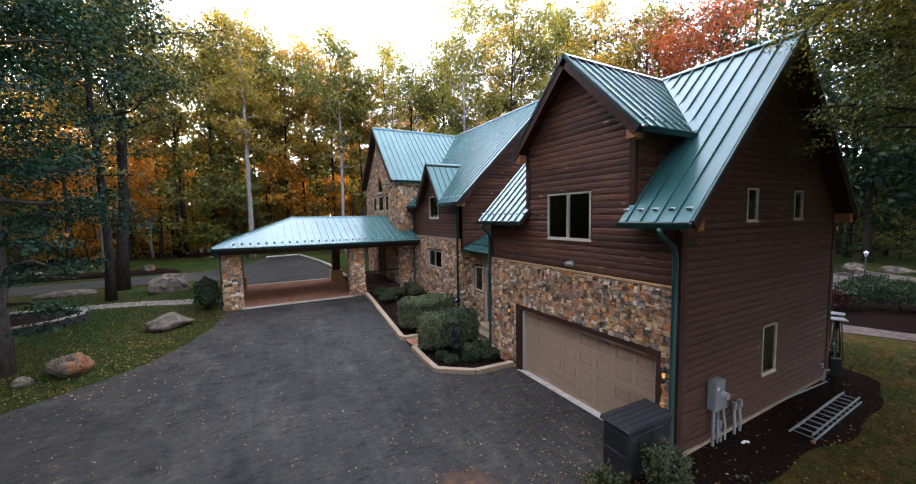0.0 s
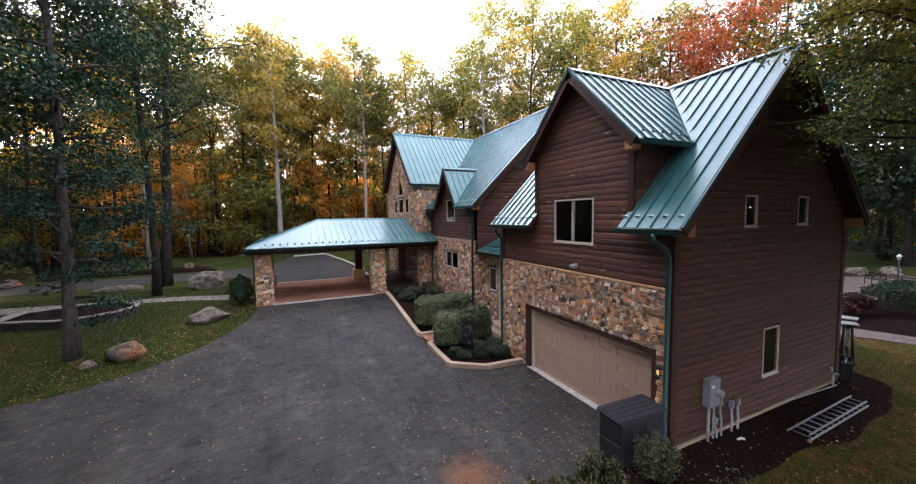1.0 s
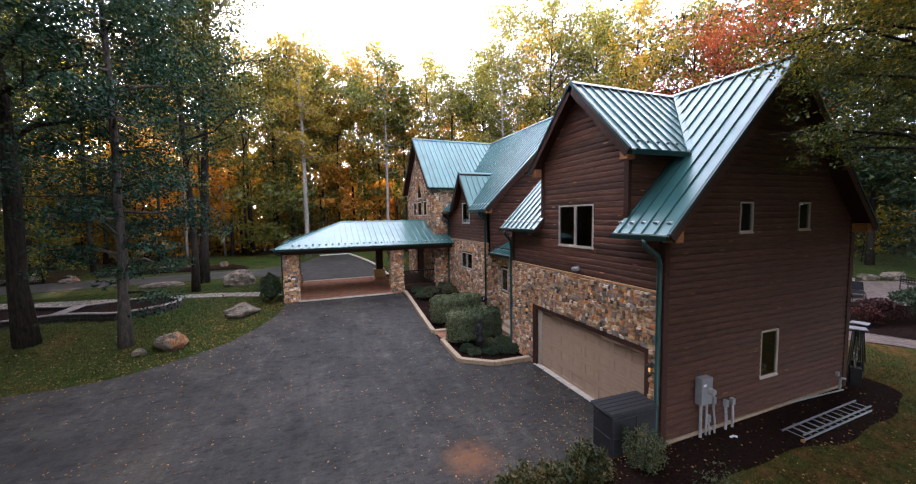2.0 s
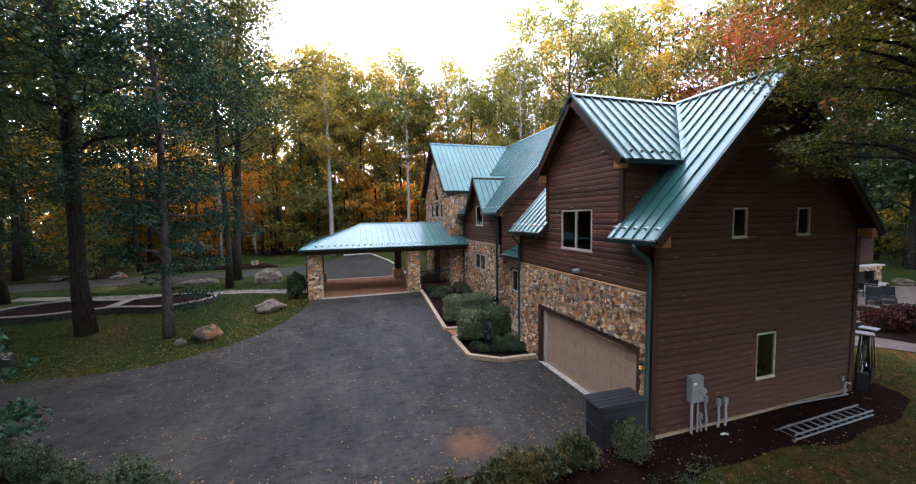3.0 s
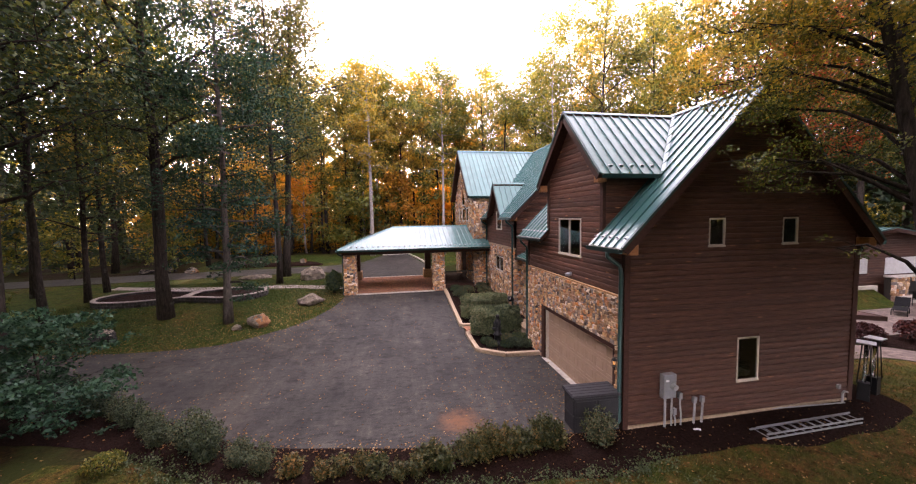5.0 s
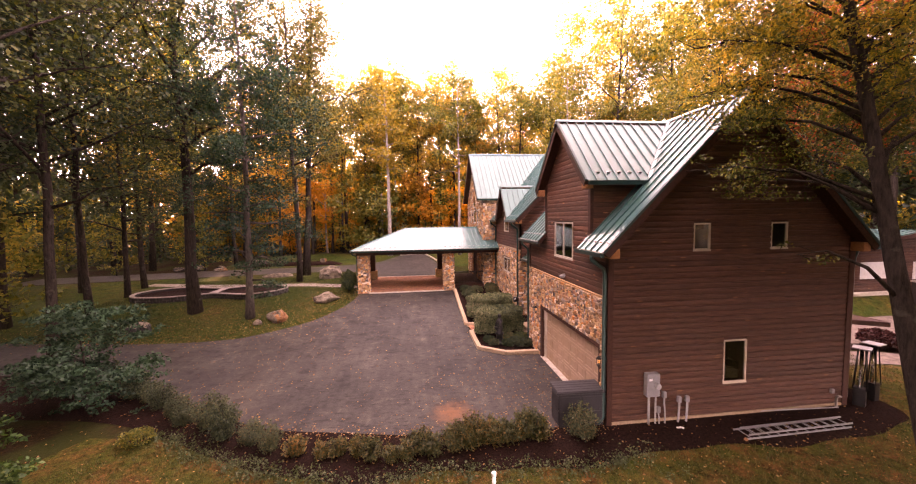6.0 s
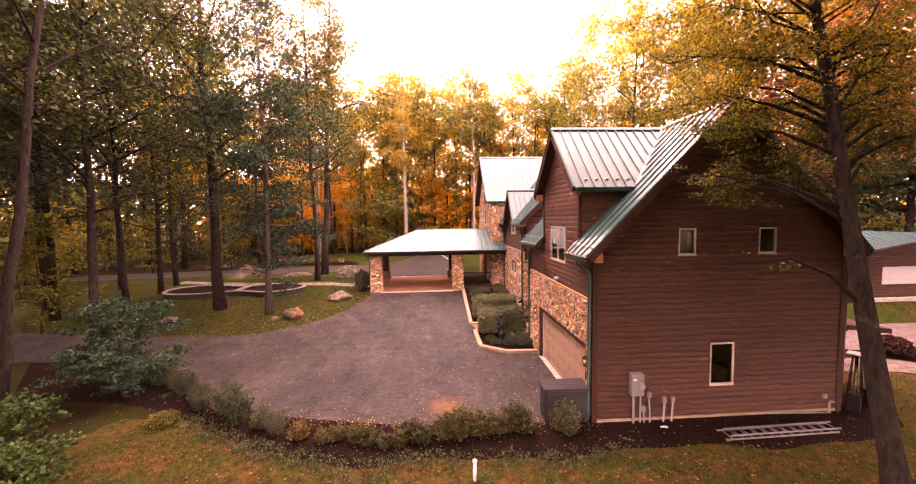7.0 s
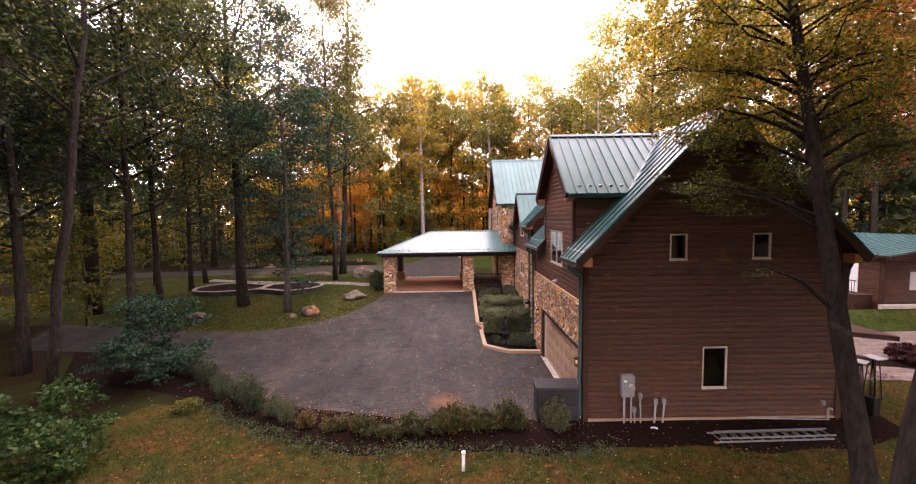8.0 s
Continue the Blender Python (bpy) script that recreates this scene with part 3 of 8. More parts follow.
def roof_plane(origin, along, up, poly, parent, pitch=0.345, start=0.0, guards=True, thick=0.03):
    """Standing-seam panels, one object each, over a polygon of (u, v): u along the eave, v up the slope."""
    o, eu, ev = Vector(origin), Vector(along).normalized(), Vector(up).normalized()
    n = eu.cross(ev)
    if n.z < 0:
        n = -n
    lo, hi = min(p[0] for p in poly), max(p[0] for p in poly)
    u = lo - start
    rib = 0.011
    while u < hi - 0.01:
        cell = clip_strip(list(poly), max(lo, u), min(hi, u + pitch))
        if len(cell) >= 3 and max(p[0] for p in cell) - min(p[0] for p in cell) > 0.012:
            vs, fs = [], []
            k = len(cell)
            for h in (0.0, -thick):
                vs += [o + eu * a + ev * b + n * h for a, b in cell]
            area = sum(a[0] * b[1] - b[0] * a[1] for a, b in zip(cell, cell[1:] + cell[:1]))
            ring = list(range(k))
            flip = (eu.cross(ev).dot(n) > 0) == (area > 0)
            fs.append(tuple(ring if flip else reversed(ring)))
            fs.append(tuple(k + i for i in (reversed(ring) if flip else ring)))
            for i in range(k):
                j = (i + 1) % k
                q = (i, k + i, k + j, j)
                fs.append(q if flip else tuple(reversed(q)))
            edge = min(p[0] for p in cell)
            on = [p[1] for p in cell if p[0] < edge + 1e-6]
            if len(on) < 2:
                on = []
            if on and max(on) - min(on) > 0.03:
                b0, b1 = min(on), max(on)
                s = len(vs)
                for vv in (b0, b1):
                    for du, h in ((-rib, 0.0), (-rib, 0.042), (rib, 0.042), (rib, 0.0)):
                        vs.append(o + eu * (edge + du + rib) + ev * vv + n * h)
                fs += [(s, s + 4, s + 5, s + 1), (s + 1, s + 5, s + 6, s + 2), (s + 2, s + 6, s + 7, s + 3), (s, s + 1, s + 2, s + 3), (s + 7, s + 6, s + 5, s + 4)]
            mesh_object("roof_panel", vs, fs, ROOF, parent)
            if guards and u >= lo:
                c = u + pitch / 2
                vv = [p for p in cell]
                low = min(p[1] for p in cell)
                if low < 0.02 and max(p[1] for p in cell) > 0.8:
                    g = o + eu * c + ev * 0.33 + n * 0.0
                    bm = bmesh.new()
                    add_box(bm, -0.05, 0.05, -0.006, 0.006, 0, 0.06)
                    add_box(bm, -0.05, 0.05, -0.01, 0.08, 0.0, 0.008)
                    bm.transform(Matrix.Translation(g) @ Matrix((eu, ev, n)).transposed().to_4x4())
                    part("snow_guard", bm, ALU, parent)
        u += pitch


def strip_between(name, a, b, width_dir, width, thick_dir, thick, mat, parent, label=""):
    """A straight board or flashing from a to b."""
    a, b = Vector(a), Vector(b)
    w, t = Vector(width_dir) * width, Vector(thick_dir) * thick
    vs = [a, a + w, a + w + t, a + t, b, b + w, b + w + t, b + t]
    fs = [(0, 1, 2, 3), (7, 6, 5, 4), (0, 4, 5, 1), (1, 5, 6, 2), (2, 6, 7, 3), (3, 7, 4, 0)]
    bm = bmesh.new()
    bv = [bm.verts.new(v) for v in vs]
    for f in fs:
        bm.faces.new([bv[i] for i in f])
    bmesh.ops.recalc_face_normals(bm, faces=bm.faces)
    return part(name, bm, mat, parent, label)


def window(to, u0, u1, z0, z1, parent, mat=None, leaves=1, label="", name="window", trim=0.05):
    """A framed window set in its opening: frame, sill, panes."""
    mat = mat or CREAM
    w = part(name, frame_bm(to, u0, u1, z0, z1, trim, 0.046, -0.03), mat, parent, label)
    step = (u1 - u0) / leaves
    for i in range(leaves):
        a, b = u0 + i * step, u0 + (i + 1) * step
        part("sash", frame_bm(to, a + trim * 0.5, b - trim * 0.5, z0 + trim * 0.5, z1 - trim * 0.5, 0.03, 0.032, -0.02), mat, w)
        bm = slab_bm(to, a + trim * 0.5 + 0.02, b - trim * 0.5 - 0.02, z0 + trim * 0.5 + 0.02, z1 - trim * 0.5 - 0.02, 0.016, 0.01)
        g = part("pane", bm, GLASS, w)
        g.visible_shadow = False
    part("sill", slab_bm(to, u0 - 0.01, u1 + 0.01, z0 - 0.03, z0 + 0.012, 0.065, -0.02), mat, w)
    return w


def slab_bm(to, u0, u1, z0, z1, w1, w0):
    bm = bmesh.new()
    c = [bm.verts.new(to(u, z, w)) for w in (w0, w1) for u, z in ((u0, z0), (u1, z0), (u1, z1), (u0, z1))]
    for f in ((0, 1, 2, 3), (7, 6, 5, 4), (0, 4, 5, 1), (1, 5, 6, 2), (2, 6, 7, 3), (3, 7, 4, 0)):
        bm.faces.new([c[i] for i in f])
    bmesh.ops.recalc_face_normals(bm, faces=bm.faces)
    return bm


def frame_bm(to, u0, u1, z0, z1, t, w1, w0):
    """Four mitred bars round an opening."""
    bm = bmesh.new()
    outer, inner = ((u0, z0), (u1, z0), (u1, z1), (u0, z1)), ((u0 + t, z0 + t), (u1 - t, z0 + t), (u1 - t, z1 - t), (u0 + t, z1 - t))
    V = {(k, w, i): bm.verts.new(to(*(outer if k == "o" else inner)[i], w)) for k in "oi" for w in (w0, w1) for i in range(4)}
    for i in range(4):
        j = (i + 1) % 4
        bm.faces.new((V["o", w1, i], V["o", w1, j], V["i", w1, j], V["i", w1, i]))
        bm.faces.new((V["o", w0, i], V["o", w0, j], V["o", w1, j], V["o", w1, i]))
        bm.faces.new((V["i", w0, i], V["i", w0, j], V["i", w1, j], V["i", w1, i]))
        bm.faces.new((V["o", w0, i], V["o", w0, j], V["i", w0, j], V["i", w0, i]))
    bmesh.ops.recalc_face_normals(bm, faces=bm.faces)
    return bm


# ---- ground ----
def smooth01(t):
    t = min(1.0, max(0.0, t))
    return t * t * (3 - 2 * t)


def ground_z(x, y):
    """The drive climbs a metre towards the porch; the garden side stays level."""
    rise = min(1.0, max(0.0, (y - 7.0) / 8.2))
    rise = 0.75 * rise + 0.25 * smooth01(rise)
    side = 1.0 - smooth01((x - 3.0) / 6.0)
    dip = -0.12 * smooth01((-y - 0.6) / 1.6)
    return rise * side + dip


def drape(name, outline, mat, lift, parent=None, step=0.8, inset_z=None, label=""):
    """A sheet that follows the ground inside an outline."""
    from mathutils.geometry import delaunay_2d_cdt
    pts = []
    for a, b in zip(outline, outline[1:] + outline[:1]):
        k = max(1, int(math.dist(a, b) / step))
        pts += [Vector((a[0] + (b[0] - a[0]) * i / k, a[1] + (b[1] - a[1]) * i / k)) for i in range(k)]
    edge = [(i, (i + 1) % len(pts)) for i in range(len(pts))]
    x0, x1, y0, y1 = min(p.x for p in pts), max(p.x for p in pts), min(p.y for p in pts), max(p.y for p in pts)
    inner = [Vector((x0 + step * (i + 0.5), y0 + step * (j + 0.5))) for i in range(int((x1 - x0) / step)) for j in range(int((y1 - y0) / step))]
    v, _, f, *_ = delaunay_2d_cdt(pts + inner, edge, [], 1, 1e-5)
    verts = [(p.x, p.y, ground_z(p.x, p.y) + lift) for p in v]
    ob = mesh_object(name, verts, [tuple(t) for t in f], mat, parent, label)
    bm = bmesh.new()
    bm.from_mesh(ob.data)
    bmesh.ops.recalc_face_normals(bm, faces=bm.faces)
    if sum(q.normal.z for q in bm.faces) < 0:
        bmesh.ops.reverse_faces(bm, faces=bm.faces)
    bm.to_mesh(ob.data)
    bm.free()
    return ob


def curve_points(ctrl, n=8, closed=False):
    """A smooth line through control points."""
    c = [Vector(p).to_3d() for p in ctrl]
    out = []
    m = len(c) if closed else len(c) - 1
    for i in range(m):
        p0, p1, p2, p3 = (c[(i - 1) % len(c)] if closed or i else c[0]), c[i], c[(i + 1) % len(c)], (c[(i + 2) % len(c)] if closed or i + 2 < len(c) else c[-1])
        for k in range(n):
            t = k / n
            out.append(0.5 * (2 * p1 + (p2 - p0) * t + (2 * p0 - 5 * p1 + 4 * p2 - p3) * t * t + (3 * p1 - p0 - 3 * p2 + p3) * t ** 3))
    if not closed:
        out.append(c[-1])
    return [(p.x, p.y) for p in out]


def ground_sheet():
    """One sheet to the horizon, fine near the house and coarse far away."""
    ax = sorted({*np.arange(-40, 60.1, 1.0).round(2), *np.arange(-160, 181, 10.0), -900, -500, 500, 900, -300, 300})
    ay = sorted({*np.arange(-20, 60.1, 1.0).round(2), *np.arange(-160, 181, 10.0), -900, -500, 500, 900, -300, 300})
    vs = [(float(x), float(y), ground_z(x, y) + 0.05 * noise.noise((x * 0.2, y * 0.2, 0)) * (0 if -42 < x < 62 and -21 < y < 50 else 1)) for y in ay for x in ax]
    w = len(ax)
    fs = [(j * w + i, j * w + i + 1, (j + 1) * w + i + 1, (j + 1) * w + i) for j in range(len(ay) - 1) for i in range(w - 1)]
    ob = mesh_object("ground", vs, fs, LITTER)
    tagged(ob, "forest floor of brown leaf litter", "ground", kind="structure")


ground_sheet()

LAWN_EDGE = curve_points([(-28.0, 10.4), (-22.5, 9.65), (-20.2, 9.35), (-17.9, 9.1), (-15.6, 9.1), (-13.9, 9.4), (-12.0, 10.45), (-11.0, 11.3), (-10.15, 12.5), (-9.55, 13.9), (-9.35, 15.3)])
SHRUB_EDGE = curve_points([(-27.0, 7.2), (-19.0, 6.3), (-15.7, 4.9), (-13.6, 3.5), (-11.5, 2.1), (-9.8, 1.2), (-7.6, 0.7), (-5.6, 0.3), (-4.0, 0.2), (-1.8, 0.1), (0.05, 0.05)])
BED_EDGE = curve_points([(-20.0, 3.2), (-15.4, 2.4), (-12.9, 1.35), (-11.2, 0.3), (-9.4, -0.65), (-7.4, -1.2), (-5.0, -1.3), (-2.0, -1.4), (0.5, -1.35), (3.0, -1.3), (6.0, -1.5), (8.0, -1.3), (9.2, -0.6), (9.3, 1.5), (8.6, 2.6), (7.7, 2.8)], 10)
BED_EDGE = [(x, y + (0.1 * math.sin(1.1 * x) + 0.07 * math.sin(2.3 * x + 1)) * (1 if y < -0.9 else 0)) for x, y in BED_EDGE]

tagged(drape("driveway", LAWN_EDGE + [(-9.35, 15.45), (-2.8, 15.45), (-2.75, 9.4), (-2.58, 6.6), (-1.52, 5.8), (0.1, 5.7), (0.1, -0.1)] + SHRUB_EDGE[::-1][1:], ASPHALT, 0.02), "worn dark asphalt driveway strewn with leaves", "driveway", kind="structure")
tagged(drape("lawn", LAWN_EDGE + [(-9.4, 15.4), (-9.4, 22.5), (-9.6, 25.4), (-13.0, 26.9), (-18.0, 26.6), (-27.0, 25.4), (-38.0, 24.0), (-38.0, 10.0)], LAWN, 0.012), "mown front lawn with fallen leaves", "lawn", kind="structure")
tagged(drape("far_lawn", curve_points([(-26.0, 30.5), (-18.0, 31.0), (-12.5, 32.0), (-9.5, 34.0), (-7.5, 41.0), (-5.0, 44.5), (-3.5, 44.0), (-4.0, 41.5), (-2.6, 29.5), (0.6, 29.5), (2.0, 46.0), (-6.0, 48.0), (-16.0, 46.0), (-26.0, 44.0)], 4, True), LAWN, 0.012), "green lawn at the edge of the woods", "lawn", kind="structure")
tagged(drape("parking_road", [(-9.4, 22.3), (-9.6, 25.4), (-13.0, 26.9), (-18.0, 26.6), (-40.0, 24.0), (-40.0, 28.0), (-26.0, 30.3), (-18.0, 30.8), (-12.5, 31.8), (-9.6, 34.0), (-7.6, 41.0), (-4.2, 42.0), (-2.75, 29.3), (-2.75, 22.3)], ASPHALT, 0.03), "grey asphalt parking area behind the porch", "road", kind="structure")
tagged(drape("porch_paving", [(-9.45, 15.42), (-2.8, 15.42), (-2.8, 22.3), (-9.45, 22.3)], PAVERS, 0.05), "red brick paving under the porch roof", "paving", kind="structure")
tagged(drape("mulch_bed", SHRUB_EDGE[4:] + [(0.05, 0.02), (7.6, 0.02), (7.7, 2.7)] + BED_EDGE[::-1], MULCH, 0.016), "dark mulch bed with scattered leaves", "mulch", kind="structure")
tagged(drape("planter_mulch", [(-2.7, 15.4), (-2.72, 9.5), (-2.5, 6.6), (-1.5, 5.85), (0.0, 5.75), (0.02, 6.9), (0.98, 7.0), (0.98, 10.3), (0.45, 10.4), (0.45, 16.3), (-2.7, 16.3)], MULCH, 0.05), "dark mulch in the timber-edged bed", "mulch", kind="structure")
tagged(drape("side_lawn", [p for p in BED_EDGE[:-1] if p[0] > -12.6] + [(8.7, 2.8), (10.0, 2.65), (11.9, 2.37), (13.15, 2.25), (13.9, 1.75), (14.4, 0.95), (14.85, 0.0), (15.95, -3.0), (18.4, -14.0), (10.0, -18.0), (-19.0, -18.0), (-18.5, -9.0), (-17.0, -3.0), (-14.8, 1.5)], ROUGHLAWN, 0.012), "rough lawn of grass and brown leaves", "lawn", kind="structure")
tagged(drape("garden_path", curve_points([(7.9, 2.95), (10.0, 2.7), (11.9, 2.42), (13.2, 2.3), (13.95, 1.8), (14.45, 1.0), (14.9, 0.0), (16.0, -3.0), (18.5, -14.0)]) + curve_points([(20.2, -14.0), (17.5, -3.0), (16.35, 0.0), (15.95, 1.3), (15.3, 2.7), (14.2, 3.5), (12.0, 3.85), (10.0, 4.1), (7.9, 4.3)]), WALKPAVERS, 0.03), "pinkish paver garden path", "path", kind="structure")
tagged(drape("garden_bed", curve_points([(9.5, 4.3), (12.0, 4.0), (14.3, 3.65), (15.45, 2.8), (16.1, 1.3), (16.5, 0.0), (17.6, -3.0), (20.4, -14.0)]) + [(24.0, -14.0), (23.0, -3.0), (25.5, 1.0), (25.3, 3.4), (22.0, 4.3), (16.2, 4.1), (9.5, 5.6)], MULCH, 0.03), "dark mulch garden bed", "mulch", kind="structure")
tagged(drape("patio", [(14.0, 4.35), (16.4, 4.2), (22.0, 4.4), (25.4, 3.5), (27.5, 2.5), (36.0, 2.2), (38.0, 6.0), (33.0, 8.4), (31.0, 9.75), (25.6, 9.75), (25.2, 7.95), (14.0, 7.95)], WALKPAVERS, 0.03), "wide paver patio", "patio", kind="structure")
tagged(drape("garden_lawn", [(14.0, 8.0), (25.1, 8.0), (25.5, 9.8), (31.1, 9.8), (33.1, 8.5), (38.1, 6.0), (36.1, 2.1), (27.5, 2.4), (25.6, 1.0), (23.1, -3.0), (24.2, -14.0), (60.0, -14.0), (60.0, 30.0), (14.0, 30.0)], LAWN, 0.012), "garden lawn behind the house", "lawn", kind="structure")
tagged(drape("front_path", curve_points([(-9.4, 17.7), (-11.0, 18.1), (-14.0, 19.2), (-18.0, 19.6), (-22.0, 20.3), (-27.0, 21.8)]) + curve_points([(-27.0, 22.9), (-22.0, 21.5), (-18.0, 20.8), (-14.0, 20.4), (-11.0, 19.4), (-9.4, 19.0)]), FRONTPAVERS, 0.03), "pinkish paver footpath across the lawn", "path", kind="structure")


# ---- attached garage ----
RIDGE_X, RIDGE_Z, SLOPE = 3.94, 9.55, 1.016
DORM_Y, DORM_Z, DORM_S = 2.98, 9.497, 1.025
garage = thing("garage", "attached garage of dark logs and fieldstone, green metal roof", "house")
TO_F, TO_G = plane_map("x", 0.0, -1), plane_map("y", 0.0, -1)
GDOOR = (0.42, 5.22, -0.4, 2.16)
BIGWIN = (2.31, 3.92, 4.6, 5.9)
SIDEWINS = [(2.56, 3.09, 5.07, 5.86), (5.08, 5.63, 5.07, 5.85)]
LOWWIN = (3.65, 4.41, 1.04, 2.34)


def dormer_top(u):
    return DORM_Z - abs(u - DORM_Y) * DORM_S


f_wall = wall_slab("wall", TO_F, [(0.0, 5.4, -0.4), (1.1, 5.4), (1.101, dormer_top(1.1) - 0.16), (DORM_Y, 9.33), (4.859, dormer_top(4.86) - 0.16), (4.86, 5.4), (6.95, 5.4)], [GDOOR, BIGWIN], MORTAR, garage, 0.22, 0.0, "mortared fieldstone below dark stained log siding")
log_courses(TO_F, lambda z: (0.1, 6.86) if z < 5.32 else (max(1.2, DORM_Y - (9.33 - z) / DORM_S), min(4.76, DORM_Y + (9.33 - z) / DORM_S)), 3.78, 9.22, f_wall, [(BIGWIN[0] + 0.02, BIGWIN[1] - 0.02, BIGWIN[2], BIGWIN[3])], seed=11)
lay_stones(TO_F, pack_stones(0.1, 6.95, 0.0, 3.68, [(0.3, 5.45, -1, 2.28)], 21), f_wall, lambda u, z: u < 4.2)
part("ledge", slab_bm(TO_F, 0.1, 6.95, 3.705, 3.755, 0.085, -0.02), LEDGEWOOD, f_wall, "orange-stained wood drip ledge")

g_wall = wall_slab("wall", TO_G, [(0.0, 5.3, -0.4), (RIDGE_X, RIDGE_Z - 0.25), (7.95, 5.3)], [*SIDEWINS, LOWWIN], LOGBROWN, garage, 0.22, 0.0, "dark red-brown log siding gable wall")


def gable_span(z):
    if z < 5.25:
        return (0.1, 7.85)
    d = (RIDGE_Z - 0.2 - z) / SLOPE
    return (max(0.1, RIDGE_X - d), min(7.85, RIDGE_X + d))


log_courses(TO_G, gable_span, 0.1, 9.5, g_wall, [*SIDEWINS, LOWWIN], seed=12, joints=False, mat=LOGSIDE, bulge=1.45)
part("footing", slab_bm(TO_G, 0.0, 7.95, -0.4, 0.09, 0.05, -0.02), TIMBER, g_wall, "bare weathered sill board")
wall_slab("wall", plane_map("x", 7.95, 1), [(0.0, 5.4, -0.4), (6.95, 5.4)], [], LOGBROWN, garage, 0.22)
wall_slab("wall", plane_map("y", 6.95, 1), [(0.0, 5.3, -0.4), (RIDGE_X, RIDGE_Z - 0.25), (7.95, 5.3)], [], LOGBROWN, garage, 0.22)
box_part("upper_floor", (0.22, 7.73, 0.22, 6.73, 2.75, 3.0), DARKROOM, garage)
box_part("lower_floor", (0.22, 7.73, 0.22, 6.73, -0.4, 0.0), CONCRETE, garage)
# dormer cheeks
for yy, s in ((1.1, -1), (4.86, 1)):
    to = plane_map("y", yy, s)
    ck = wall_slab("cheek_wall", to, [(0.0, 7.3, 5.2), (2.1, 7.3)], [], LOGBROWN, garage, 0.1)
    log_courses(to, lambda z: (0.06, max(0.1, (z - 5.05) / SLOPE - 0.42)), 5.55, 7.2, ck, joints=False, seed=13)
for u, z0, z1 in ((1.1, 5.3, 7.5), (4.86, 5.3, 7.5)):
    part("corner_board", slab_bm(TO_F, u - 0.06 if u < 3 else u - 0.09, u + 0.09 if u < 3 else u + 0.06, z0, z1, 0.055, -0.05), LOGBROWN, garage)
box_part("corner_board", (-0.06, 0.1, -0.06, 0.1, -0.1, 5.35), LOGBROWN, garage)
box_part("corner_board", (7.82, 8.01, -0.06, 0.1, -0.1, 5.35), LOGBROWN, garage)
box_part("corner_board", (-0.055, 0.1, 6.86, 7.0, 3.7, 5.35), LOGBROWN, garage)


def roof_deck(name, origin, along, up, poly, parent, thick=0.14, drop=0.032, mat=None):
    """Wooden deck under the panels."""
    o, eu, ev = Vector(origin), Vector(along).normalized(), Vector(up).normalized()
    n = eu.cross(ev)
    if n.z < 0:
        n = -n
    bm = bmesh.new()
    vs = [[bm.verts.new(o + eu * a + ev * b - n * h) for a, b in poly] for h in (drop, drop + thick)]
    k = len(poly)
    bm.faces.new(vs[0])
    bm.faces.new(vs[1][::-1])
    for i in range(k):
        j = (i + 1) % k
        bm.faces.new((vs[0][i], vs[1][i], vs[1][j], vs[0][j]))
    bmesh.ops.recalc_face_normals(bm, faces=bm.faces)
    return part(name, bm, mat or LOGBROWN, parent, "green standing-seam metal roof on a dark wood deck")


def roof(parent, origin, along, up, poly, **kw):
    d = roof_deck("roof", origin, along, up, poly, parent)
    roof_plane(origin, along, up, poly, d, **kw)
    return d


L1 = 4.36 * math.hypot(1, SLOPE)
VS = 3.52
roof(garage, (-0.42, -0.42, 5.12), (0, 1, 0), (1, 0, SLOPE), [(0, 0), (1.58, 0), (1.58, VS), (3.4, L1), (0, L1)])
roof(garage, (-0.42, -0.42, 5.12), (0, 1, 0), (1, 0, SLOPE), [(5.22, 0), (7.72, 0), (7.72, L1), (3.4, L1), (5.22, VS)])
roof(garage, (8.3, -0.42, 5.12), (0, 1, 0), (-1, 0, SLOPE), [(0, 0), (7.72, 0), (7.72, L1), (0, L1)])
L2 = 2.26 * math.hypot(1, DORM_S)
for yy, s in ((0.72, 1), (5.24, -1)):
    roof(garage, (-0.34, yy, 7.18), (1, 0, 0), (0, s, DORM_S), [(0, 0), (1.95, 0), (4.22, L2), (0, L2)], start=0.05)
# ridge and valley caps


def cap(a, b, parent, r=0.05, flat=0.12, name="ridge_cap"):
    a, b = Vector(a), Vector(b)
    d = (b - a).normalized()
    side = d.cross(Vector((0, 0, 1))).normalized()
    up = side.cross(d)
    prof = [(-flat, -flat * 0.75), (-0.03, 0.0), (0.03, 0.0), (flat, -flat * 0.75), (flat, -flat * 0.75 - 0.02), (0, -0.04), (-flat, -flat * 0.75 - 0.02)]
    vs = [p + side * x + up * z for p in (a, b) for x, z in prof]
    k = len(prof)
    fs = [(i, (i + 1) % k, k + (i + 1) % k, k + i) for i in range(k)] + [tuple(reversed(range(k))), tuple(range(k, 2 * k))]
    return mesh_object(name, vs, fs, ROOF, parent)


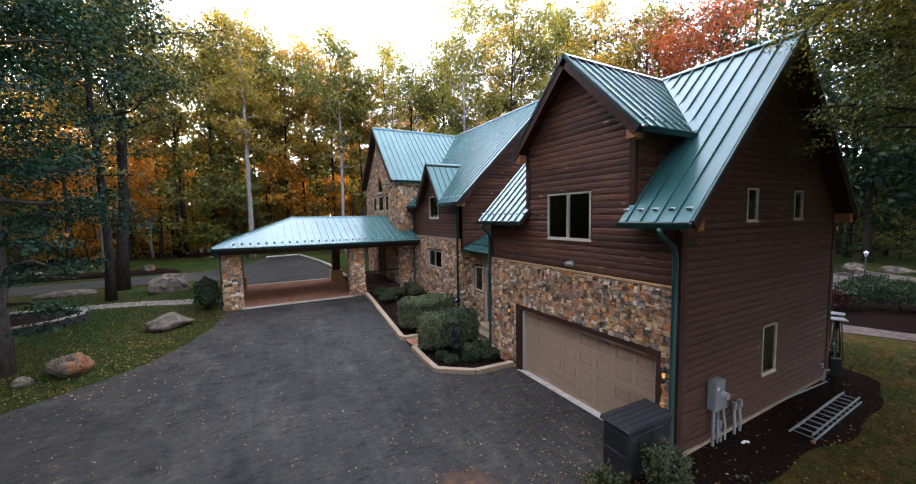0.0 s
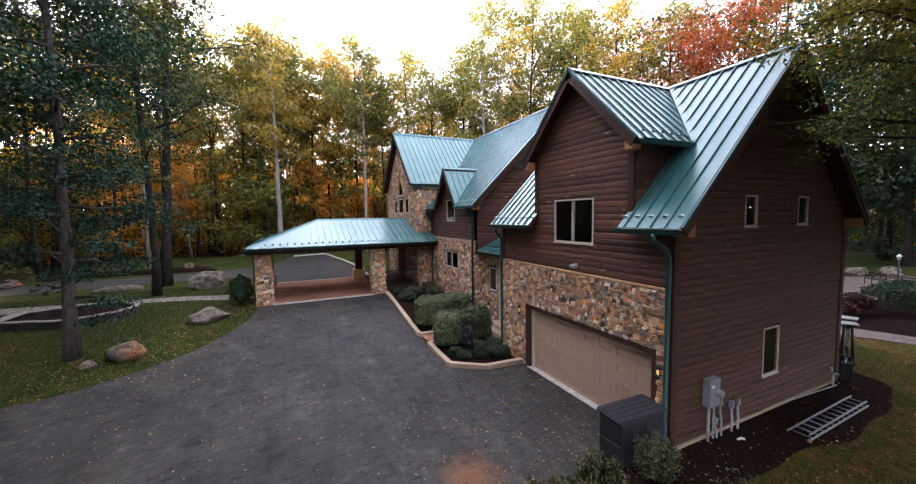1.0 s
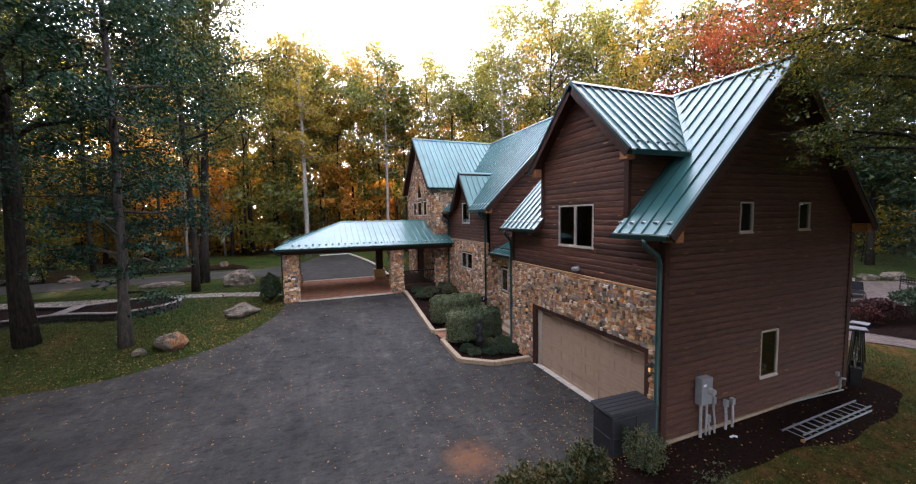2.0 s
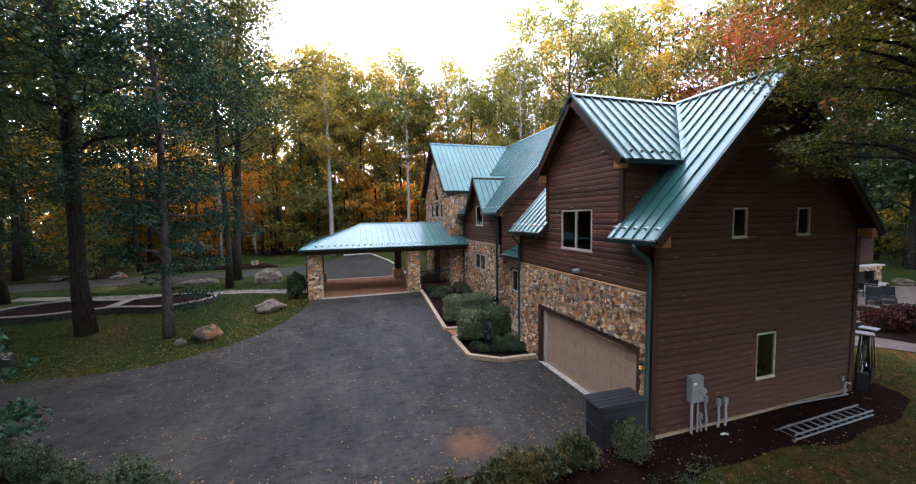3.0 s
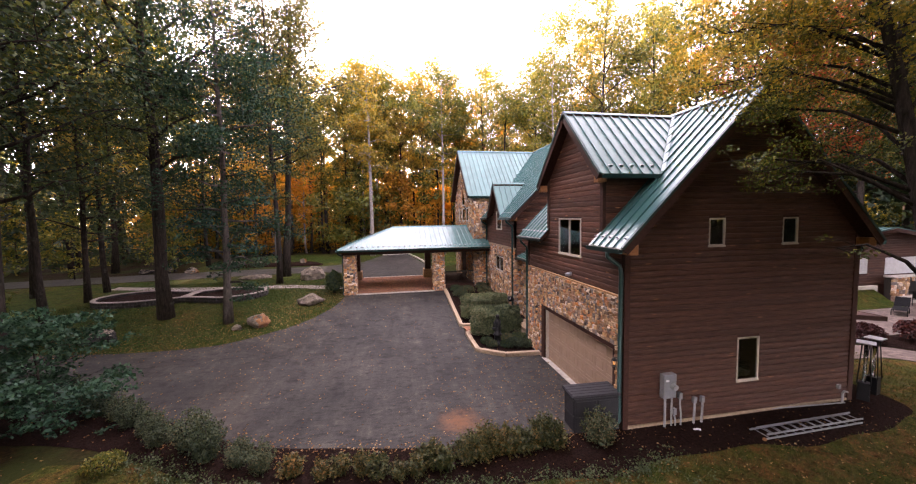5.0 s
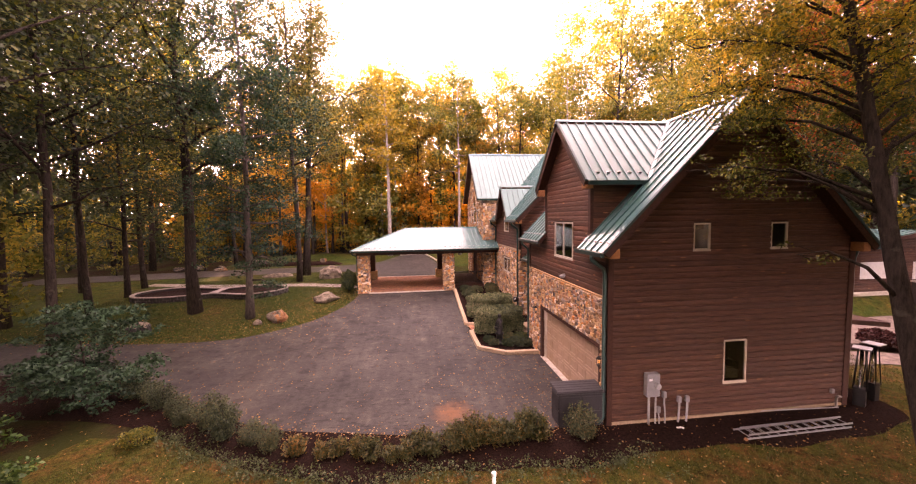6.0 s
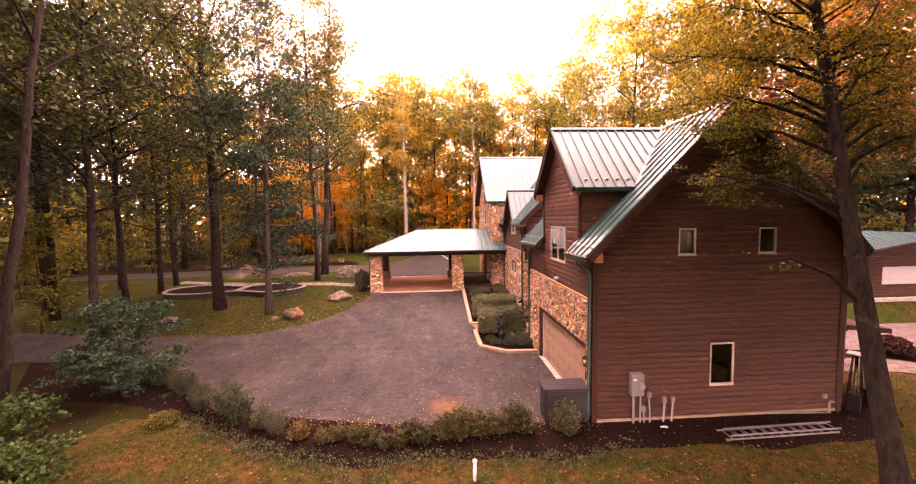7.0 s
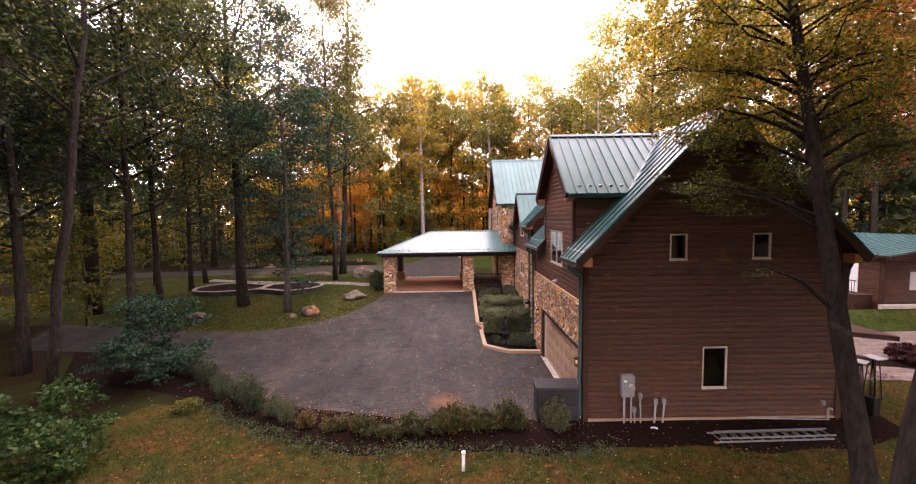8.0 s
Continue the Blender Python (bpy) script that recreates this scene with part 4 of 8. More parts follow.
cap((RIDGE_X, -0.44, RIDGE_Z + 0.05), (RIDGE_X, 7.32, RIDGE_Z + 0.05), garage)
cap((-0.36, DORM_Y, DORM_Z + 0.05), (RIDGE_X - 0.05, DORM_Y, DORM_Z + 0.05), garage)
for yy in (0.72, 5.24):
    s = 1 if yy < 3 else -1
    a, b = Vector((1.6, yy, 7.2)), Vector((RIDGE_X - 0.06, DORM_Y, DORM_Z + 0.02))
    strip_between("valley_flashing", a + Vector((0, 0, 0.012)), b + Vector((0, 0, 0.012)), Vector((0.55, -0.83 * s, 0.3)).normalized(), 0.13, (0, 0, 1), 0.02, ROOF, garage)
# rake boards, eave ends and gutters
for x0, sx in ((-0.42, 1), (8.3, -1)):
    a, b = Vector((x0, -0.42, 5.12)), Vector((RIDGE_X, -0.42, RIDGE_Z))
    nrm = Vector((-SLOPE * sx, 0, 1)).normalized()
    strip_between("rake_board", a - nrm * 0.03, b - nrm * 0.03, (0, -1, 0), 0.03, -nrm, 0.2, LOGBROWN, garage)
    strip_between("rake_trim", a + nrm * 0.03, b + nrm * 0.03, (0, -1, 0), 0.05, -nrm, 0.07, GREEN, garage)
    bm = bmesh.new()
    add_box(bm, min(x0 + sx * 0.25, x0 + sx * 0.5), max(x0 + sx * 0.25, x0 + sx * 0.5), -0.4, -0.06, 4.93, 5.2, 0.01)
    part("eave_block", bm, RAWWOOD, garage, "unpainted cedar eave block")
for yy, s in ((0.72, 1), (5.24, -1)):
    a, b = Vector((-0.34, yy, 7.18)), Vector((-0.34, DORM_Y, DORM_Z))
    nrm = Vector((0, -DORM_S * s, 1)).normalized()
    strip_between("rake_board", a - nrm * 0.03, b - nrm * 0.03, (-1, 0, 0), 0.03, -nrm, 0.2, LOGBROWN, garage)
    strip_between("rake_trim", a + nrm * 0.03, b + nrm * 0.03, (-1, 0, 0), 0.05, -nrm, 0.07, GREEN, garage)
    bm = bmesh.new()
    add_box(bm, -0.33, -0.06, min(yy + s * 0.12, yy + s * 0.36), max(yy + s * 0.12, yy + s * 0.36), 6.95, 7.2, 0.01)
    part("eave_block", bm, RAWWOOD, garage, "unpainted cedar eave block")


DRIP = mat_plain("pale_drip_metal", (0.4, 0.38, 0.34), 0.5, 0.2)


def gutter(a, b, out, parent):
    """A half-open metal trough under an eave."""
    a, b, out = Vector(a), Vector(b), Vector(out)
    prof = [(0.0, 0.0), (0.0, -0.12), (0.09, -0.12), (0.125, -0.03), (0.125, 0.0), (0.112, 0.0), (0.105, -0.035), (0.085, -0.105), (0.012, -0.105), (0.012, 0.0)]
    vs = [p + out * x + Vector((0, 0, z)) for p in (a, b) for x, z in prof]
    k = len(prof)
    fs = [(i, (i + 1) % k, k + (i + 1) % k, k + i) for i in range(k)] + [tuple(range(k)), tuple(range(2 * k - 1, k - 1, -1))]
    strip_between("drip_edge", a + Vector((0, 0, 0.012)), b + Vector((0, 0, 0.012)), out, 0.035, (0, 0, -1), 0.03, DRIP, parent, "pale metal drip edge")
    return mesh_object("gutter", vs, fs, GREEN, parent, "dark green gutter")


def downspout(points, parent, r=0.055):
    return tube_part("downspout", points, r, GREEN, parent, 8, "dark green downspout")


gutter((-0.4, -0.42, 5.1), (-0.4, 1.16, 5.1), (-1, 0, 0), garage)
gutter((-0.4, 4.8, 5.1), (-0.4, 7.3, 5.1), (-1, 0, 0), garage)
gutter((8.28, -0.42, 5.1), (8.28, 7.3, 5.1), (1, 0, 0), garage)
gutter((-0.3, 0.7, 7.16), (1.55, 0.7, 7.16), (0, -1, 0), garage)
gutter((-0.3, 5.26, 7.16), (1.55, 5.26, 7.16), (0, 1, 0), garage)
downspout([(-0.45, 0.18, 5.0), (-0.45, 0.16, 4.85), (-0.14, 0.06, 4.6), (-0.12, 0.03, 4.4), (-0.12, 0.03, 0.25), (-0.3, 0.0, 0.08)], garage, 0.06)
downspout([(-0.45, 6.85, 5.0), (-0.45, 6.87, 4.85), (-0.14, 6.98, 4.6), (-0.12, 6.98, 4.4), (-0.12, 6.98, 0.3), (-0.3, 7.0, 0.15)], garage)
downspout([(8.34, 0.1, 5.0), (8.12, 0.05, 4.7), (8.08, 0.05, 4.4), (8.08, 0.05, 0.2)], garage)

window(TO_F, *BIGWIN, garage, leaves=2, label="almond-framed sliding window with dark glass", trim=0.04)
for o in SIDEWINS:
    window(TO_G, *o, garage, label="small almond-framed window", trim=0.03)
window(TO_G, *LOWWIN, garage, label="tall almond-framed window", trim=0.03)


def garage_door():
    d = part("garage_door", slab_bm(TO_F, GDOOR[0] + 0.05, GDOOR[1] - 0.05, 0.02, GDOOR[3] - 0.02, -0.112, -0.15), TAN, garage, "closed tan sectional garage door with raised panels")
    for i in range(4):
        z0 = 0.03 + i * 0.525
        holes = [(0.48 + k * 0.585 + 0.075, 0.48 + k * 0.585 + 0.51, z0 + 0.1, z0 + 0.415) for k in range(8)]
        wall_slab("section", TO_F, [(0.48, z0 + 0.512, z0), (5.16, z0 + 0.512)], holes, TAN, d, 0.022, -0.088)
        for u0, u1, p0, p1 in holes:
            bm = slab_bm(TO_F, u0 + 0.022, u1 - 0.022, p0 + 0.022, p1 - 0.022, -0.106, -0.1115)
            lead = min(f.calc_center_median().x for f in bm.faces)
            face = [f for f in bm.faces if f.calc_center_median().x < lead + 1e-4]
            bmesh.ops.inset_region(bm, faces=face, thickness=0.035, depth=0.0)
            bmesh.ops.translate(bm, verts=list({v for f in face for v in f.verts}), vec=(-0.013, 0, 0))
            part("raised_panel", bm, TAN, d)
    fr = part("door_frame", slab_bm(TO_F, 0.3, 0.43, -0.05, 2.28, 0.07, -0.15), LOGBROWN, garage, "dark brown door surround")
    part("jamb", slab_bm(TO_F, 5.21, 5.45, -0.05, 2.28, 0.07, -0.15), LOGBROWN, fr)
    part("lintel", slab_bm(TO_F, 0.43, 5.21, 2.15, 2.28, 0.068, -0.15), LOGBROWN, fr)
    part("stop", slab_bm(TO_F, 5.08, 5.2, 0.0, 2.15, -0.02, -0.12), CREAM, fr, "almond vinyl door stop")
    part("stop", slab_bm(TO_F, 0.43, 0.5, 0.0, 2.15, -0.02, -0.12), CREAM, fr)
    part("threshold", slab_bm(TO_F, 0.4, 5.3, -0.1, 0.035, 0.13, -0.2), CONCRETE, fr, "pale concrete threshold")


garage_door()


# ---- main house ----
house = thing("house", "log and fieldstone house with steep green metal roofs and gabled dormers", "house")
HX, HY0, HY1 = 0.5, 10.4, 24.0
HRX, HRZ, HS = 5.46, 11.3, 0.983
TO_H, TO_E = plane_map("x", HX, -1), plane_map("y", HY0, -1)
HWIN, SWIN = (12.75, 13.85, 5.2, 6.38), (12.39, 14.03, 2.59, 3.5)


h_wall = wall_slab("wall", TO_H, [(HY0, 6.15, -0.2), (12.05, 6.15), (13.4, 7.92), (14.75, 6.15), (16.4, 6.15)], [HWIN, SWIN], MORTAR, house, 0.22, 0.0, "fieldstone wall with log siding above")
log_courses(TO_H, lambda z: (10.5, 16.38) if z < 6.1 else (13.4 - (7.95 - z) / 1.36, 13.4 + (7.95 - z) / 1.36), 4.24, 7.9, h_wall, [HWIN], seed=14)
lay_stones(TO_H, pack_stones(10.4, 16.4, 0.3, 4.15, [(SWIN[0] - 0.05, SWIN[1] + 0.05, SWIN[2] - 0.05, SWIN[3] + 0.05)], 22, 0.058), h_wall)
part("ledge", slab_bm(TO_H, 10.35, 16.4, 4.15, 4.24, 0.075, -0.02), TIMBER, h_wall)
e_wall = wall_slab("wall", TO_E, [(HX, 6.15, -0.2), (HRX, HRZ - 0.25), (10.4, 6.15)], [], LOGBROWN, house, 0.22, 0.0, "dark log siding gable wall")
log_courses(TO_E, lambda z: (0.6, 10.3) if z < 6.1 else (HRX - (HRZ - 0.22 - z) / HS, HRX + (HRZ - 0.22 - z) / HS), 3.6, 10.9, e_wall, seed=15)
lay_stones(TO_E, pack_stones(0.45, 1.05, 0.3, 3.6, [], 23, 0.058), e_wall)
wall_slab("wall", plane_map("x", 10.4, 1), [(HY0, 6.15, -0.4), (HY1, 6.15)], [], LOGBROWN, house, 0.22)
wall_slab("wall", plane_map("y", HY1, 1), [(HX, 6.15, -0.4), (HRX, HRZ - 0.25), (10.4, 6.15)], [], LOGBROWN, house, 0.22)
box_part("floor_slab", (0.75, 10.2, 10.6, 23.8, 4.0, 4.2), DARKROOM, house)
LH = (HRX - 0.05) * math.hypot(1, HS)
roof(house, (0.05, 9.8, 5.96), (0, 1, 0), (1, 0, HS), [(0, 0), (2.1, 0), (2.1, 0.14), (3.6, 3.02), (5.1, 0.14), (5.1, 0), (6.55, 0), (6.55, 2.35), (10.15, LH), (0, LH)])
roof(house, (0.05, 9.8, 5.96), (0, 1, 0), (1, 0, HS), [(13.95, 0), (14.6, 0), (14.6, LH), (10.15, LH), (13.95, 2.2)], guards=False)
roof(house, (10.87, 9.8, 5.96), (0, 1, 0), (-1, 0, HS), [(0, 0), (14.6, 0), (14.6, LH), (0, LH)], guards=False)
LD = 1.5 * math.hypot(1, 1.36)
for yy, s in ((11.9, 1), (14.9, -1)):
    roof(house, (0.12, yy, 6.06), (1, 0, 0), (0, s, 1.36), [(0, 0), (0.06, 0), (2.1, LD), (0, LD)], guards=False)
    nrm = Vector((0, -1.36 * s, 1)).normalized()
    a, b = Vector((0.12, yy, 6.06)), Vector((0.12, 13.4, 8.1))
    strip_between("rake_board", a - nrm * 0.03, b - nrm * 0.03, (-1, 0, 0), 0.03, -nrm, 0.2, LOGBROWN, house)
    strip_between("rake_trim", a + nrm * 0.03, b + nrm * 0.03, (-1, 0, 0), 0.05, -nrm, 0.07, GREEN, house)
cap((0.1, 13.4, 8.15), (2.25, 13.4, 8.15), house)
cap((HRX, 9.78, HRZ + 0.04), (HRX, 24.4, HRZ + 0.04), house)
nrm = Vector((-HS, 0, 1)).normalized()
strip_between("rake_board", Vector((0.05, 9.8, 5.96)) - nrm * 0.03, Vector((HRX, 9.8, HRZ)) - nrm * 0.03, (0, -1, 0), 0.03, -nrm, 0.22, LOGBROWN, house)
strip_between("rake_trim", Vector((0.05, 9.8, 5.96)) + nrm * 0.03, Vector((HRX, 9.8, HRZ)) + nrm * 0.03, (0, -1, 0), 0.05, -nrm, 0.07, GREEN, house)
gutter((0.08, 9.8, 5.94), (0.08, 11.9, 5.94), (-1, 0, 0), house)
gutter((0.08, 14.9, 5.94), (0.08, 16.3, 5.94), (-1, 0, 0), house)
downspout([(0.0, 10.45, 5.85), (0.02, 10.46, 5.7), (0.37, 10.5, 5.45), (0.38, 10.5, 5.2), (0.38, 10.5, 0.6)], house)
downspout([(0.0, 16.0, 5.85), (0.02, 16.02, 5.7), (0.37, 16.1, 5.45), (0.38, 16.1, 5.2), (0.38, 16.1, 0.95), (0.3, 16.0, 0.9)], house)
window(TO_H, *HWIN, house, leaves=1, label="almond-framed dormer window")
window(TO_H, *SWIN, house, leaves=2, label="almond-framed double window in the stone wall")
box_part("eave_block", (0.12, 0.45, 9.85, 10.15, 5.75, 6.0), RAWWOOD, house)

# stone gabled wing
TO_W, TO_S = plane_map("x", -0.45, -1), plane_map("y", 16.4, -1)
WRY, WRZ = 19.95, 11.3
ARCH = [(19.35, 20.55, 6.95, 8.2), (19.35, 20.55, 5.7, 6.75), (18.1, 18.95, 5.7, 6.75), (20.95, 21.8, 5.7, 6.75)]
w_wall = wall_slab("wall", TO_W, [(16.4, 7.7, 0.4), (WRY, WRZ - 0.2), (23.5, 7.7)], [*ARCH, (19.0, 20.9, 1.2, 3.5)], MORTAR, house, 0.25, 0.0, "fieldstone gable wall with an arched window group")
lay_stones(TO_W, pack_stones(16.35, 23.55, 0.6, 10.9, [(a - 0.05, b + 0.05, c - 0.05, d + 0.05) for a, b, c, d in ARCH] + [(18.9, 21.0, 1.0, 3.6)], 24, 0.068, lambda u: WRZ - 0.3 - abs(u - WRY) * 0.995), w_wall)
s_wall = wall_slab("wall", TO_S, [(-0.45, 7.6, 0.4), (2.2, 7.6)], [], MORTAR, house, 0.22, 0.0, "fieldstone side wall")
lay_stones(TO_S, pack_stones(-0.48, 1.9, 0.6, 7.45, [], 25, 0.062), s_wall)
wall_slab("wall", plane_map("y", 23.5, 1), [(-0.45, 7.6, 0.4), (2.2, 7.6)], [], MORTAR, house, 0.22)
LW = 3.8 * math.hypot(1, 0.995)
for yy, s in ((16.15, 1), (23.75, -1)):
    roof(house, (-0.9, yy, 7.5), (1, 0, 0), (0, s, 0.995), [(0, 0), (2.52, 0), (6.36, LW), (0, LW)], guards=False)
    nrm = Vector((0, -s, 1)).normalized()
    a, b = Vector((-0.9, yy, 7.5)), Vector((-0.9, 19.95, 11.28))
    strip_between("rake_board", a - nrm * 0.03, b - nrm * 0.03, (-1, 0, 0), 0.03, -nrm, 0.24, LOGBROWN, house)
    strip_between("rake_trim", a + nrm * 0.03, b + nrm * 0.03, (-1, 0, 0), 0.05, -nrm, 0.07, GREEN, house)
cap((-0.92, 19.95, 11.33), (HRX, 19.95, 11.33), house)
gutter((-0.85, 16.13, 7.48), (1.5, 16.13, 7.48), (0, -1, 0), house)
for k, (a, b, c, d) in enumerate(ARCH):
    window(TO_W, a, b, c, d, house, label="almond-framed window in the stone gable", trim=0.08)
    if k == 0:
        bm = bmesh.new()
        pts = [(a, c + 0.55), (a, d + 0.05), (b, d + 0.05), (b, c + 0.55), ((a + b) / 2, d)]
        for tri in (((a - 0.02, c + 0.35), (a - 0.02, d + 0.06), ((a + b) / 2, d + 0.06)), ((b + 0.02, c + 0.35), ((a + b) / 2, d + 0.06), (b + 0.02, d + 0.06))):
            top_f = [bm.verts.new(TO_W(u, z, 0.09)) for u, z in tri]
            bot_f = [bm.verts.new(TO_W(u, z, -0.05)) for u, z in tri]
            bm.faces.new(top_f), bm.faces.new(bot_f[::-1])
            for i in range(3):
                bm.faces.new((top_f[i], bot_f[i], bot_f[(i + 1) % 3], top_f[(i + 1) % 3]))
        bmesh.ops.recalc_face_normals(bm, faces=bm.faces)
        part("arch_infill", bm, STONE, house)
box_part("entry_door", (-0.42, -0.36, 19.05, 20.85, 1.25, 3.45), LOGBROWN, house, "dark double entry door")

# low link between garage and house
TO_L = plane_map("x", 1.0, -1)
LWIN, LDOOR = (9.21, 9.88, 1.9, 3.0), (7.9, 8.85, 0.6, 3.0)
l_wall = wall_slab("wall", TO_L, [(6.95, 4.0, -0.2), (10.4, 4.0)], [LWIN, LDOOR], MORTAR, house, 0.2, 0.0, "fieldstone link wall")
lay_stones(TO_L, pack_stones(7.0, 10.4, 0.1, 3.4, [(9.1, 10.0, 1.8, 3.1), (7.8, 8.95, 0.5, 3.1)], 26), l_wall)
part("frieze", slab_bm(TO_L, 6.96, 10.4, 3.4, 3.9, 0.06, -0.02), TIMBER, l_wall, "tan wood frieze board")
LL = 2.6 * math.hypot(1, 0.435)
roof(house, (0.6, 6.98, 3.78), (0, 1, 0), (1, 0, 0.435), [(0, 0), (3.4, 0), (3.4, LL), (0, LL)], pitch=0.3)
gutter((0.62, 7.0, 3.76), (0.62, 10.35, 3.76), (-1, 0, 0), house)
window(TO_L, *LWIN, house, label="dark window beside the side door")
dr = part("side_door", slab_bm(TO_L, 7.95, 8.8, 0.62, 2.95, -0.04, -0.09), LOGBROWN, house, "dark side door in a tan frame")
part("frame", frame_bm(TO_L, 7.85, 8.95, 0.5, 3.06, 0.1, 0.08, -0.05), CREAM, dr)
for i in range(3):
    box_part("step", (-0.2 + i * 0.35, 0.2 + i * 0.35, 7.6, 9.1, 0.05, 0.25 + i * 0.17), TIMBER, house)


# ---- porch over the drive ----
porch = thing("carriage_porch", "open carriage porch with a hipped green metal roof on stone pillars", "porch")
PZ = 4.0
LP = 3.4 * math.hypot(1, 0.403)
roof(porch, (-9.75, 15.2, PZ), (1, 0, 0), (0, 1, 0.403), [(0, 0), (10.22, 0), (10.22, 1.27), (9.28, 1.27), (9.28, LP), (3.6, LP)])
roof(porch, (-9.75, 22.0, PZ), (0, -1, 0), (1, 0, 0.3806), [(0, 0), (6.8, 0), (3.4, 3.6 * math.hypot(1, 0.3806))])
roof(porch, (-0.47, 22.0, PZ), (-1, 0, 0), (0, -1, 0.403), [(0, 0), (9.28, 0), (5.68, LP), (0, LP)])
cap((-6.15, 18.6, PZ + 1.42), (-0.47, 18.6, PZ + 1.42), porch)
cap((-9.75, 15.2, PZ + 0.05), (-6.15, 18.6, PZ + 1.42), porch, name="hip_cap", flat=0.1)
cap((-9.75, 22.0, PZ + 0.05), (-6.15, 18.6, PZ + 1.42), porch, name="hip_cap", flat=0.1)
box_part("ceiling", (-9.5, -0.72, 15.45, 21.75, PZ - 0.22, PZ - 0.14), LOGBROWN, porch, "dark board ceiling")
for box in ((-9.5, 0.45, 15.5, 15.85, PZ - 0.36, PZ - 0.1), (-9.5, -0.72, 21.35, 21.7, PZ - 0.36, PZ - 0.1), (-9.5, -9.15, 15.85, 21.35, PZ - 0.36, PZ - 0.1), (-3.4, -3.05, 15.85, 21.35, PZ - 0.36, PZ - 0.222)):
    box_part("beam", box, LOGBROWN, porch)
gutter((-9.75, 15.22, PZ - 0.02), (0.45, 15.22, PZ - 0.02), (0, -1, 0), porch)
gutter((-9.73, 22.0, PZ - 0.02), (-9.73, 15.2, PZ - 0.02), (-1, 0, 0), porch)
downspout([(-9.7, 15.25, PZ - 0.12), (-9.7, 15.3, PZ - 0.25), (-9.47, 15.65, PZ - 0.4), (-9.46, 15.7, 3.3), (-9.46, 15.7, 1.0)], porch)


def pillar(x0, x1, y0, y1, z0, z1, seed):
    p = part("pillar", add_box(bmesh.new(), x0 + 0.03, x1 - 0.03, y0 + 0.03, y1 - 0.03, z0, z1), MORTAR, porch, "fieldstone pillar")
    for to, a, b in ((plane_map("y", y0 + 0.03, -1), x0, x1), (plane_map("y", y1 - 0.03, 1), x0, x1), (plane_map("x", x0 + 0.03, -1), y0, y1), (plane_map("x", x1 - 0.03, 1), y0, y1)):
        lay_stones(to, pack_stones(a, b, z0, z1, [], seed, 0.058), p)
        seed += 1


pillar(-9.38, -8.68, 15.6, 16.3, 0.9, PZ - 0.36, 31)
pillar(-3.48, -2.78, 15.6, 16.3, 0.9, PZ - 0.36, 35)
for x in (-9.1, -3.35):
    box_part("post", (x - 0.25, x + 0.25, 21.2, 21.7, 1.0, PZ - 0.36), LOGBROWN, porch, "dark wooden post", 0.02)
    box_part("post_base", (x - 0.38, x + 0.38, 21.1, 21.85, 0.95, 1.75), STONE, porch)
# raised entry deck with rail
box_part("entry_deck", (-2.75, -0.48, 16.45, 21.6, 0.7, 1.28), LOGBROWN, porch, "raised wooden entry deck")
for i in range(3):
    box_part("step", (-3.2 + i * 0.02, -0.5, 16.0 + i * 0.15, 16.45, 0.72 + i * 0.0, 0.92 + i * 0.17), LOGBROWN, porch)
rail = box_part("rail", (-2.7, -0.5, 16.44, 16.5, 2.12, 2.2), BLACKMETAL, porch, "black metal railing", 0.01)
box_part("bottom_rail", (-2.7, -0.5, 16.45, 16.49, 1.38, 1.42), BLACKMETAL, rail)
for i in range(19):
    x = -2.65 + i * 0.118
    box_part("baluster", (x - 0.01, x + 0.01, 16.46, 16.48, 1.42, 2.12), BLACKMETAL, rail)
box_part("paving_edge", (-8.66, -3.5, 15.38, 15.52, 0.9, 1.085), CONCRETE, porch, "pale concrete edge")
box_part("paving_edge", (-8.66, -3.5, 22.2, 22.34, 0.9, 1.075), CONCRETE, porch)


# ---- small dark lean-to roof on the garage's far side ----
lean_to = thing("lean_to_canopy", "small dark brown lean-to roof on the garage's far side", "canopy", (7.98, 0.75, 0.0))
strip_between("roof", (0.0, 0.0, 2.52), (2.7, 0.0, 2.2), (0, 1, 0), 2.4, (0, 0, 1), 0.09, LOGBROWN, lean_to)
strip_between("fascia", (2.7, 0.0, 2.14), (2.7, 2.4, 2.14), (1, 0, 0), 0.03, (0, 0, 1), 0.16, LOGBROWN, lean_to)
strip_between("fascia", (0.0, -0.03, 2.46), (2.7, -0.03, 2.14), (0, 1, 0), 0.03, (0, 0, 1), 0.16, LOGBROWN, lean_to)
for y in (0.1, 2.3):
    strip_between("bracket", (0.0, y - 0.04, 1.5), (1.3, y - 0.04, 2.34), (0, 1, 0), 0.08, (0, 0, 1), 0.1, LOGBROWN, lean_to)


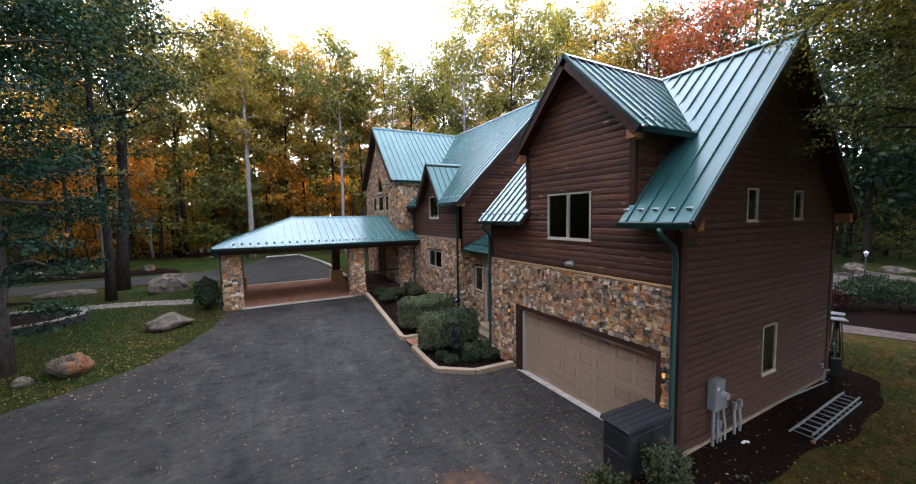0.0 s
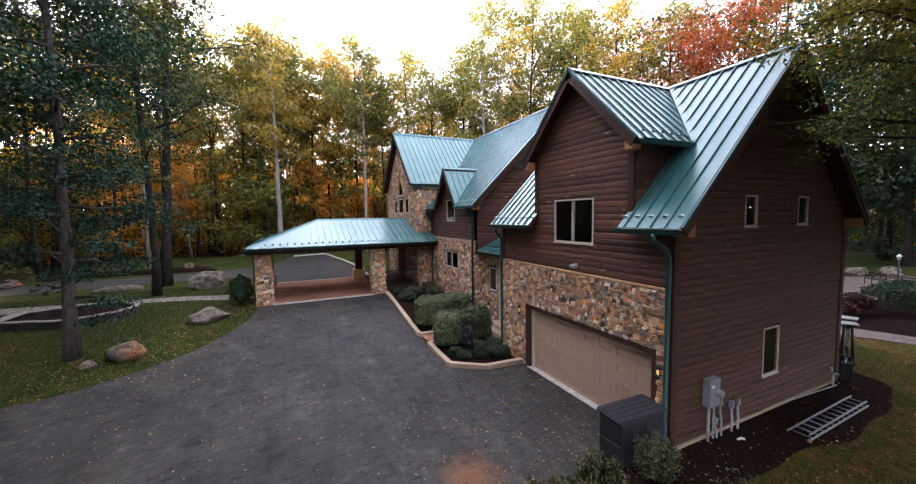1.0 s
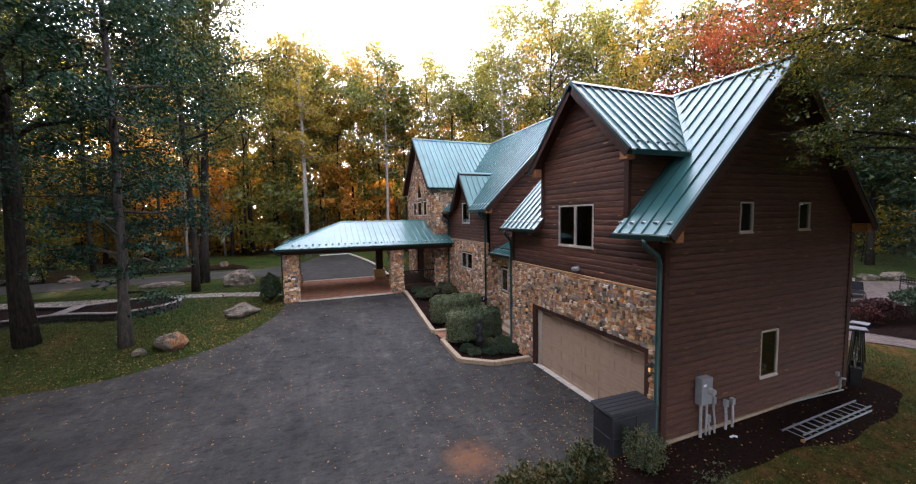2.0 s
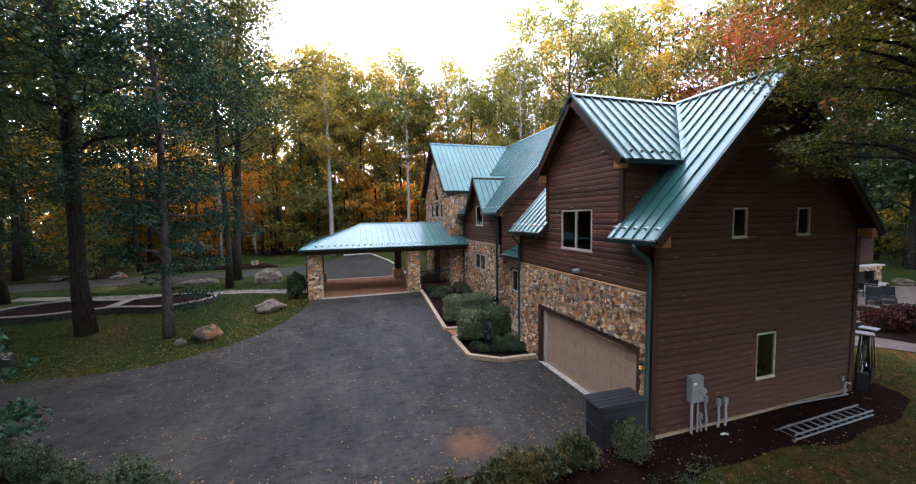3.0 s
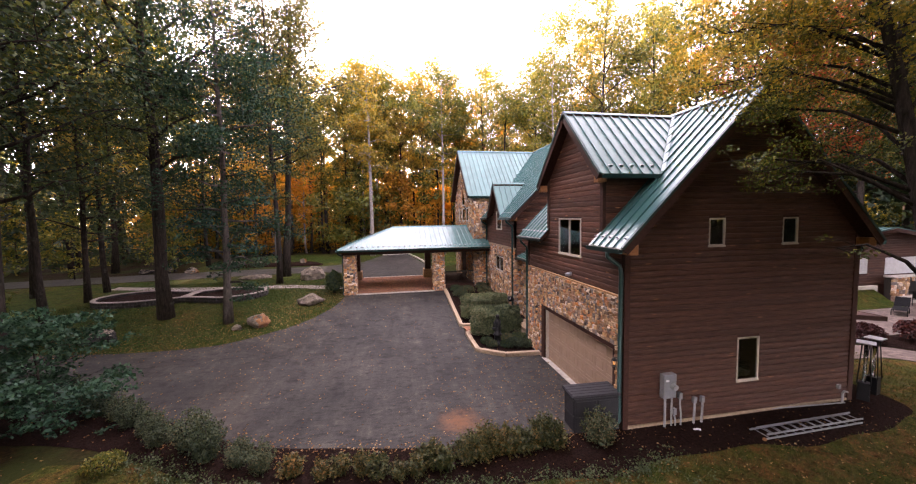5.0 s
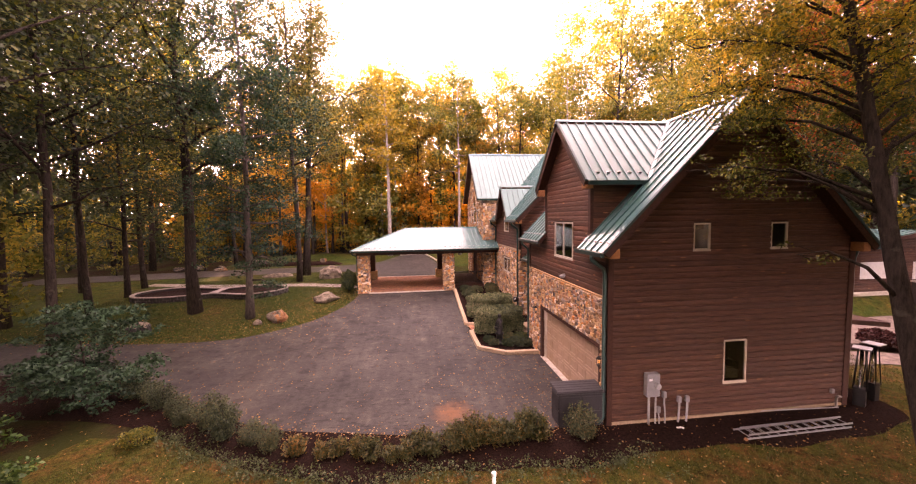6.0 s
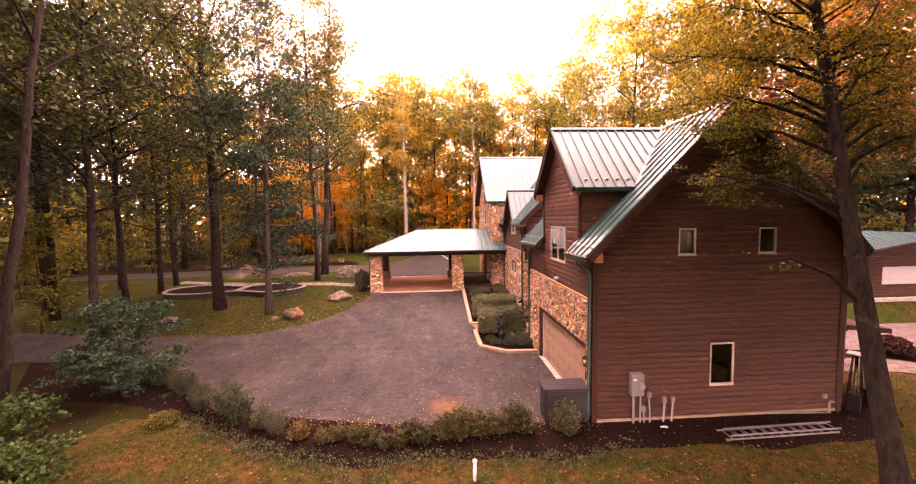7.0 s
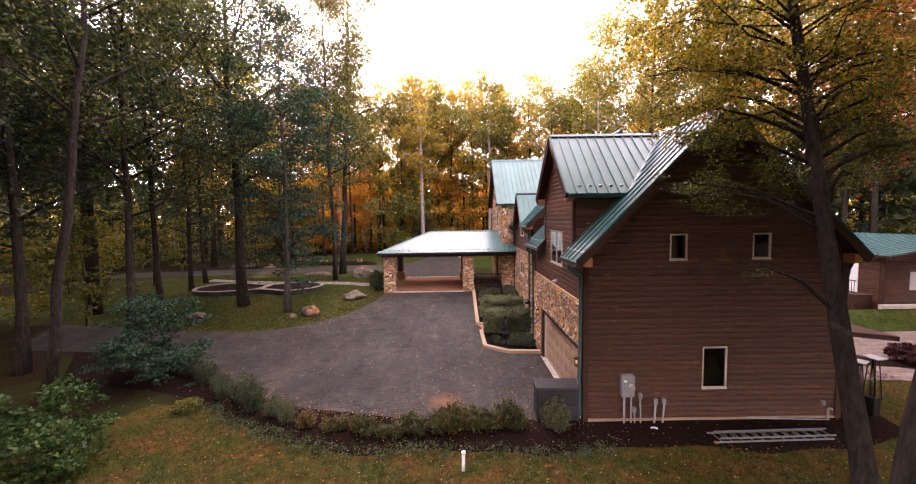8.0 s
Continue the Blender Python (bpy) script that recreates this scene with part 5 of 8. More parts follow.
# ---- plants ----
def leaf_cards(points, size, rng, flat=0.6, droop=0.0, fine=True):
    """Leaves round given points, as vertices and faces: folded diamonds, or plain triangles far away."""
    n = len(points)
    p = np.asarray(points)
    th = rng.uniform(0, 2 * np.pi, n)
    tilt = rng.normal(0, 1 - flat * 0.55, n)
    d = np.stack([np.cos(th) * np.cos(tilt), np.sin(th) * np.cos(tilt), np.sin(tilt) - droop], 1)
    d /= np.linalg.norm(d, axis=1, keepdims=True)
    r = rng.normal(0, 1, (n, 3)) * np.array([0.6, 0.6, 1.0])
    s = np.cross(d, r)
    s /= np.linalg.norm(s, axis=1, keepdims=True) + 1e-9
    k = np.cross(s, d)
    L = (size * rng.uniform(0.6, 1.35, n))[:, None]
    a, b = p - d * L * 0.5, p + d * L * 0.5
    q1, q2 = p + s * L * 0.32 + k * L * 0.1, p - s * L * 0.32 + k * L * 0.1
    if not fine:
        v = np.stack([a + s * L * 0.1, q1 + d * L * 0.2, q2 + d * L * 0.3], 1).reshape(-1, 3)
        return v, np.arange(n * 3).reshape(-1, 3)
    v = np.stack([a, q1, b, q2], 1).reshape(-1, 3)
    i = np.arange(n)[:, None] * 4
    return v, np.concatenate([i, i + 1, i + 2, i + 3], 1)


def fast_mesh(name, v, quads, mat, parent=None, smooth=False, label=""):
    me = bpy.data.meshes.new(name)
    v = np.asarray(v, np.float32)
    q = np.asarray(quads, np.int32)
    me.vertices.add(len(v))
    me.vertices.foreach_set("co", v.ravel())
    me.loops.add(q.size)
    me.loops.foreach_set("vertex_index", q.ravel())
    me.polygons.add(len(q))
    me.polygons.foreach_set("loop_start", np.arange(0, q.size, q.shape[1], dtype=np.int32))
    me.update(calc_edges=True)
    me.materials.append(mat)
    if smooth:
        me.polygons.foreach_set("use_smooth", [True] * len(me.polygons))
    ob = new(name, me)
    ob.parent = parent
    if label:
        ob["label"] = label
    return ob


def tree_parts(parent, seed, height, r, crown0, crown_r, leaves, size, leaf, bark, limbs=16, lean=(0, 0), wobble=0.25, fork=0.0, spread=1.0, shape="oval", sides=9, twig=2, extra=(), fine=True, clump=0.75, many=1.2, limb=1.0, taper=1.1, tall=0.55, green=None):
    """A tapered, bent trunk with limbs and twigs, and a loose crown of leaf clumps on them."""
    rng = np.random.default_rng(seed)
    k = 10
    axis = []
    off = np.zeros(2)
    drift = rng.normal(0, wobble, 2)
    for i in range(k + 1):
        t = i / k
        off = off + rng.normal(0, wobble * 0.25, 2) * (1 if i else 0)
        axis.append(np.array([lean[0] * t + off[0] + drift[0] * t * (1 - t) * 2, lean[1] * t + off[1] + drift[1] * t * (1 - t) * 2, height * t]))
    radii = [r * (1.35 if i == 0 else 1.0) * (1 - 0.86 * (i / k) ** taper) for i in range(k + 1)]
    chunks = [tube(axis, radii, sides)]

    def on_axis(t):
        i = min(k - 1, int(t * k))
        f = t * k - i
        return axis[i] * (1 - f) + axis[i + 1] * f, radii[i] * (1 - f) + radii[i + 1] * f
    clumps = []
    for j in range(limbs):
        t = crown0 + (0.97 - crown0) * (j + rng.uniform(0.1, 0.9)) / limbs
        p, pr = on_axis(t)
        s = (t - crown0) / (1 - crown0)
        if shape == "oval":
            reach = crown_r * (0.45 + 1.1 * math.sin(math.pi * min(1, s * 0.85 + 0.12))) * 0.66
        else:
            reach = crown_r * (1.0 - 0.75 * s)
        reach *= rng.uniform(0.65, 1.25)
        az = j * 2.4 + rng.uniform(-0.6, 0.6)
        rise = rng.uniform(0.15, 0.8) * (0.5 + s) * spread
        d = np.array([math.cos(az), math.sin(az), rise])
        line = [p + d * reach * q + np.array([0, 0, -0.12 * reach * q * q]) + rng.normal(0, 0.05 * reach, 3) * (q > 0) for q in (0, 0.3, 0.62, 1.0)]
        rr = min(pr * 0.55, 0.03 + reach * 0.022) * limb
        chunks.append(tube(line, [rr, rr * 0.7, rr * 0.42, rr * 0.14], 5))
        for m in range(int((3 + reach * 1.6) * many)):
            q = rng.uniform(0.35, 1.0)
            i = min(2, int(q * 3))
            base = line[i] + (line[i + 1] - line[i]) * (q * 3 - i)
            tw = rng.normal(0, 1, 3) * np.array([1, 1, 0.55]) * reach * 0.24
            tip = base + tw
            if m % twig == 0:
                chunks.append(tube([base, (base + tip) / 2 + rng.normal(0, 0.05, 3), tip], [rr * 0.3, rr * 0.2, rr * 0.07], 3, False))
            clumps.append((tip, reach * rng.uniform(0.14, 0.3) * clump))
    for *tip, wide in extra:
        tip = np.array(tip, float)
        t = min(0.9, max(0.12, (tip[2] - 0.9) / height))
        p, pr = on_axis(t)
        bow = np.array([0, 0, 0.35])
        line = [p, p + (tip - p) * 0.33 + bow, p + (tip - p) * 0.68 + bow + rng.normal(0, 0.12, 3), tip]
        rr = min(pr * 0.4, 0.05)
        chunks.append(tube(line, [rr, rr * 0.7, rr * 0.4, rr * 0.12], 6))
        for m in range(int(12 * wide)):
            q = rng.uniform(0.45, 1.0)
            i = min(2, int(q * 3))
            base = line[i] + (line[i + 1] - line[i]) * (q * 3 - i)
            end = base + rng.normal(0, 1, 3) * np.array([0.5, 0.5, 0.3]) * wide
            chunks.append(tube([base, (base + end) / 2 + rng.normal(0, 0.04, 3), end], [0.012, 0.008, 0.003], 3, False))
            clumps.append((end, rng.uniform(0.24, 0.42) * wide))
    top = axis[-1]
    for m in range(8):
        clumps.append((top + rng.normal(0, 0.25 * crown_r, 3) * np.array([1, 1, 0.7]), crown_r * 0.22))
    vs, fs = join(chunks)
    mesh_object("trunk", vs, fs, bark, parent, "", True)
    wts = np.array([c[1] ** 2 for c in clumps])
    cnt = rng.multinomial(leaves, wts / wts.sum())
    d = rng.normal(0, 1, (cnt.sum(), 3))
    d *= (rng.uniform(0.02, 1, len(d)) ** (1 / 3) / np.linalg.norm(d, axis=1))[:, None] * np.array([1, 1, tall])
    ctr, wide = np.repeat(np.array([c[0] for c in clumps]), cnt, 0), np.repeat(np.array([c[1] for c in clumps]), cnt)
    pts = ctr + d * wide[:, None] * 1.55
    v, q = leaf_cards(pts, size, rng, fine=fine)
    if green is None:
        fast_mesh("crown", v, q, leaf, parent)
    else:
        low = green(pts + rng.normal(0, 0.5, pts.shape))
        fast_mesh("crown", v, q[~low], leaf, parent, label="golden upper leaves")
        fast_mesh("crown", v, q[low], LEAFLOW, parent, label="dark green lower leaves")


def tree(label, at, seed, height, r, crown0, crown_r, leaves, size, leaf, bark, group="", turn=0, category="tree", name="tree", **kw):
    x, y = at
    t = thing(name, label, category, (x, y, ground_z(x, y) - 0.05), turn, group)
    tree_parts(t, seed, height, r, crown0, crown_r, leaves, size, leaf, bark, **kw)
    return t


# trees on the front lawn
tree("tall dark-trunked oak on the lawn", (-18.45, 13.15), 101, 25, 0.31, 0.3, 5.4, 26000, 0.17, LEAFLOW, BARK, limbs=28, wobble=0.3, spread=2.4, many=1.6, clump=0.65, tall=0.8)
tree("slim tree with low blue-green foliage on the lawn", (-14.87, 11.9), 102, 19, 0.2, 0.1, 3.1, 32000, 0.13, TEALLEAF, GREYBARK, limbs=38, wobble=0.2, spread=0.4, tall=0.4, extra=[(1.0, -0.9, 3.6, 0.5), (-1.2, -0.6, 4.2, 0.6), (0.6, 0.9, 3.2, 0.5), (1.4, 0.2, 4.9, 0.7), (-0.9, -1.2, 5.3, 0.7), (-0.7, 0.8, 3.0, 0.4)])
tree("slender tree with yellow-green leaves on the lawn", (-15.1, 21.6), 103, 25, 0.2, 0.26, 4.0, 24000, 0.18, LEAFSHADE, BARK, limbs=30, spread=1.6, many=1.6, clump=0.65, tall=0.8)
tree("tall forked tree on the lawn", (-15.6, 25.3), 104, 28, 0.3, 0.34, 5.4, 32000, 0.18, LEAFSHADE, BARK, limbs=40, lean=(1.0, 0), twig=1, spread=2.0, many=1.5, clump=0.6, tall=0.8)
tree("tall oak at the wood's edge", (-21.4, 8.0), 105, 25, 0.2, 0.26, 6.2, 24000, 0.17, LEAFBLUE, BARK, limbs=28, spread=2.3, many=1.6, clump=0.65, tall=0.8)
tree("dark tree at the wood's edge", (-27.2, 12.0), 106, 22, 0.2, 0.25, 4.5, 10000, 0.2, LEAFBLUE, BARK, limbs=22, spread=2.0)
tree("dark tree at the wood's edge", (-24.0, 13.1), 107, 24, 0.17, 0.3, 4.5, 9000, 0.2, LEAFSHADE, BARK, limbs=22, spread=2.0)
tree("leaning grey-barked tree beside the shrubs", (-18.75, 1.6), 108, 22, 0.17, 0.42, 5.0, 13000, 0.15, LEAFLOW, BARK, limbs=24, spread=2.2, lean=(2.3, 0.4), many=1.6, clump=0.65, tall=0.7)
tree("tall dark tree beside the drive", (-22.8, 4.3), 109, 23, 0.2, 0.28, 5.4, 11000, 0.18, LEAFBLUE, BARK, limbs=28, spread=2.0, many=1.6, clump=0.65, tall=0.7)
tree("tall pale-trunked tree behind the house", (0.7, 40.0), 110, 24, 0.22, 0.42, 3.8, 11000, 0.26, LEAFGREEN, PALEBARK, limbs=18, wobble=0.1)
tree("tall grey-trunked maple at the wood's edge", (-8.9, 41.0), 111, 25, 0.3, 0.45, 4.2, 8000, 0.3, LEAFGOLD, PALEBARK, limbs=18, wobble=0.15)

# big oak beside the garage
oak = thing("oak_tree", "large oak with golden-green leaves overhanging the garage roof", "tree", (3.8, -4.7, -0.15))
tips = [(1.4, -1.1, 7.2), (1.9, -1.2, 8.3), (1.1, -1.4, 8.9), (2.7, -1.0, 7.0), (1.4, -1.5, 9.8), (3.6, -1.2, 8.7), (0.8, -1.9, 9.8), (4.8, -1.4, 7.9), (2.3, -1.4, 9.2), (0.9, -2.2, 10.8), (3.2, -1.5, 9.9), (5.6, -1.6, 8.8), (6.4, -2.4, 7.9), (1.9, -3.4, 5.3), (2.0, -1.9, 6.9), (5.5, -2.2, 9.9), (0.7, -2.6, 11.4), (4.4, -1.2, 7.3), (3.0, -1.1, 9.0), (6.0, -1.4, 8.6), (7.0, -1.5, 7.6), (3.6, -1.4, 10.4), (5.0, -1.6, 10.2), (7.0, -1.7, 9.5), (8.0, -1.7, 8.4), (6.5, -1.8, 10.6), (2.2, -2.0, 11.2), (4.2, -2.0, 11.4), (6.5, -2.0, 12.0), (5.2, -2.2, 12.6), (7.6, -1.8, 11.6), (8.4, -1.9, 10.2), (7.0, -2.2, 12.9), (6.2, -2.0, 9.2), (7.2, -2.1, 8.7), (7.7, -2.0, 9.9), (8.6, -2.0, 9.2), (8.8, -2.1, 8.1), (6.8, -2.0, 11.2)]
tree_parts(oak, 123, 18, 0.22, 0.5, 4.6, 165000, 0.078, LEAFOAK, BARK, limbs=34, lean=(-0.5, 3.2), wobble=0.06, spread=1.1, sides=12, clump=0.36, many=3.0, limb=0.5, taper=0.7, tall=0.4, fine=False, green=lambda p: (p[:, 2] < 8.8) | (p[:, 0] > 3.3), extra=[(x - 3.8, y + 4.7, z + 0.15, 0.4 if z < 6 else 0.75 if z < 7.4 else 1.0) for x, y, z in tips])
# crown widened above the view, added to shade the side lawn
tree("dark trunked tree in the side lawn", (1.7, -6.5), 121, 19, 0.28, 0.64, 5.4, 18000, 0.2, LEAFBLUE, BARK, limbs=22, lean=(1.2, 0), fine=False)

# woods: a few kinds, repeated with turns and sizes
WOOD = dict(limbs=24, sides=6, twig=5, fine=False, spread=1.9, many=1.7, clump=0.62, tall=0.85)
DEEP = dict(limbs=14, sides=5, twig=9, fine=False, spread=1.6, many=1.6, clump=0.7, tall=0.85)
KINDS = [
    tree("tall woodland tree with olive foliage", (-34, 40), 130, 26, 0.22, 0.4, 3.6, 8200, 0.3, LEAFGREEN, BARK, "woodland trees", **WOOD),
    tree("tall woodland tree with golden foliage", (-28, 52), 131, 25, 0.2, 0.36, 3.4, 8200, 0.3, LEAFGOLD, BARK, "woodland trees", **WOOD),
    tree("woodland tree with deep green foliage", (-12, 56), 132, 24, 0.22, 0.26, 3.4, 8200, 0.3, LEAFBLUE, BARK, "woodland trees", **WOOD),
    tree("tall pale-trunked woodland tree", (4, 55), 133, 27, 0.2, 0.46, 3.6, 7600, 0.29, LEAFGREEN, PALEBARK, "woodland trees", **WOOD),
    tree("maple with red autumn leaves", (33, 21), 134, 24, 0.28, 0.36, 5.0, 9500, 0.3, LEAFRED, BARK, "woodland trees", **WOOD),
    tree("slim woodland tree with yellow leaves", (-5, 60), 135, 20, 0.14, 0.2, 2.8, 7600, 0.28, LEAFAMBER, PALEBARK, "woodland trees", **WOOD),
    tree("broad tree out of view behind the clearing, added for its shade", (-30, -24), 136, 23, 0.28, 0.2, 5.5, 2600, 0.9, LEAFGREEN, BARK, "woodland trees", limbs=17, sides=7, twig=4, fine=False),
    tree("distant woodland tree with olive foliage", (-38, 57), 137, 25, 0.26, 0.26, 4.6, 3100, 0.6, LEAFGREEN, BARK, "woodland trees", **DEEP),
    tree("distant woodland tree with golden foliage", (-22, 61), 138, 24, 0.24, 0.22, 4.4, 3100, 0.58, LEAFAMBER, BARK, "woodland trees", **DEEP),
    tree("distant woodland tree with deep green foliage", (-43, 30), 139, 23, 0.26, 0.16, 4.6, 3100, 0.6, LEAFBLUE, BARK, "woodland trees", **DEEP),
    tree("tall dense dark oak behind the garden", (46, 8), 170, 27, 0.3, 0.13, 5.6, 5400, 0.58, LEAFBLUE, BARK, "woodland trees", limbs=22, sides=6, twig=6, fine=False),
    tree("dark leafy tree at the wood's edge", (-26.0, 5.2), 171, 24, 0.17, 0.15, 5.0, 14500, 0.24, LEAFBLUE, BARK, "woodland trees", limbs=26, sides=8, twig=3, fine=False, spread=1.8, many=1.6, clump=0.62),
]
BUSHES = [
    tree("understorey sapling with orange-yellow leaves", (-24, 47), 140, 6.5, 0.06, 0.08, 2.6, 1900, 0.38, LEAFAMBER, BARK, "understorey saplings", name="sapling", limbs=11, wobble=0.15, twig=5, sides=5, fine=False),
    tree("understorey sapling with green leaves", (-9, 50), 141, 7.5, 0.07, 0.1, 2.8, 1900, 0.38, LEAFGREEN, BARK, "understorey saplings", name="sapling", limbs=11, wobble=0.15, twig=5, sides=5, fine=False),
]
rw = random.Random(77)


def plant(kind, x, y, lo=0.8, hi=1.15):
    s = rw.uniform(lo, hi)
    c = copy_thing(kind, pose(x, y, ground_z(x, y) - 0.05, 0, 0, rw.uniform(0, 360)))
    c.scale = (s, s, s * rw.uniform(0.92, 1.08))


def clear(x, y):
    """Open ground where no wood stands."""
    if -24.5 < x < 12 and -17 < y < 46 and not (x < -20 and y > 31.5):
        return True
    if x >= 2 and x < 14 and -17 < y < 30:
        return True
    if x >= 12 and -13 < y < 27 and x < 45:
        return True
    return x > -40 and y > 22.5 and y < 28.5 and x < 0


placed = []


def scatter(count, box, kinds, gap, lo=0.8, hi=1.15):
    made = tries = 0
    while made < count and tries < count * 60:
        tries += 1
        x, y = rw.uniform(box[0], box[1]), rw.uniform(box[2], box[3])
        if clear(x, y) or any((x - a) ** 2 + (y - b) ** 2 < gap * gap for a, b in placed):
            continue
        placed.append((x, y))
        plant(rw.choice(kinds), x, y, lo, hi)
        made += 1


A, B, C, D, E, F, H, U, V, W, X, N = KINDS
# the wood's edge behind the house, tree by tree, then its depth
for k in range(25):
    x, y = -30 + k * 2.35 + rw.uniform(-0.8, 0.8), 47.5 + rw.uniform(-1.2, 2.2) + (0.25 * max(0, -18 - (-30 + k * 2.35)) * -1)
    placed.append((x, y))
    plant(rw.choice([A, B, D, B, D, F]), x, y, 0.9, 1.08)
for x, y in ((37.0, 17.8), (36.6, 28.2)):
    placed.append((x, y))
    plant(E, x, y, 1.05, 1.15)
for x, y in ((44.5, 3.0), (45.0, 13.0), (43.5, 17.5), (48.0, -2.0), (41.0, 22.0), (38.5, 26.0), (35.5, 31.5), (31.5, 34.5), (50.0, 10.5), (49.0, 5.0), (47.0, 20.0), (46.0, -7.0)):
    placed.append((x, y))
    plant(X, x, y, 0.95, 1.15)
# trees close behind the house
for x, y in ((3.5, 42.5), (6.2, 40.5), (9.0, 38.0), (12.2, 36.0), (12.5, 31.5), (16.0, 33.5), (18.0, 29.5), (20.5, 33.0), (22.5, 27.5), (25.0, 31.0), (27.0, 26.0), (15.5, 40.0), (10.5, 43.0), (21.0, 39.0), (29.5, 34.0), (33.5, 24.0)):
    placed.append((x, y))
    plant(rw.choice([A, B, D, A, D]), x, y, *((1.04, 1.2) if x > 15.8 else (0.86, 0.98)))
for x, y in ((-13.0, 50.0), (-11.0, 47.6), (-9.5, 52.5), (-7.0, 48.6), (-5.0, 51.5), (-2.6, 48.2), (-16.0, 49.0), (-19.0, 48.3), (-8.0, 57.0), (-12.0, 58.0), (-4.0, 58.0), (-1.0, 54.0), (-21.5, 50.5), (-17.6, 52.0), (-14.6, 53.5), (-23.8, 48.6), (-6.0, 54.5), (0.5, 50.5)):
    placed.append((x, y))
    plant(rw.choice([A, B, D, B, F]), x, y, 0.94, 1.08)
scatter(32, (-48, 30, 53, 70), [U, V, U, V, V], 2.8, 0.62, 0.8)
scatter(18, (10, 46, 28, 64), [U, U, E, V, W], 3.0, 0.7, 0.9)
for x, y in ((-25.5, 1.0), (-29.5, 6.5), (-25.2, 17.5), (-26.5, 21.0), (-29.5, 14.0), (-28.6, 9.0), (-30.5, 2.5), (-28.2, -2.5), (-25.0, -5.0), (-30.0, 20.0), (-29.0, 31.0), (-26.0, 34.5)):
    placed.append((x, y))
    plant(N if x > -29 else C, x, y, 0.92, 1.1)
scatter(24, (-56, -32, -12, 48), [W, W, U, W, W], 2.8)
scatter(14, (50, 72, -14, 44), [W, U, W, W, W], 3.0)
# trees added behind the view, only to block sky light from there
scatter(18, (-44, 48, -44, -19), [H], 4.5)
scatter(40, (-42, 24, 46, 56), [BUSHES[0], BUSHES[0], BUSHES[1]], 1.6, 0.7, 1.4)
scatter(22, (-46, -25.5, -4, 44), BUSHES[1:], 2.0, 0.5, 1.0)
for x, y in ((-15.5, 46.6), (-13.2, 47.4), (-11.0, 46.2), (-8.6, 47.0), (-6.4, 46.3), (-4.0, 47.2), (-1.8, 46.4), (0.6, 47.3), (2.8, 46.0), (-7.4, 49.5), (-10.2, 49.8), (-4.8, 49.6)):
    plant(rw.choice(BUSHES), x, y, 1.2, 1.6)
scatter(18, (45, 60, -12, 36), BUSHES[1:], 2.2, 0.6, 1.1)
# unseen trees, added past the side lawn and drive to darken them
for x, y in ((20.0, -7.6), (26.0, -4.8), (31.5, -4.0), (17.5, -9.5), (20.5, -13.0), (13.0, -16.5), (27.0, -15.0), (25.0, -8.0), (32.0, -9.5), (-18.5, -14.5), (-12.5, -15.0), (-25.5, -9.5), (-7.5, -19.0), (-2.0, -20.0), (6.5, -13.0), (11.5, -7.6), (16.0, -8.0), (1.0, -16.5), (-23.0, -5.0), (-18.5, -8.0), (-26.0, -0.5), (-21.5, -10.0)):
    plant(X, x, y, 0.8, 1.0)


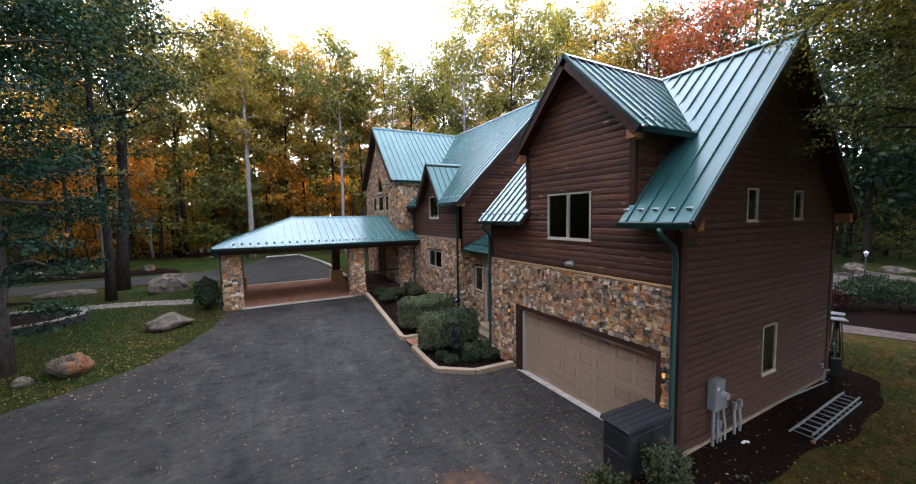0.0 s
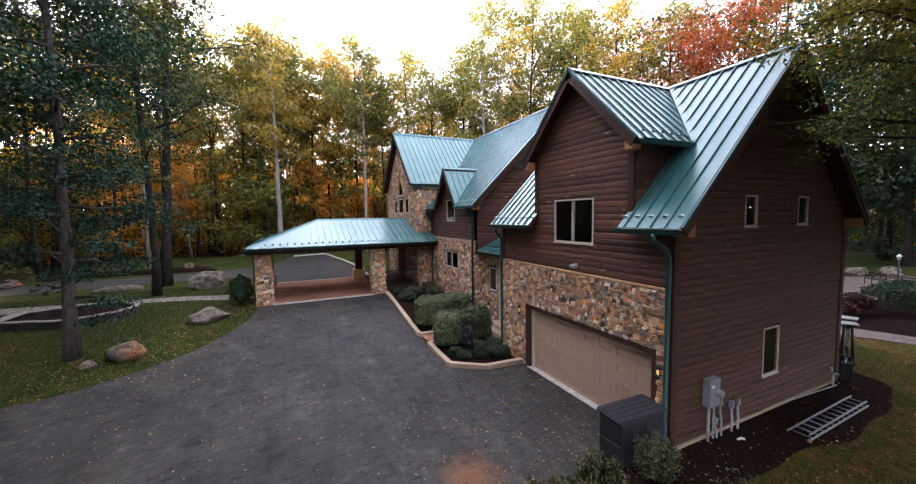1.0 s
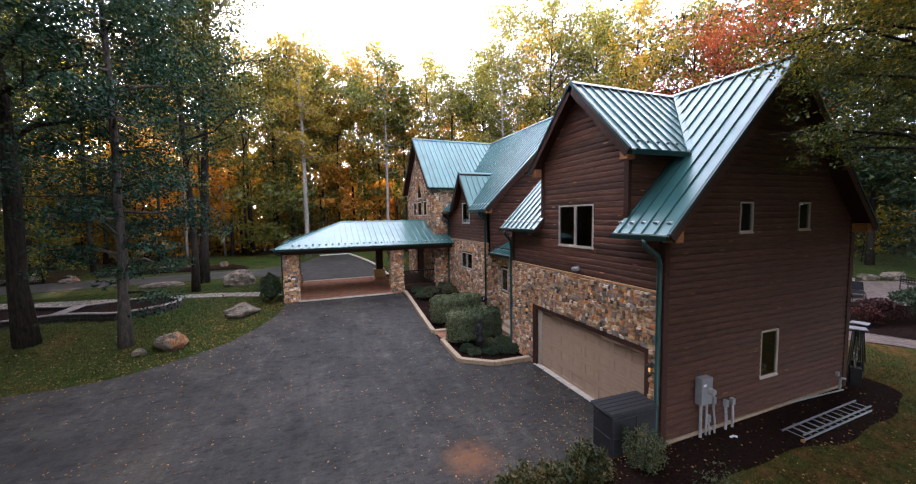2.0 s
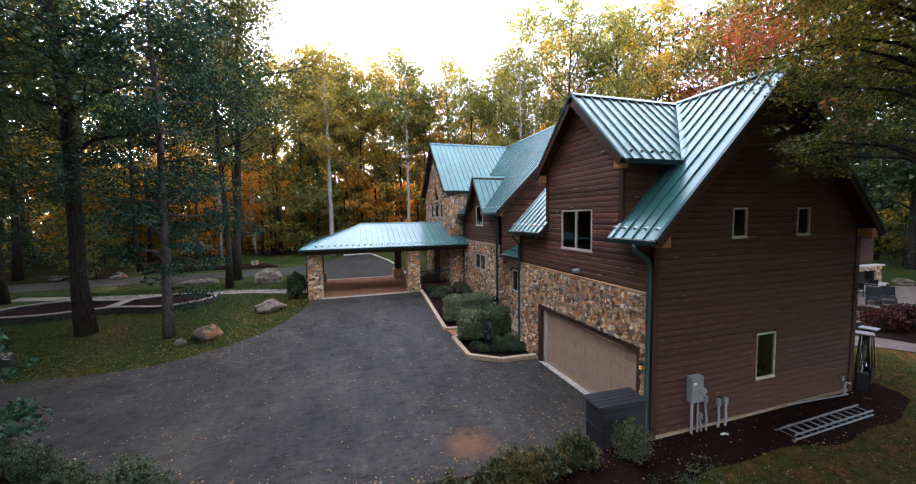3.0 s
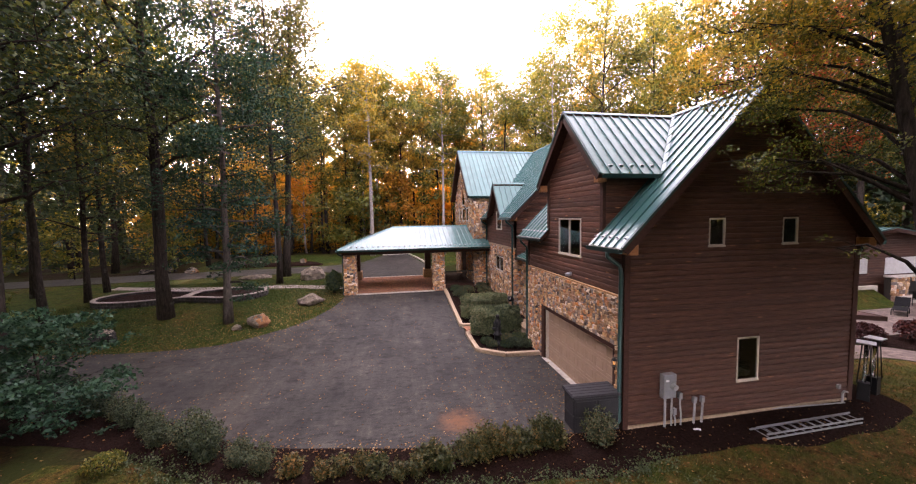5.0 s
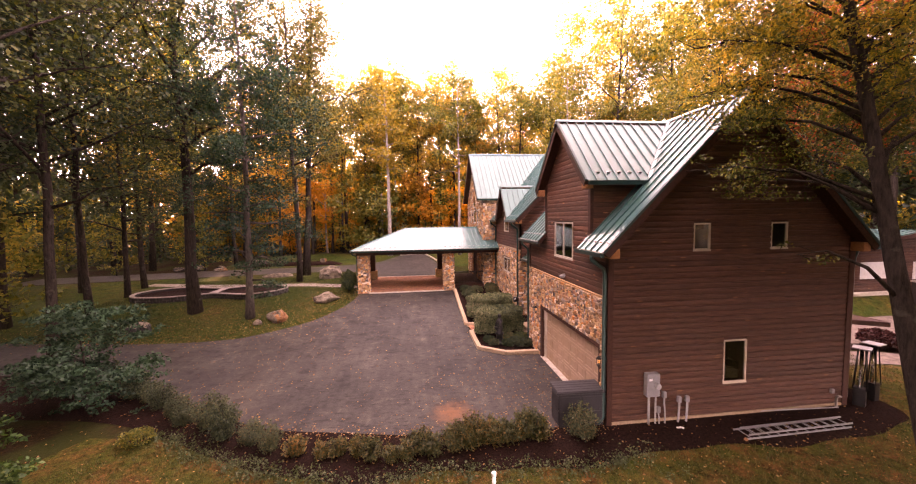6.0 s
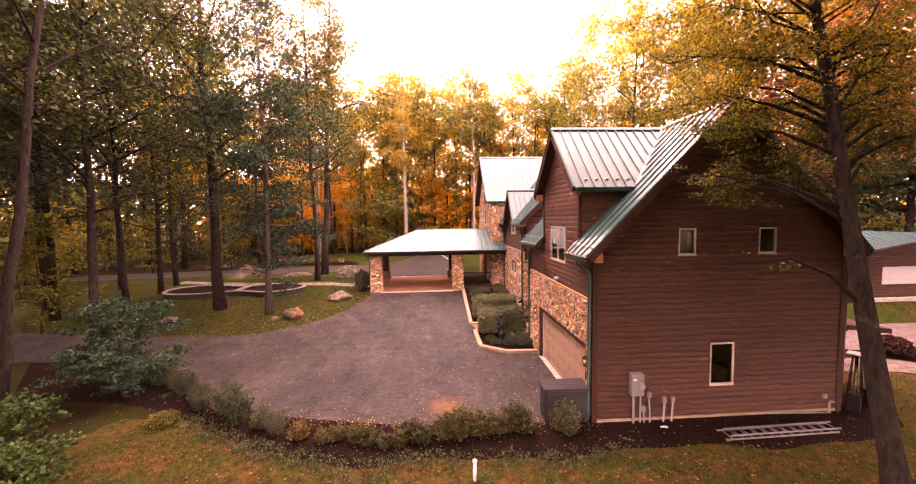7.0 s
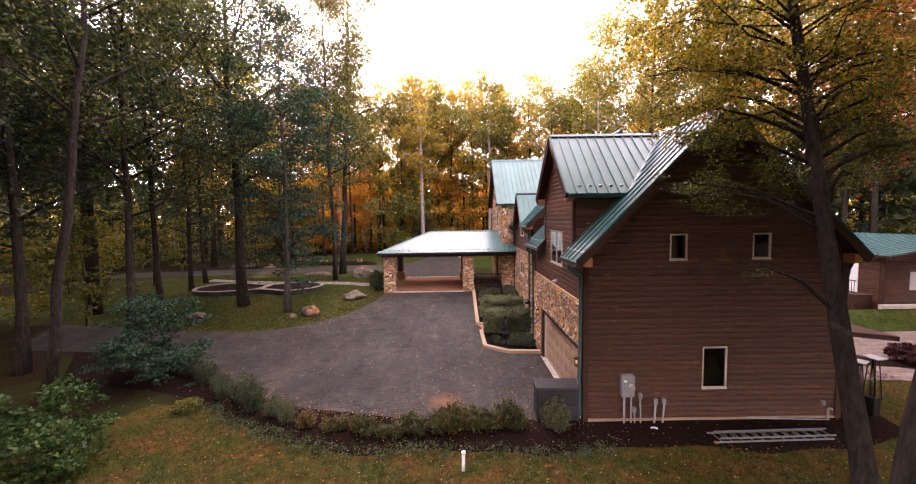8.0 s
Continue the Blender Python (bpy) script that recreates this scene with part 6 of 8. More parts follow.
def far_woods():
    """The depth of the woods: crowns and trunks too far and too many to tell apart."""
    rng = np.random.default_rng(9)
    n = 72000
    ang = np.where(rng.uniform(0, 1, n) < 0.8, rng.uniform(-0.35, 3.5, n), rng.uniform(0, 2 * math.pi, n))
    rad = rng.uniform(74, 100, n)
    x, y = -4 + rad * np.cos(ang) * 1.0, 2 + rad * np.sin(ang)
    z = np.abs(rng.beta(1.1, 1.4, n) * 20 * (0.85 + 0.2 * np.sin(ang * 23) + 0.12 * np.sin(ang * 61)))
    v, q = leaf_cards(np.stack([x, y, z + 0.8], 1), 1.6, rng, fine=False)
    low = z < 6
    tagged(fast_mesh("far_woods", v, q[~low], LEAFSHADE), "distant mass of olive woodland crowns", "woods", kind="stuff")
    tagged(fast_mesh("far_undergrowth", v, q[low], LEAFRUSSET), "distant golden undergrowth in the woods", "woods", kind="stuff")
    n = 92000
    ang, rad = rng.uniform(-0.35, 3.5, n), rng.uniform(50, 72, n)
    z = np.abs(rng.beta(1.0, 1.9, n) * 13 * (0.75 + 0.3 * np.sin(ang * 41 + rad * 0.7) + 0.2 * np.sin(ang * 97 + rad)))
    x, y = -4 + rad * np.cos(ang), 2 + rad * np.sin(ang)
    keep = ~((x > 8) & (x < 46) & (y > -13) & (y < 30))
    v, q = leaf_cards(np.stack([x, y, z + 0.9], 1), 0.5, rng, fine=False)
    half = np.sin(ang * 57 + rad * 0.5) + np.sin(ang * 131 - rad * 0.9) > -0.1
    mid = (x > -31) & (x < 16)
    tagged(fast_mesh("woodland_undergrowth", v, q[half & keep & mid], LEAFAMBER), "golden undergrowth under the woodland trees", "undergrowth", kind="stuff")
    tagged(fast_mesh("woodland_undergrowth", v, q[~half & keep & mid], LEAFGREEN), "olive undergrowth under the woodland trees", "undergrowth", kind="stuff")
    tagged(fast_mesh("woodland_undergrowth", v, q[keep & ~mid], LEAFBLUE), "dark green undergrowth under the woodland trees", "undergrowth", kind="stuff")
    trunks = []
    for k in range(230):
        a, r = rng.uniform(-0.35, 3.5), rng.uniform(58, 84)
        bx, by = -4 + r * math.cos(a), 2 + r * math.sin(a)
        if clear(bx, by):
            continue
        h = rng.uniform(14, 22)
        trunks.append(tube([(bx, by, -0.2), (bx + rng.normal(0, 0.3), by, h * 0.5), (bx + rng.normal(0, 0.6), by, h)], [0.28, 0.2, 0.08], 5, False))
    vs, fs = join(trunks)
    tagged(mesh_object("far_trunks", vs, fs, BARK, None, "", True), "distant grey tree trunks", "woods", kind="stuff")


far_woods()


# ---- shrubs, hedges, ferns ----
def mound_points(n, rx, ry, rz, rng, shell=0.75, box=2.0):
    """Points near the surface of a rounded block."""
    d = rng.normal(0, 1, (n, 3))
    d /= np.linalg.norm(d, axis=1, keepdims=True)
    d[:, 2] = np.where(d[:, 2] < -0.35, -d[:, 2], d[:, 2])
    k = (np.abs(d) ** box).sum(1) ** (-1 / box)
    r = k * (shell + (1 - shell) * rng.uniform(0, 1, n) ** 0.5) * (1 + 0.09 * np.sin(d[:, 0] * 9 + 2) * np.cos(d[:, 1] * 7) + 0.06 * np.sin(d[:, 2] * 13))
    return d * r[:, None] * np.array([rx, ry, rz])


def shrub_parts(parent, seed, rx, ry, h, leaves, size, leaf, shell=0.45, box=2.0, core=False, upright=False, skirt=False):
    rng = np.random.default_rng(seed)
    chunks = []
    for k in range(9):
        a = rng.uniform(0, 6.28)
        e = np.array([math.cos(a) * rx * 0.6, math.sin(a) * ry * 0.6, h * rng.uniform(0.6, 0.9)])
        chunks.append(tube([(e[0] * 0.12, e[1] * 0.12, 0), e * 0.55 + rng.normal(0, 0.02, 3), e], [0.014, 0.01, 0.004], 4, False))
    if upright:
        k = 26
        ang, rad = rng.uniform(0, 6.28, k), np.sqrt(rng.uniform(0, 1, k))
        top = np.stack([np.cos(ang) * rad * rx, np.sin(ang) * rad * ry, h * (1.08 - 0.5 * rad * rad) * rng.uniform(0.75, 1.15, k)], 1)
        who = rng.integers(0, k, leaves)
        f = rng.uniform(0.12, 1.0, leaves)[:, None]
        p = top[who] * np.concatenate([0.35 + 0.65 * f, 0.35 + 0.65 * f, f], 1) + rng.normal(0, 1, (leaves, 3)) * (0.085 - 0.05 * f) * np.array([1, 1, 0.7])
        for e in top[::2]:
            chunks.append(tube([(e[0] * 0.3, e[1] * 0.3, 0), tuple(e * 0.9)], [0.008, 0.003], 3, False))
    else:
        p = mound_points(leaves, rx, ry, h * 0.56, rng, shell, box) + np.array([0, 0, h * 0.46])
    if skirt:
        low = p[:, 2] < h * 0.5
        p[low, 2] = rng.uniform(0.2, h * 0.52, low.sum())
        th = rng.uniform(0, 2 * np.pi, leaves // 2)
        cs = np.stack([np.cos(th), np.sin(th)], 1)
        k2 = (np.abs(cs) ** box).sum(1) ** (-1 / box) * rng.uniform(0.86, 1.0, len(th))
        more = np.concatenate([cs * k2[:, None] * np.array([rx, ry]), rng.uniform(0.22, h * 0.8, (len(th), 1))], 1)
        p = np.concatenate([p, more])
    vs, fs = join(chunks)
    mesh_object("stem", vs, fs, BARK, parent)
    p = p[p[:, 2] > 0.02]
    v, q = leaf_cards(p, size, rng, 0.2)
    fast_mesh("foliage", v, q, leaf, parent)
    if core:
        bm = bmesh.new()
        bmesh.ops.create_icosphere(bm, subdivisions=3, radius=1)
        for w in bm.verts:
            k = (abs(w.co.x) ** box + abs(w.co.y) ** box + abs(w.co.z) ** box) ** (-1 / box)
            w.co = Vector((w.co.x * k * rx * 0.8, w.co.y * k * ry * 0.8, h * 0.52 + w.co.z * k * h * 0.4))
        part("inner_foliage", bm, leaf, parent, "", True)


def shrub(label, at, seed, rx, ry, h, leaves, size, leaf, group="", name="shrub", category="shrub", turn=0, **kw):
    x, y = at
    t = thing(name, label, category, (x, y, ground_z(x, y)), turn, group)
    shrub_parts(t, seed, rx, ry, h, leaves, size, leaf, **kw)
    return t


shrub("clipped green hedge dusted with brown, in the timber-edged bed", (-1.3, 8.2), 201, 1.22, 0.52, 1.42, 17000, 0.06, SHRUBLEAF, "clipped hedges", "hedge", "hedge", 2, shell=0.9, box=5.0, core=True, skirt=True)
shrub("clipped green hedge beside the stone wall", (-1.32, 10.3), 202, 1.28, 0.56, 1.36, 17000, 0.06, SHRUBLEAF, "clipped hedges", "hedge", "hedge", 3, shell=0.9, box=5.0, core=True, skirt=True)
for k, (x, y, r, h) in enumerate([(-2.0, 7.3, 0.3, 0.36), (-0.75, 6.75, 0.45, 0.45), (-0.4, 6.55, 0.36, 0.42), (-0.45, 7.1, 0.42, 0.55), (-1.85, 6.95, 0.28, 0.34), (-0.95, 7.3, 0.36, 0.45), (-1.2, 6.75, 0.3, 0.36), (-2.0, 13.8, 0.5, 0.55), (-1.4, 14.6, 0.55, 0.5), (-2.1, 14.9, 0.4, 0.5), (-0.3, 14.2, 0.5, 0.6), (-0.2, 15.2, 0.5, 0.5)]):
    shrub("low leafy shrub in the planted bed", (x, y), 210 + k, r, r, h, 2000, 0.07, ROWLEAF if k % 3 else LEAFBLUE, "bed shrubs")
shrub("rounded dark evergreen shrub beside the stone pillar", (-10.15, 16.3), 230, 0.55, 0.6, 1.55, 4500, 0.09, LEAFBLUE, shell=0.7, core=True)

ROWKINDS = [shrub("small upright shrub in the row along the drive", (-1.0, -0.4), 240, 0.5, 0.44, 0.95, 3600, 0.055, ROWLEAF, "shrub row along the drive", upright=True),
            shrub("small upright shrub in the row along the drive", (-2.3, -0.25), 241, 0.36, 0.34, 0.8, 1700, 0.072, ROWBROWN, "shrub row along the drive", upright=True),
            shrub("thin small shrub in the row along the drive", (-3.0, -0.3), 242, 0.3, 0.3, 0.62, 1100, 0.072, ROWBROWN, "shrub row along the drive", upright=True)]
rs = random.Random(5)
line = curve_points([(-16.3, 4.5), (-14.4, 3.5), (-11.7, 1.5), (-10.3, 0.75), (-8.8, 0.05), (-7.4, -0.3), (-6.0, -0.55), (-5.2, -0.42), (-4.4, -0.32), (-3.5, -0.3), (-2.6, -0.3), (-1.9, -0.3)], 30)
gone = 0.0
for a, b in zip(line, line[1:]):
    gone -= math.dist(a, b)
    if gone > 0:
        continue
    x, y = b
    far = min(1.0, max(0.0, (-x - 7.4) / 2.5))
    kind = ROWKINDS[0] if far > 0.6 else rs.choice(ROWKINDS[1:])
    c = copy_thing(kind, pose(x + rs.uniform(-0.12, 0.12), y + rs.uniform(-0.12, 0.12), ground_z(x, y) - 0.02, 0, 0, rs.uniform(0, 360)))
    s = rs.uniform(0.75, 1.15) if x < -5.5 else rs.uniform(0.9, 1.15)
    c.scale = (s, s, s * rs.uniform(0.8, 1.1))
    gone = 0.4 + 0.45 * far

# leafy growth at the edge of the woods
tree("young sumac with fronds of blue-green leaves", (-16.2, 3.2), 150, 3.2, 0.05, 0.1, 1.9, 9000, 0.12, TEALLEAF, BARK, name="sapling", limbs=30, wobble=0.1, spread=0.3, tall=0.16, clump=0.7)
tree("bushy sapling with fresh green leaves", (-14.3, -2.0), 152, 1.2, 0.04, 0.1, 0.9, 2200, 0.12, FRESHLEAF, BARK, name="sapling", limbs=16, wobble=0.1, spread=0.6)
tree("bushy sapling with fresh green leaves", (-15.0, -1.2), 153, 1.7, 0.04, 0.1, 1.0, 2200, 0.12, FRESHLEAF, BARK, name="sapling", limbs=16, wobble=0.1, spread=0.6)
tree("bushy sapling with fresh green leaves", (-14.0, -3.9), 154, 1.1, 0.04, 0.1, 0.9, 2000, 0.12, FRESHLEAF, BARK, name="sapling", limbs=16, wobble=0.1, spread=0.6)
for k, (x, y, h) in enumerate([(-17.6, -1.2, 1.5), (-16.2, -3.0, 1.3)]):
    tree("bushy sapling with fresh green leaves", (x, y), 160 + k, h, 0.035, 0.1, 1.05, 2600, 0.13, FRESHLEAF, BARK, name="sapling", limbs=16, wobble=0.1, spread=0.6)
shrub("moss-green low shrub at the bed's end", (-13.2, 1.0), 155, 0.45, 0.4, 0.4, 1200, 0.06, LEAFGREEN)


# ---- boulders ----
def boulder(label, at, sx, sy, sz, seed, turn=0, rust=False, sink=0.12, dark=False):
    x, y = at
    bm = bmesh.new()
    bmesh.ops.create_icosphere(bm, subdivisions=4, radius=1)
    rng = random.Random(seed)
    o = Vector((rng.uniform(0, 50), rng.uniform(0, 50), rng.uniform(0, 50)))
    cuts = [(Vector((rng.gauss(0, 1), rng.gauss(0, 1), rng.gauss(0.2, 0.8))).normalized(), rng.uniform(0.6, 0.88)) for _ in range(8)]
    for v in bm.verts:
        p = v.co.copy()
        for d, h in cuts:
            e = p.dot(d) - h
            if e > 0:
                p -= d * e * 0.86
        layer = Vector((v.co.x * 2, v.co.y * 2, v.co.z * 8))
        p *= 1 + 0.2 * noise.noise(v.co * 1.3 + o) + 0.05 * noise.noise(layer + o) + 0.09 * noise.noise(v.co * 4 + o) + 0.06 * noise.noise(v.co * 10 + o)
        v.co = Vector((p.x * sx, p.y * sy, p.z * sz + sz * 0.7))
    bm.normal_update()
    me = bpy.data.meshes.new("boulder")
    if rust:
        for f in bm.faces:
            f.material_index = 1 if f.normal.x > 0.45 else 0
    if dark:
        for f in bm.faces:
            f.material_index = 0 if f.normal.z > 0.72 else 2
    bm.to_mesh(me)
    bm.free()
    me.materials.append(ROCK)
    me.materials.append(RUSTROCK)
    me.materials.append(DARKROCK)
    ob = new("boulder", me)
    ob.matrix_basis = pose(x, y, ground_z(x, y) - sink * sz, 0, 0, turn)
    return tagged(ob, label, "boulder", "lawn boulders")


boulder("grey boulder with one rust-orange face on the lawn", (-13.2, 11.2), 0.54, 0.46, 0.48, 301, -20, True)
boulder("low flat-topped tan boulder at the lawn's edge", (-11.17, 14.15), 0.82, 0.55, 0.38, 302, 12)
boulder("large tan boulder on the lawn", (-12.85, 23.0), 1.08, 0.75, 0.68, 303, 5)
boulder("flat slanting slab boulder on the lawn", (-17.9, 24.6), 1.35, 0.6, 0.28, 304, 15)
boulder("dark boulder with a pale top on the lawn", (-19.68, 10.35), 0.62, 0.5, 0.42, 305, 20, dark=True)
boulder("small stone beside the rusty boulder", (-14.1, 10.95), 0.25, 0.2, 0.16, 306)
for k, (x, y, sx, sz) in enumerate([(-23.2, 33.0, 0.95, 0.5), (-24.2, 32.2, 0.7, 0.34), (-22.4, 33.6, 0.6, 0.4), (-26.2, 31.6, 0.6, 0.3), (-28.0, 30.9, 0.9, 0.36), (-29.8, 30.6, 0.7, 0.3)]):
    boulder("dark brown boulder at the end of the mulched bank", (x, y), sx, sx * 0.7, sz, 310 + k, 40 * k, dark=True)
boulder("rust-brown boulder beside the back road", (-25.4, 29.9), 0.62, 0.45, 0.3, 318, 10, True)
boulder("rust-brown boulder set in the mulched bank", (-15.9, 32.9), 0.42, 0.36, 0.42, 319, 10, True, -0.3)
for k, (x, y, sx) in enumerate([(-20.6, 33.5, 0.55), (-18.6, 33.6, 0.45)]):
    boulder("pale flat stone on the mulched bank", (x, y), sx, 0.3, 0.14, 320 + k, 8, sink=-2.2)


def mulch_bank():
    """A long low bank of dark mulch beside the back road."""
    nu, nv = 60, 10
    vs = []
    for i in range(nu + 1):
        f = i / nu
        x, y = -22.6 + 8.7 * f, 33.3 - 0.3 * f
        end = min(1.0, 8 * f, 8 * (1 - f)) ** 0.5
        for j in range(nv + 1):
            a = math.pi * j / nv
            p = Vector((x, y - math.cos(a) * 0.75, 0.42 * end * math.sin(a) ** 0.7))
            p += Vector((0, 0.1, 0.09)) * noise.noise(p * 2.2) * math.sin(a)
            vs.append((p.x, p.y, ground_z(p.x, p.y) + p.z - 0.02))
    fs = [(i * (nv + 1) + j, (i + 1) * (nv + 1) + j, (i + 1) * (nv + 1) + j + 1, i * (nv + 1) + j + 1) for i in range(nu) for j in range(nv)]
    ob = mesh_object("mulch_bank", vs, fs, MULCH, None, "", True)
    tagged(ob, "low bank of dark mulch beside the back road", "bank", kind="structure")


mulch_bank()
for k, (x, y, s) in enumerate([(35.6, 8.2, 1.2), (36.2, 6.3, 0.9), (33.8, 9.0, 0.8), (38.6, 4.6, 1.0), (40.5, 2.4, 0.9), (39.6, 7.4, 0.8), (24.0, 9.45, 0.45), (22.9, 9.3, 0.4)]):
    boulder("pale border stone round the patio", (x, y), s, s * 0.6, s * 0.4, 340 + k, 30 * k)


# ---- raised figure-eight planter ----
def block_ring():
    t = thing("raised_planter", "figure-eight planter of low grey retaining blocks filled with mulch", "planter")
    ring = curve_points([(-24.2, 16.8), (-23.4, 15.5), (-21.5, 15.2), (-19.8, 15.7), (-18.9, 15.95), (-17.9, 15.7), (-16.5, 15.25), (-15.15, 16.0), (-14.7, 17.3), (-15.7, 18.4), (-17.4, 18.5), (-18.9, 17.8), (-20.2, 18.1), (-22.1, 18.7), (-23.7, 18.1)], 10, True)
    drape("soil", ring, MULCH, 0.2, t, 0.6, label="dark mulch")
    bm = add_box(bmesh.new(), -0.17, 0.17, -0.11, 0.11, 0, 0.17, 0.015)
    me = bpy.data.meshes.new("block")
    bm.to_mesh(me)
    bm.free()
    me.materials.append(BLOCKGREY)
    bm = add_box(bmesh.new(), -0.19, 0.19, -0.115, 0.115, 0, 0.05, 0.012)
    mc = bpy.data.meshes.new("cap_block")
    bm.to_mesh(mc)
    bm.free()
    mc.materials.append(CAPGREY)
    pts = []
    for a, b in zip(ring, ring[1:] + ring[:1]):
        k = max(1, int(math.dist(a, b) / 0.02))
        pts += [(a[0] + (b[0] - a[0]) * i / k, a[1] + (b[1] - a[1]) * i / k) for i in range(k)]
    acc, marks = 0.0, []
    for a, b in zip(pts, pts[1:]):
        acc += math.dist(a, b)
        if acc >= 0.175:
            marks.append((b, math.degrees(math.atan2(b[1] - a[1], b[0] - a[0]))))
            acc = 0.0
    for row, z in ((0, -0.02), (1, 0.155)):
        for (x, y), ang in marks[row::2]:
            ob = new("block", me)
            ob.parent = t
            ob.matrix_basis = pose(x, y, ground_z(x, y) + z, 0, 0, ang)
    box_part("bridge_slab", (-19.25, -18.75, 15.95, 17.75, 1.0, 1.05), CAPGREY, t, "pale slab across the waist", 0.012, Matrix.Translation((0, 0, ground_z(-19, 16.9) + 0.326 - 1.0)))
    for (x, y), ang in marks[::2]:
        ob = new("cap_block", mc)
        ob.parent = t
        ob.matrix_basis = pose(x, y, ground_z(x, y) + 0.326, 0, 0, ang)


BLOCKGREY = mat_speckle("grey_retaining_block", (0.015, 0.014, 0.013), (0.05, 0.045, 0.041), 6, 0.95, 60)
CAPGREY = mat_speckle("grey_cap_block", (0.15, 0.125, 0.115), (0.32, 0.27, 0.245), 6, 0.95, 60)
block_ring()


# ---- timber edging of the bed ----
def edging():
    t = thing("bed_edging", "tan timber edging round the planted bed", "edging")
    runs = [[(-2.76, 15.4), (-2.8, 12.4), (-2.8, 9.45)], [(-2.78, 9.4), (-2.0, 9.36)], [(-2.62, 8.5), (-2.0, 8.48)], [(-2.68, 8.48), (-2.6, 6.55), (-1.55, 5.75), (0.0, 5.66)]]
    for run in runs:
        for a, b in zip(run, run[1:]):
            k = max(1, round(math.dist(a, b) / 1.2))
            for i in range(k):
                p = Vector((a[0] + (b[0] - a[0]) * i / k, a[1] + (b[1] - a[1]) * i / k, 0))
                q = Vector((a[0] + (b[0] - a[0]) * (i + 1) / k, a[1] + (b[1] - a[1]) * (i + 1) / k, 0))
                p.z, q.z = ground_z(p.x, p.y) - 0.05, ground_z(q.x, q.y) - 0.05
                d = (q - p).normalized()
                side = d.cross(Vector((0, 0, 1))).normalized()
                ob = strip_between("timber", p + d * 0.004 - side * 0.1, q - d * 0.004 - side * 0.1, side, 0.2, (0, 0, 1), 0.23, TIMBER, t)
                bm = bmesh.new()
                bm.from_mesh(ob.data)
                bmesh.ops.bevel(bm, geom=bm.edges[:], offset=0.012, segments=1, affect="EDGES")
                bm.to_mesh(ob.data)
                bm.free()
    return t


edging()
tagged(drape("bed_path", [(-2.72, 9.32), (-2.62, 8.56), (-2.15, 8.54), (-2.1, 9.02), (0.0, 9.05), (0.0, 9.4)], PAVERS, 0.075), "short red brick path through the bed", "path", kind="structure")


# ---- things round the garage ----
def storage_bin():
    t = thing("storage_bin", "black resin storage bin with slatted lid beside the garage", "storage bin", (-0.78, 0.34, 0.02), -2)
    box_part("body", (-0.66, 0.66, -0.32, 0.32, 0.0, 0.98), BLACKPLASTIC, t, "", 0.02)
    for z in (0.06, 0.5):
        for x0, x1 in ((-0.62, -0.02), (0.02, 0.62)):
            box_part("side_panel", (x0, x1, -0.335, -0.31, z, z + 0.4), BLACKPLASTIC, t, "", 0.01)
        box_part("end_panel", (-0.675, -0.65, -0.28, 0.28, z, z + 0.4), BLACKPLASTIC, t, "", 0.01)
    lid = box_part("lid", (-0.72, 0.72, -0.36, 0.37, 0.98, 1.05), BLACKPLASTIC, t, "", 0.02)
    for i in range(5):
        y = -0.35 + i * 0.143
        box_part("slat", (-0.71, 0.71, y, y + 0.134, 1.05, 1.075), BLACKPLASTIC, lid, "", 0.008)


storage_bin()


def wall_lantern(at):
    t = thing("wall_lantern", "black wall lantern with a lit amber lamp beside the garage door", "lantern", at, 0, "garage lanterns")
    box_part("backplate", (0.02, 0.05, -0.06, 0.06, -0.16, 0.16), BLACKMETAL, t, "", 0.005)
    tube_part("arm", [(0.03, 0, 0.1), (-0.05, 0, 0.16), (-0.11, 0, 0.15)], 0.012, BLACKMETAL, t, 6)
    vs, fs = tube([(-0.11, 0, 0.16), (-0.11, 0, 0.12), (-0.11, 0, 0.08)], [0.015, 0.06, 0.085], 6)
    mesh_object("hood", vs, fs, BLACKMETAL, t)
    vs, fs = tube([(-0.11, 0, 0.03), (-0.11, 0, -0.05)], [0.03, 0.027], 8)
    mesh_object("lamp_glass", vs, fs, LAMPGLOW, t)
    for k in range(6):
        a = k * math.pi / 3
        tube_part("bar", [(-0.11 + 0.07 * math.cos(a), 0.07 * math.sin(a), 0.08), (-0.11 + 0.055 * math.cos(a), 0.055 * math.sin(a), -0.11)], 0.006, BLACKMETAL, t, 4)
    vs, fs = tube([(-0.11, 0, -0.1), (-0.11, 0, -0.13), (-0.11, 0, -0.18)], [0.06, 0.045, 0.01], 6)
    mesh_object("foot", vs, fs, BLACKMETAL, t)


wall_lantern((-0.09, 5.66, 2.02))
wall_lantern((-0.09, 0.17, 1.86))

fl = thing("flood_light", "small grey floodlight under the siding", "lamp", (-0.07, 2.93, 3.98))
box_part("bracket", (-0.05, 0.03, -0.04, 0.04, -0.05, 0.04), GALV, fl, "", 0.005)
box_part("lamp_head", (-0.17, -0.03, -0.12, 0.12, -0.06, 0.03), GALV, fl, "", 0.015, pose(0, 0, 0, 0, -18, 0))


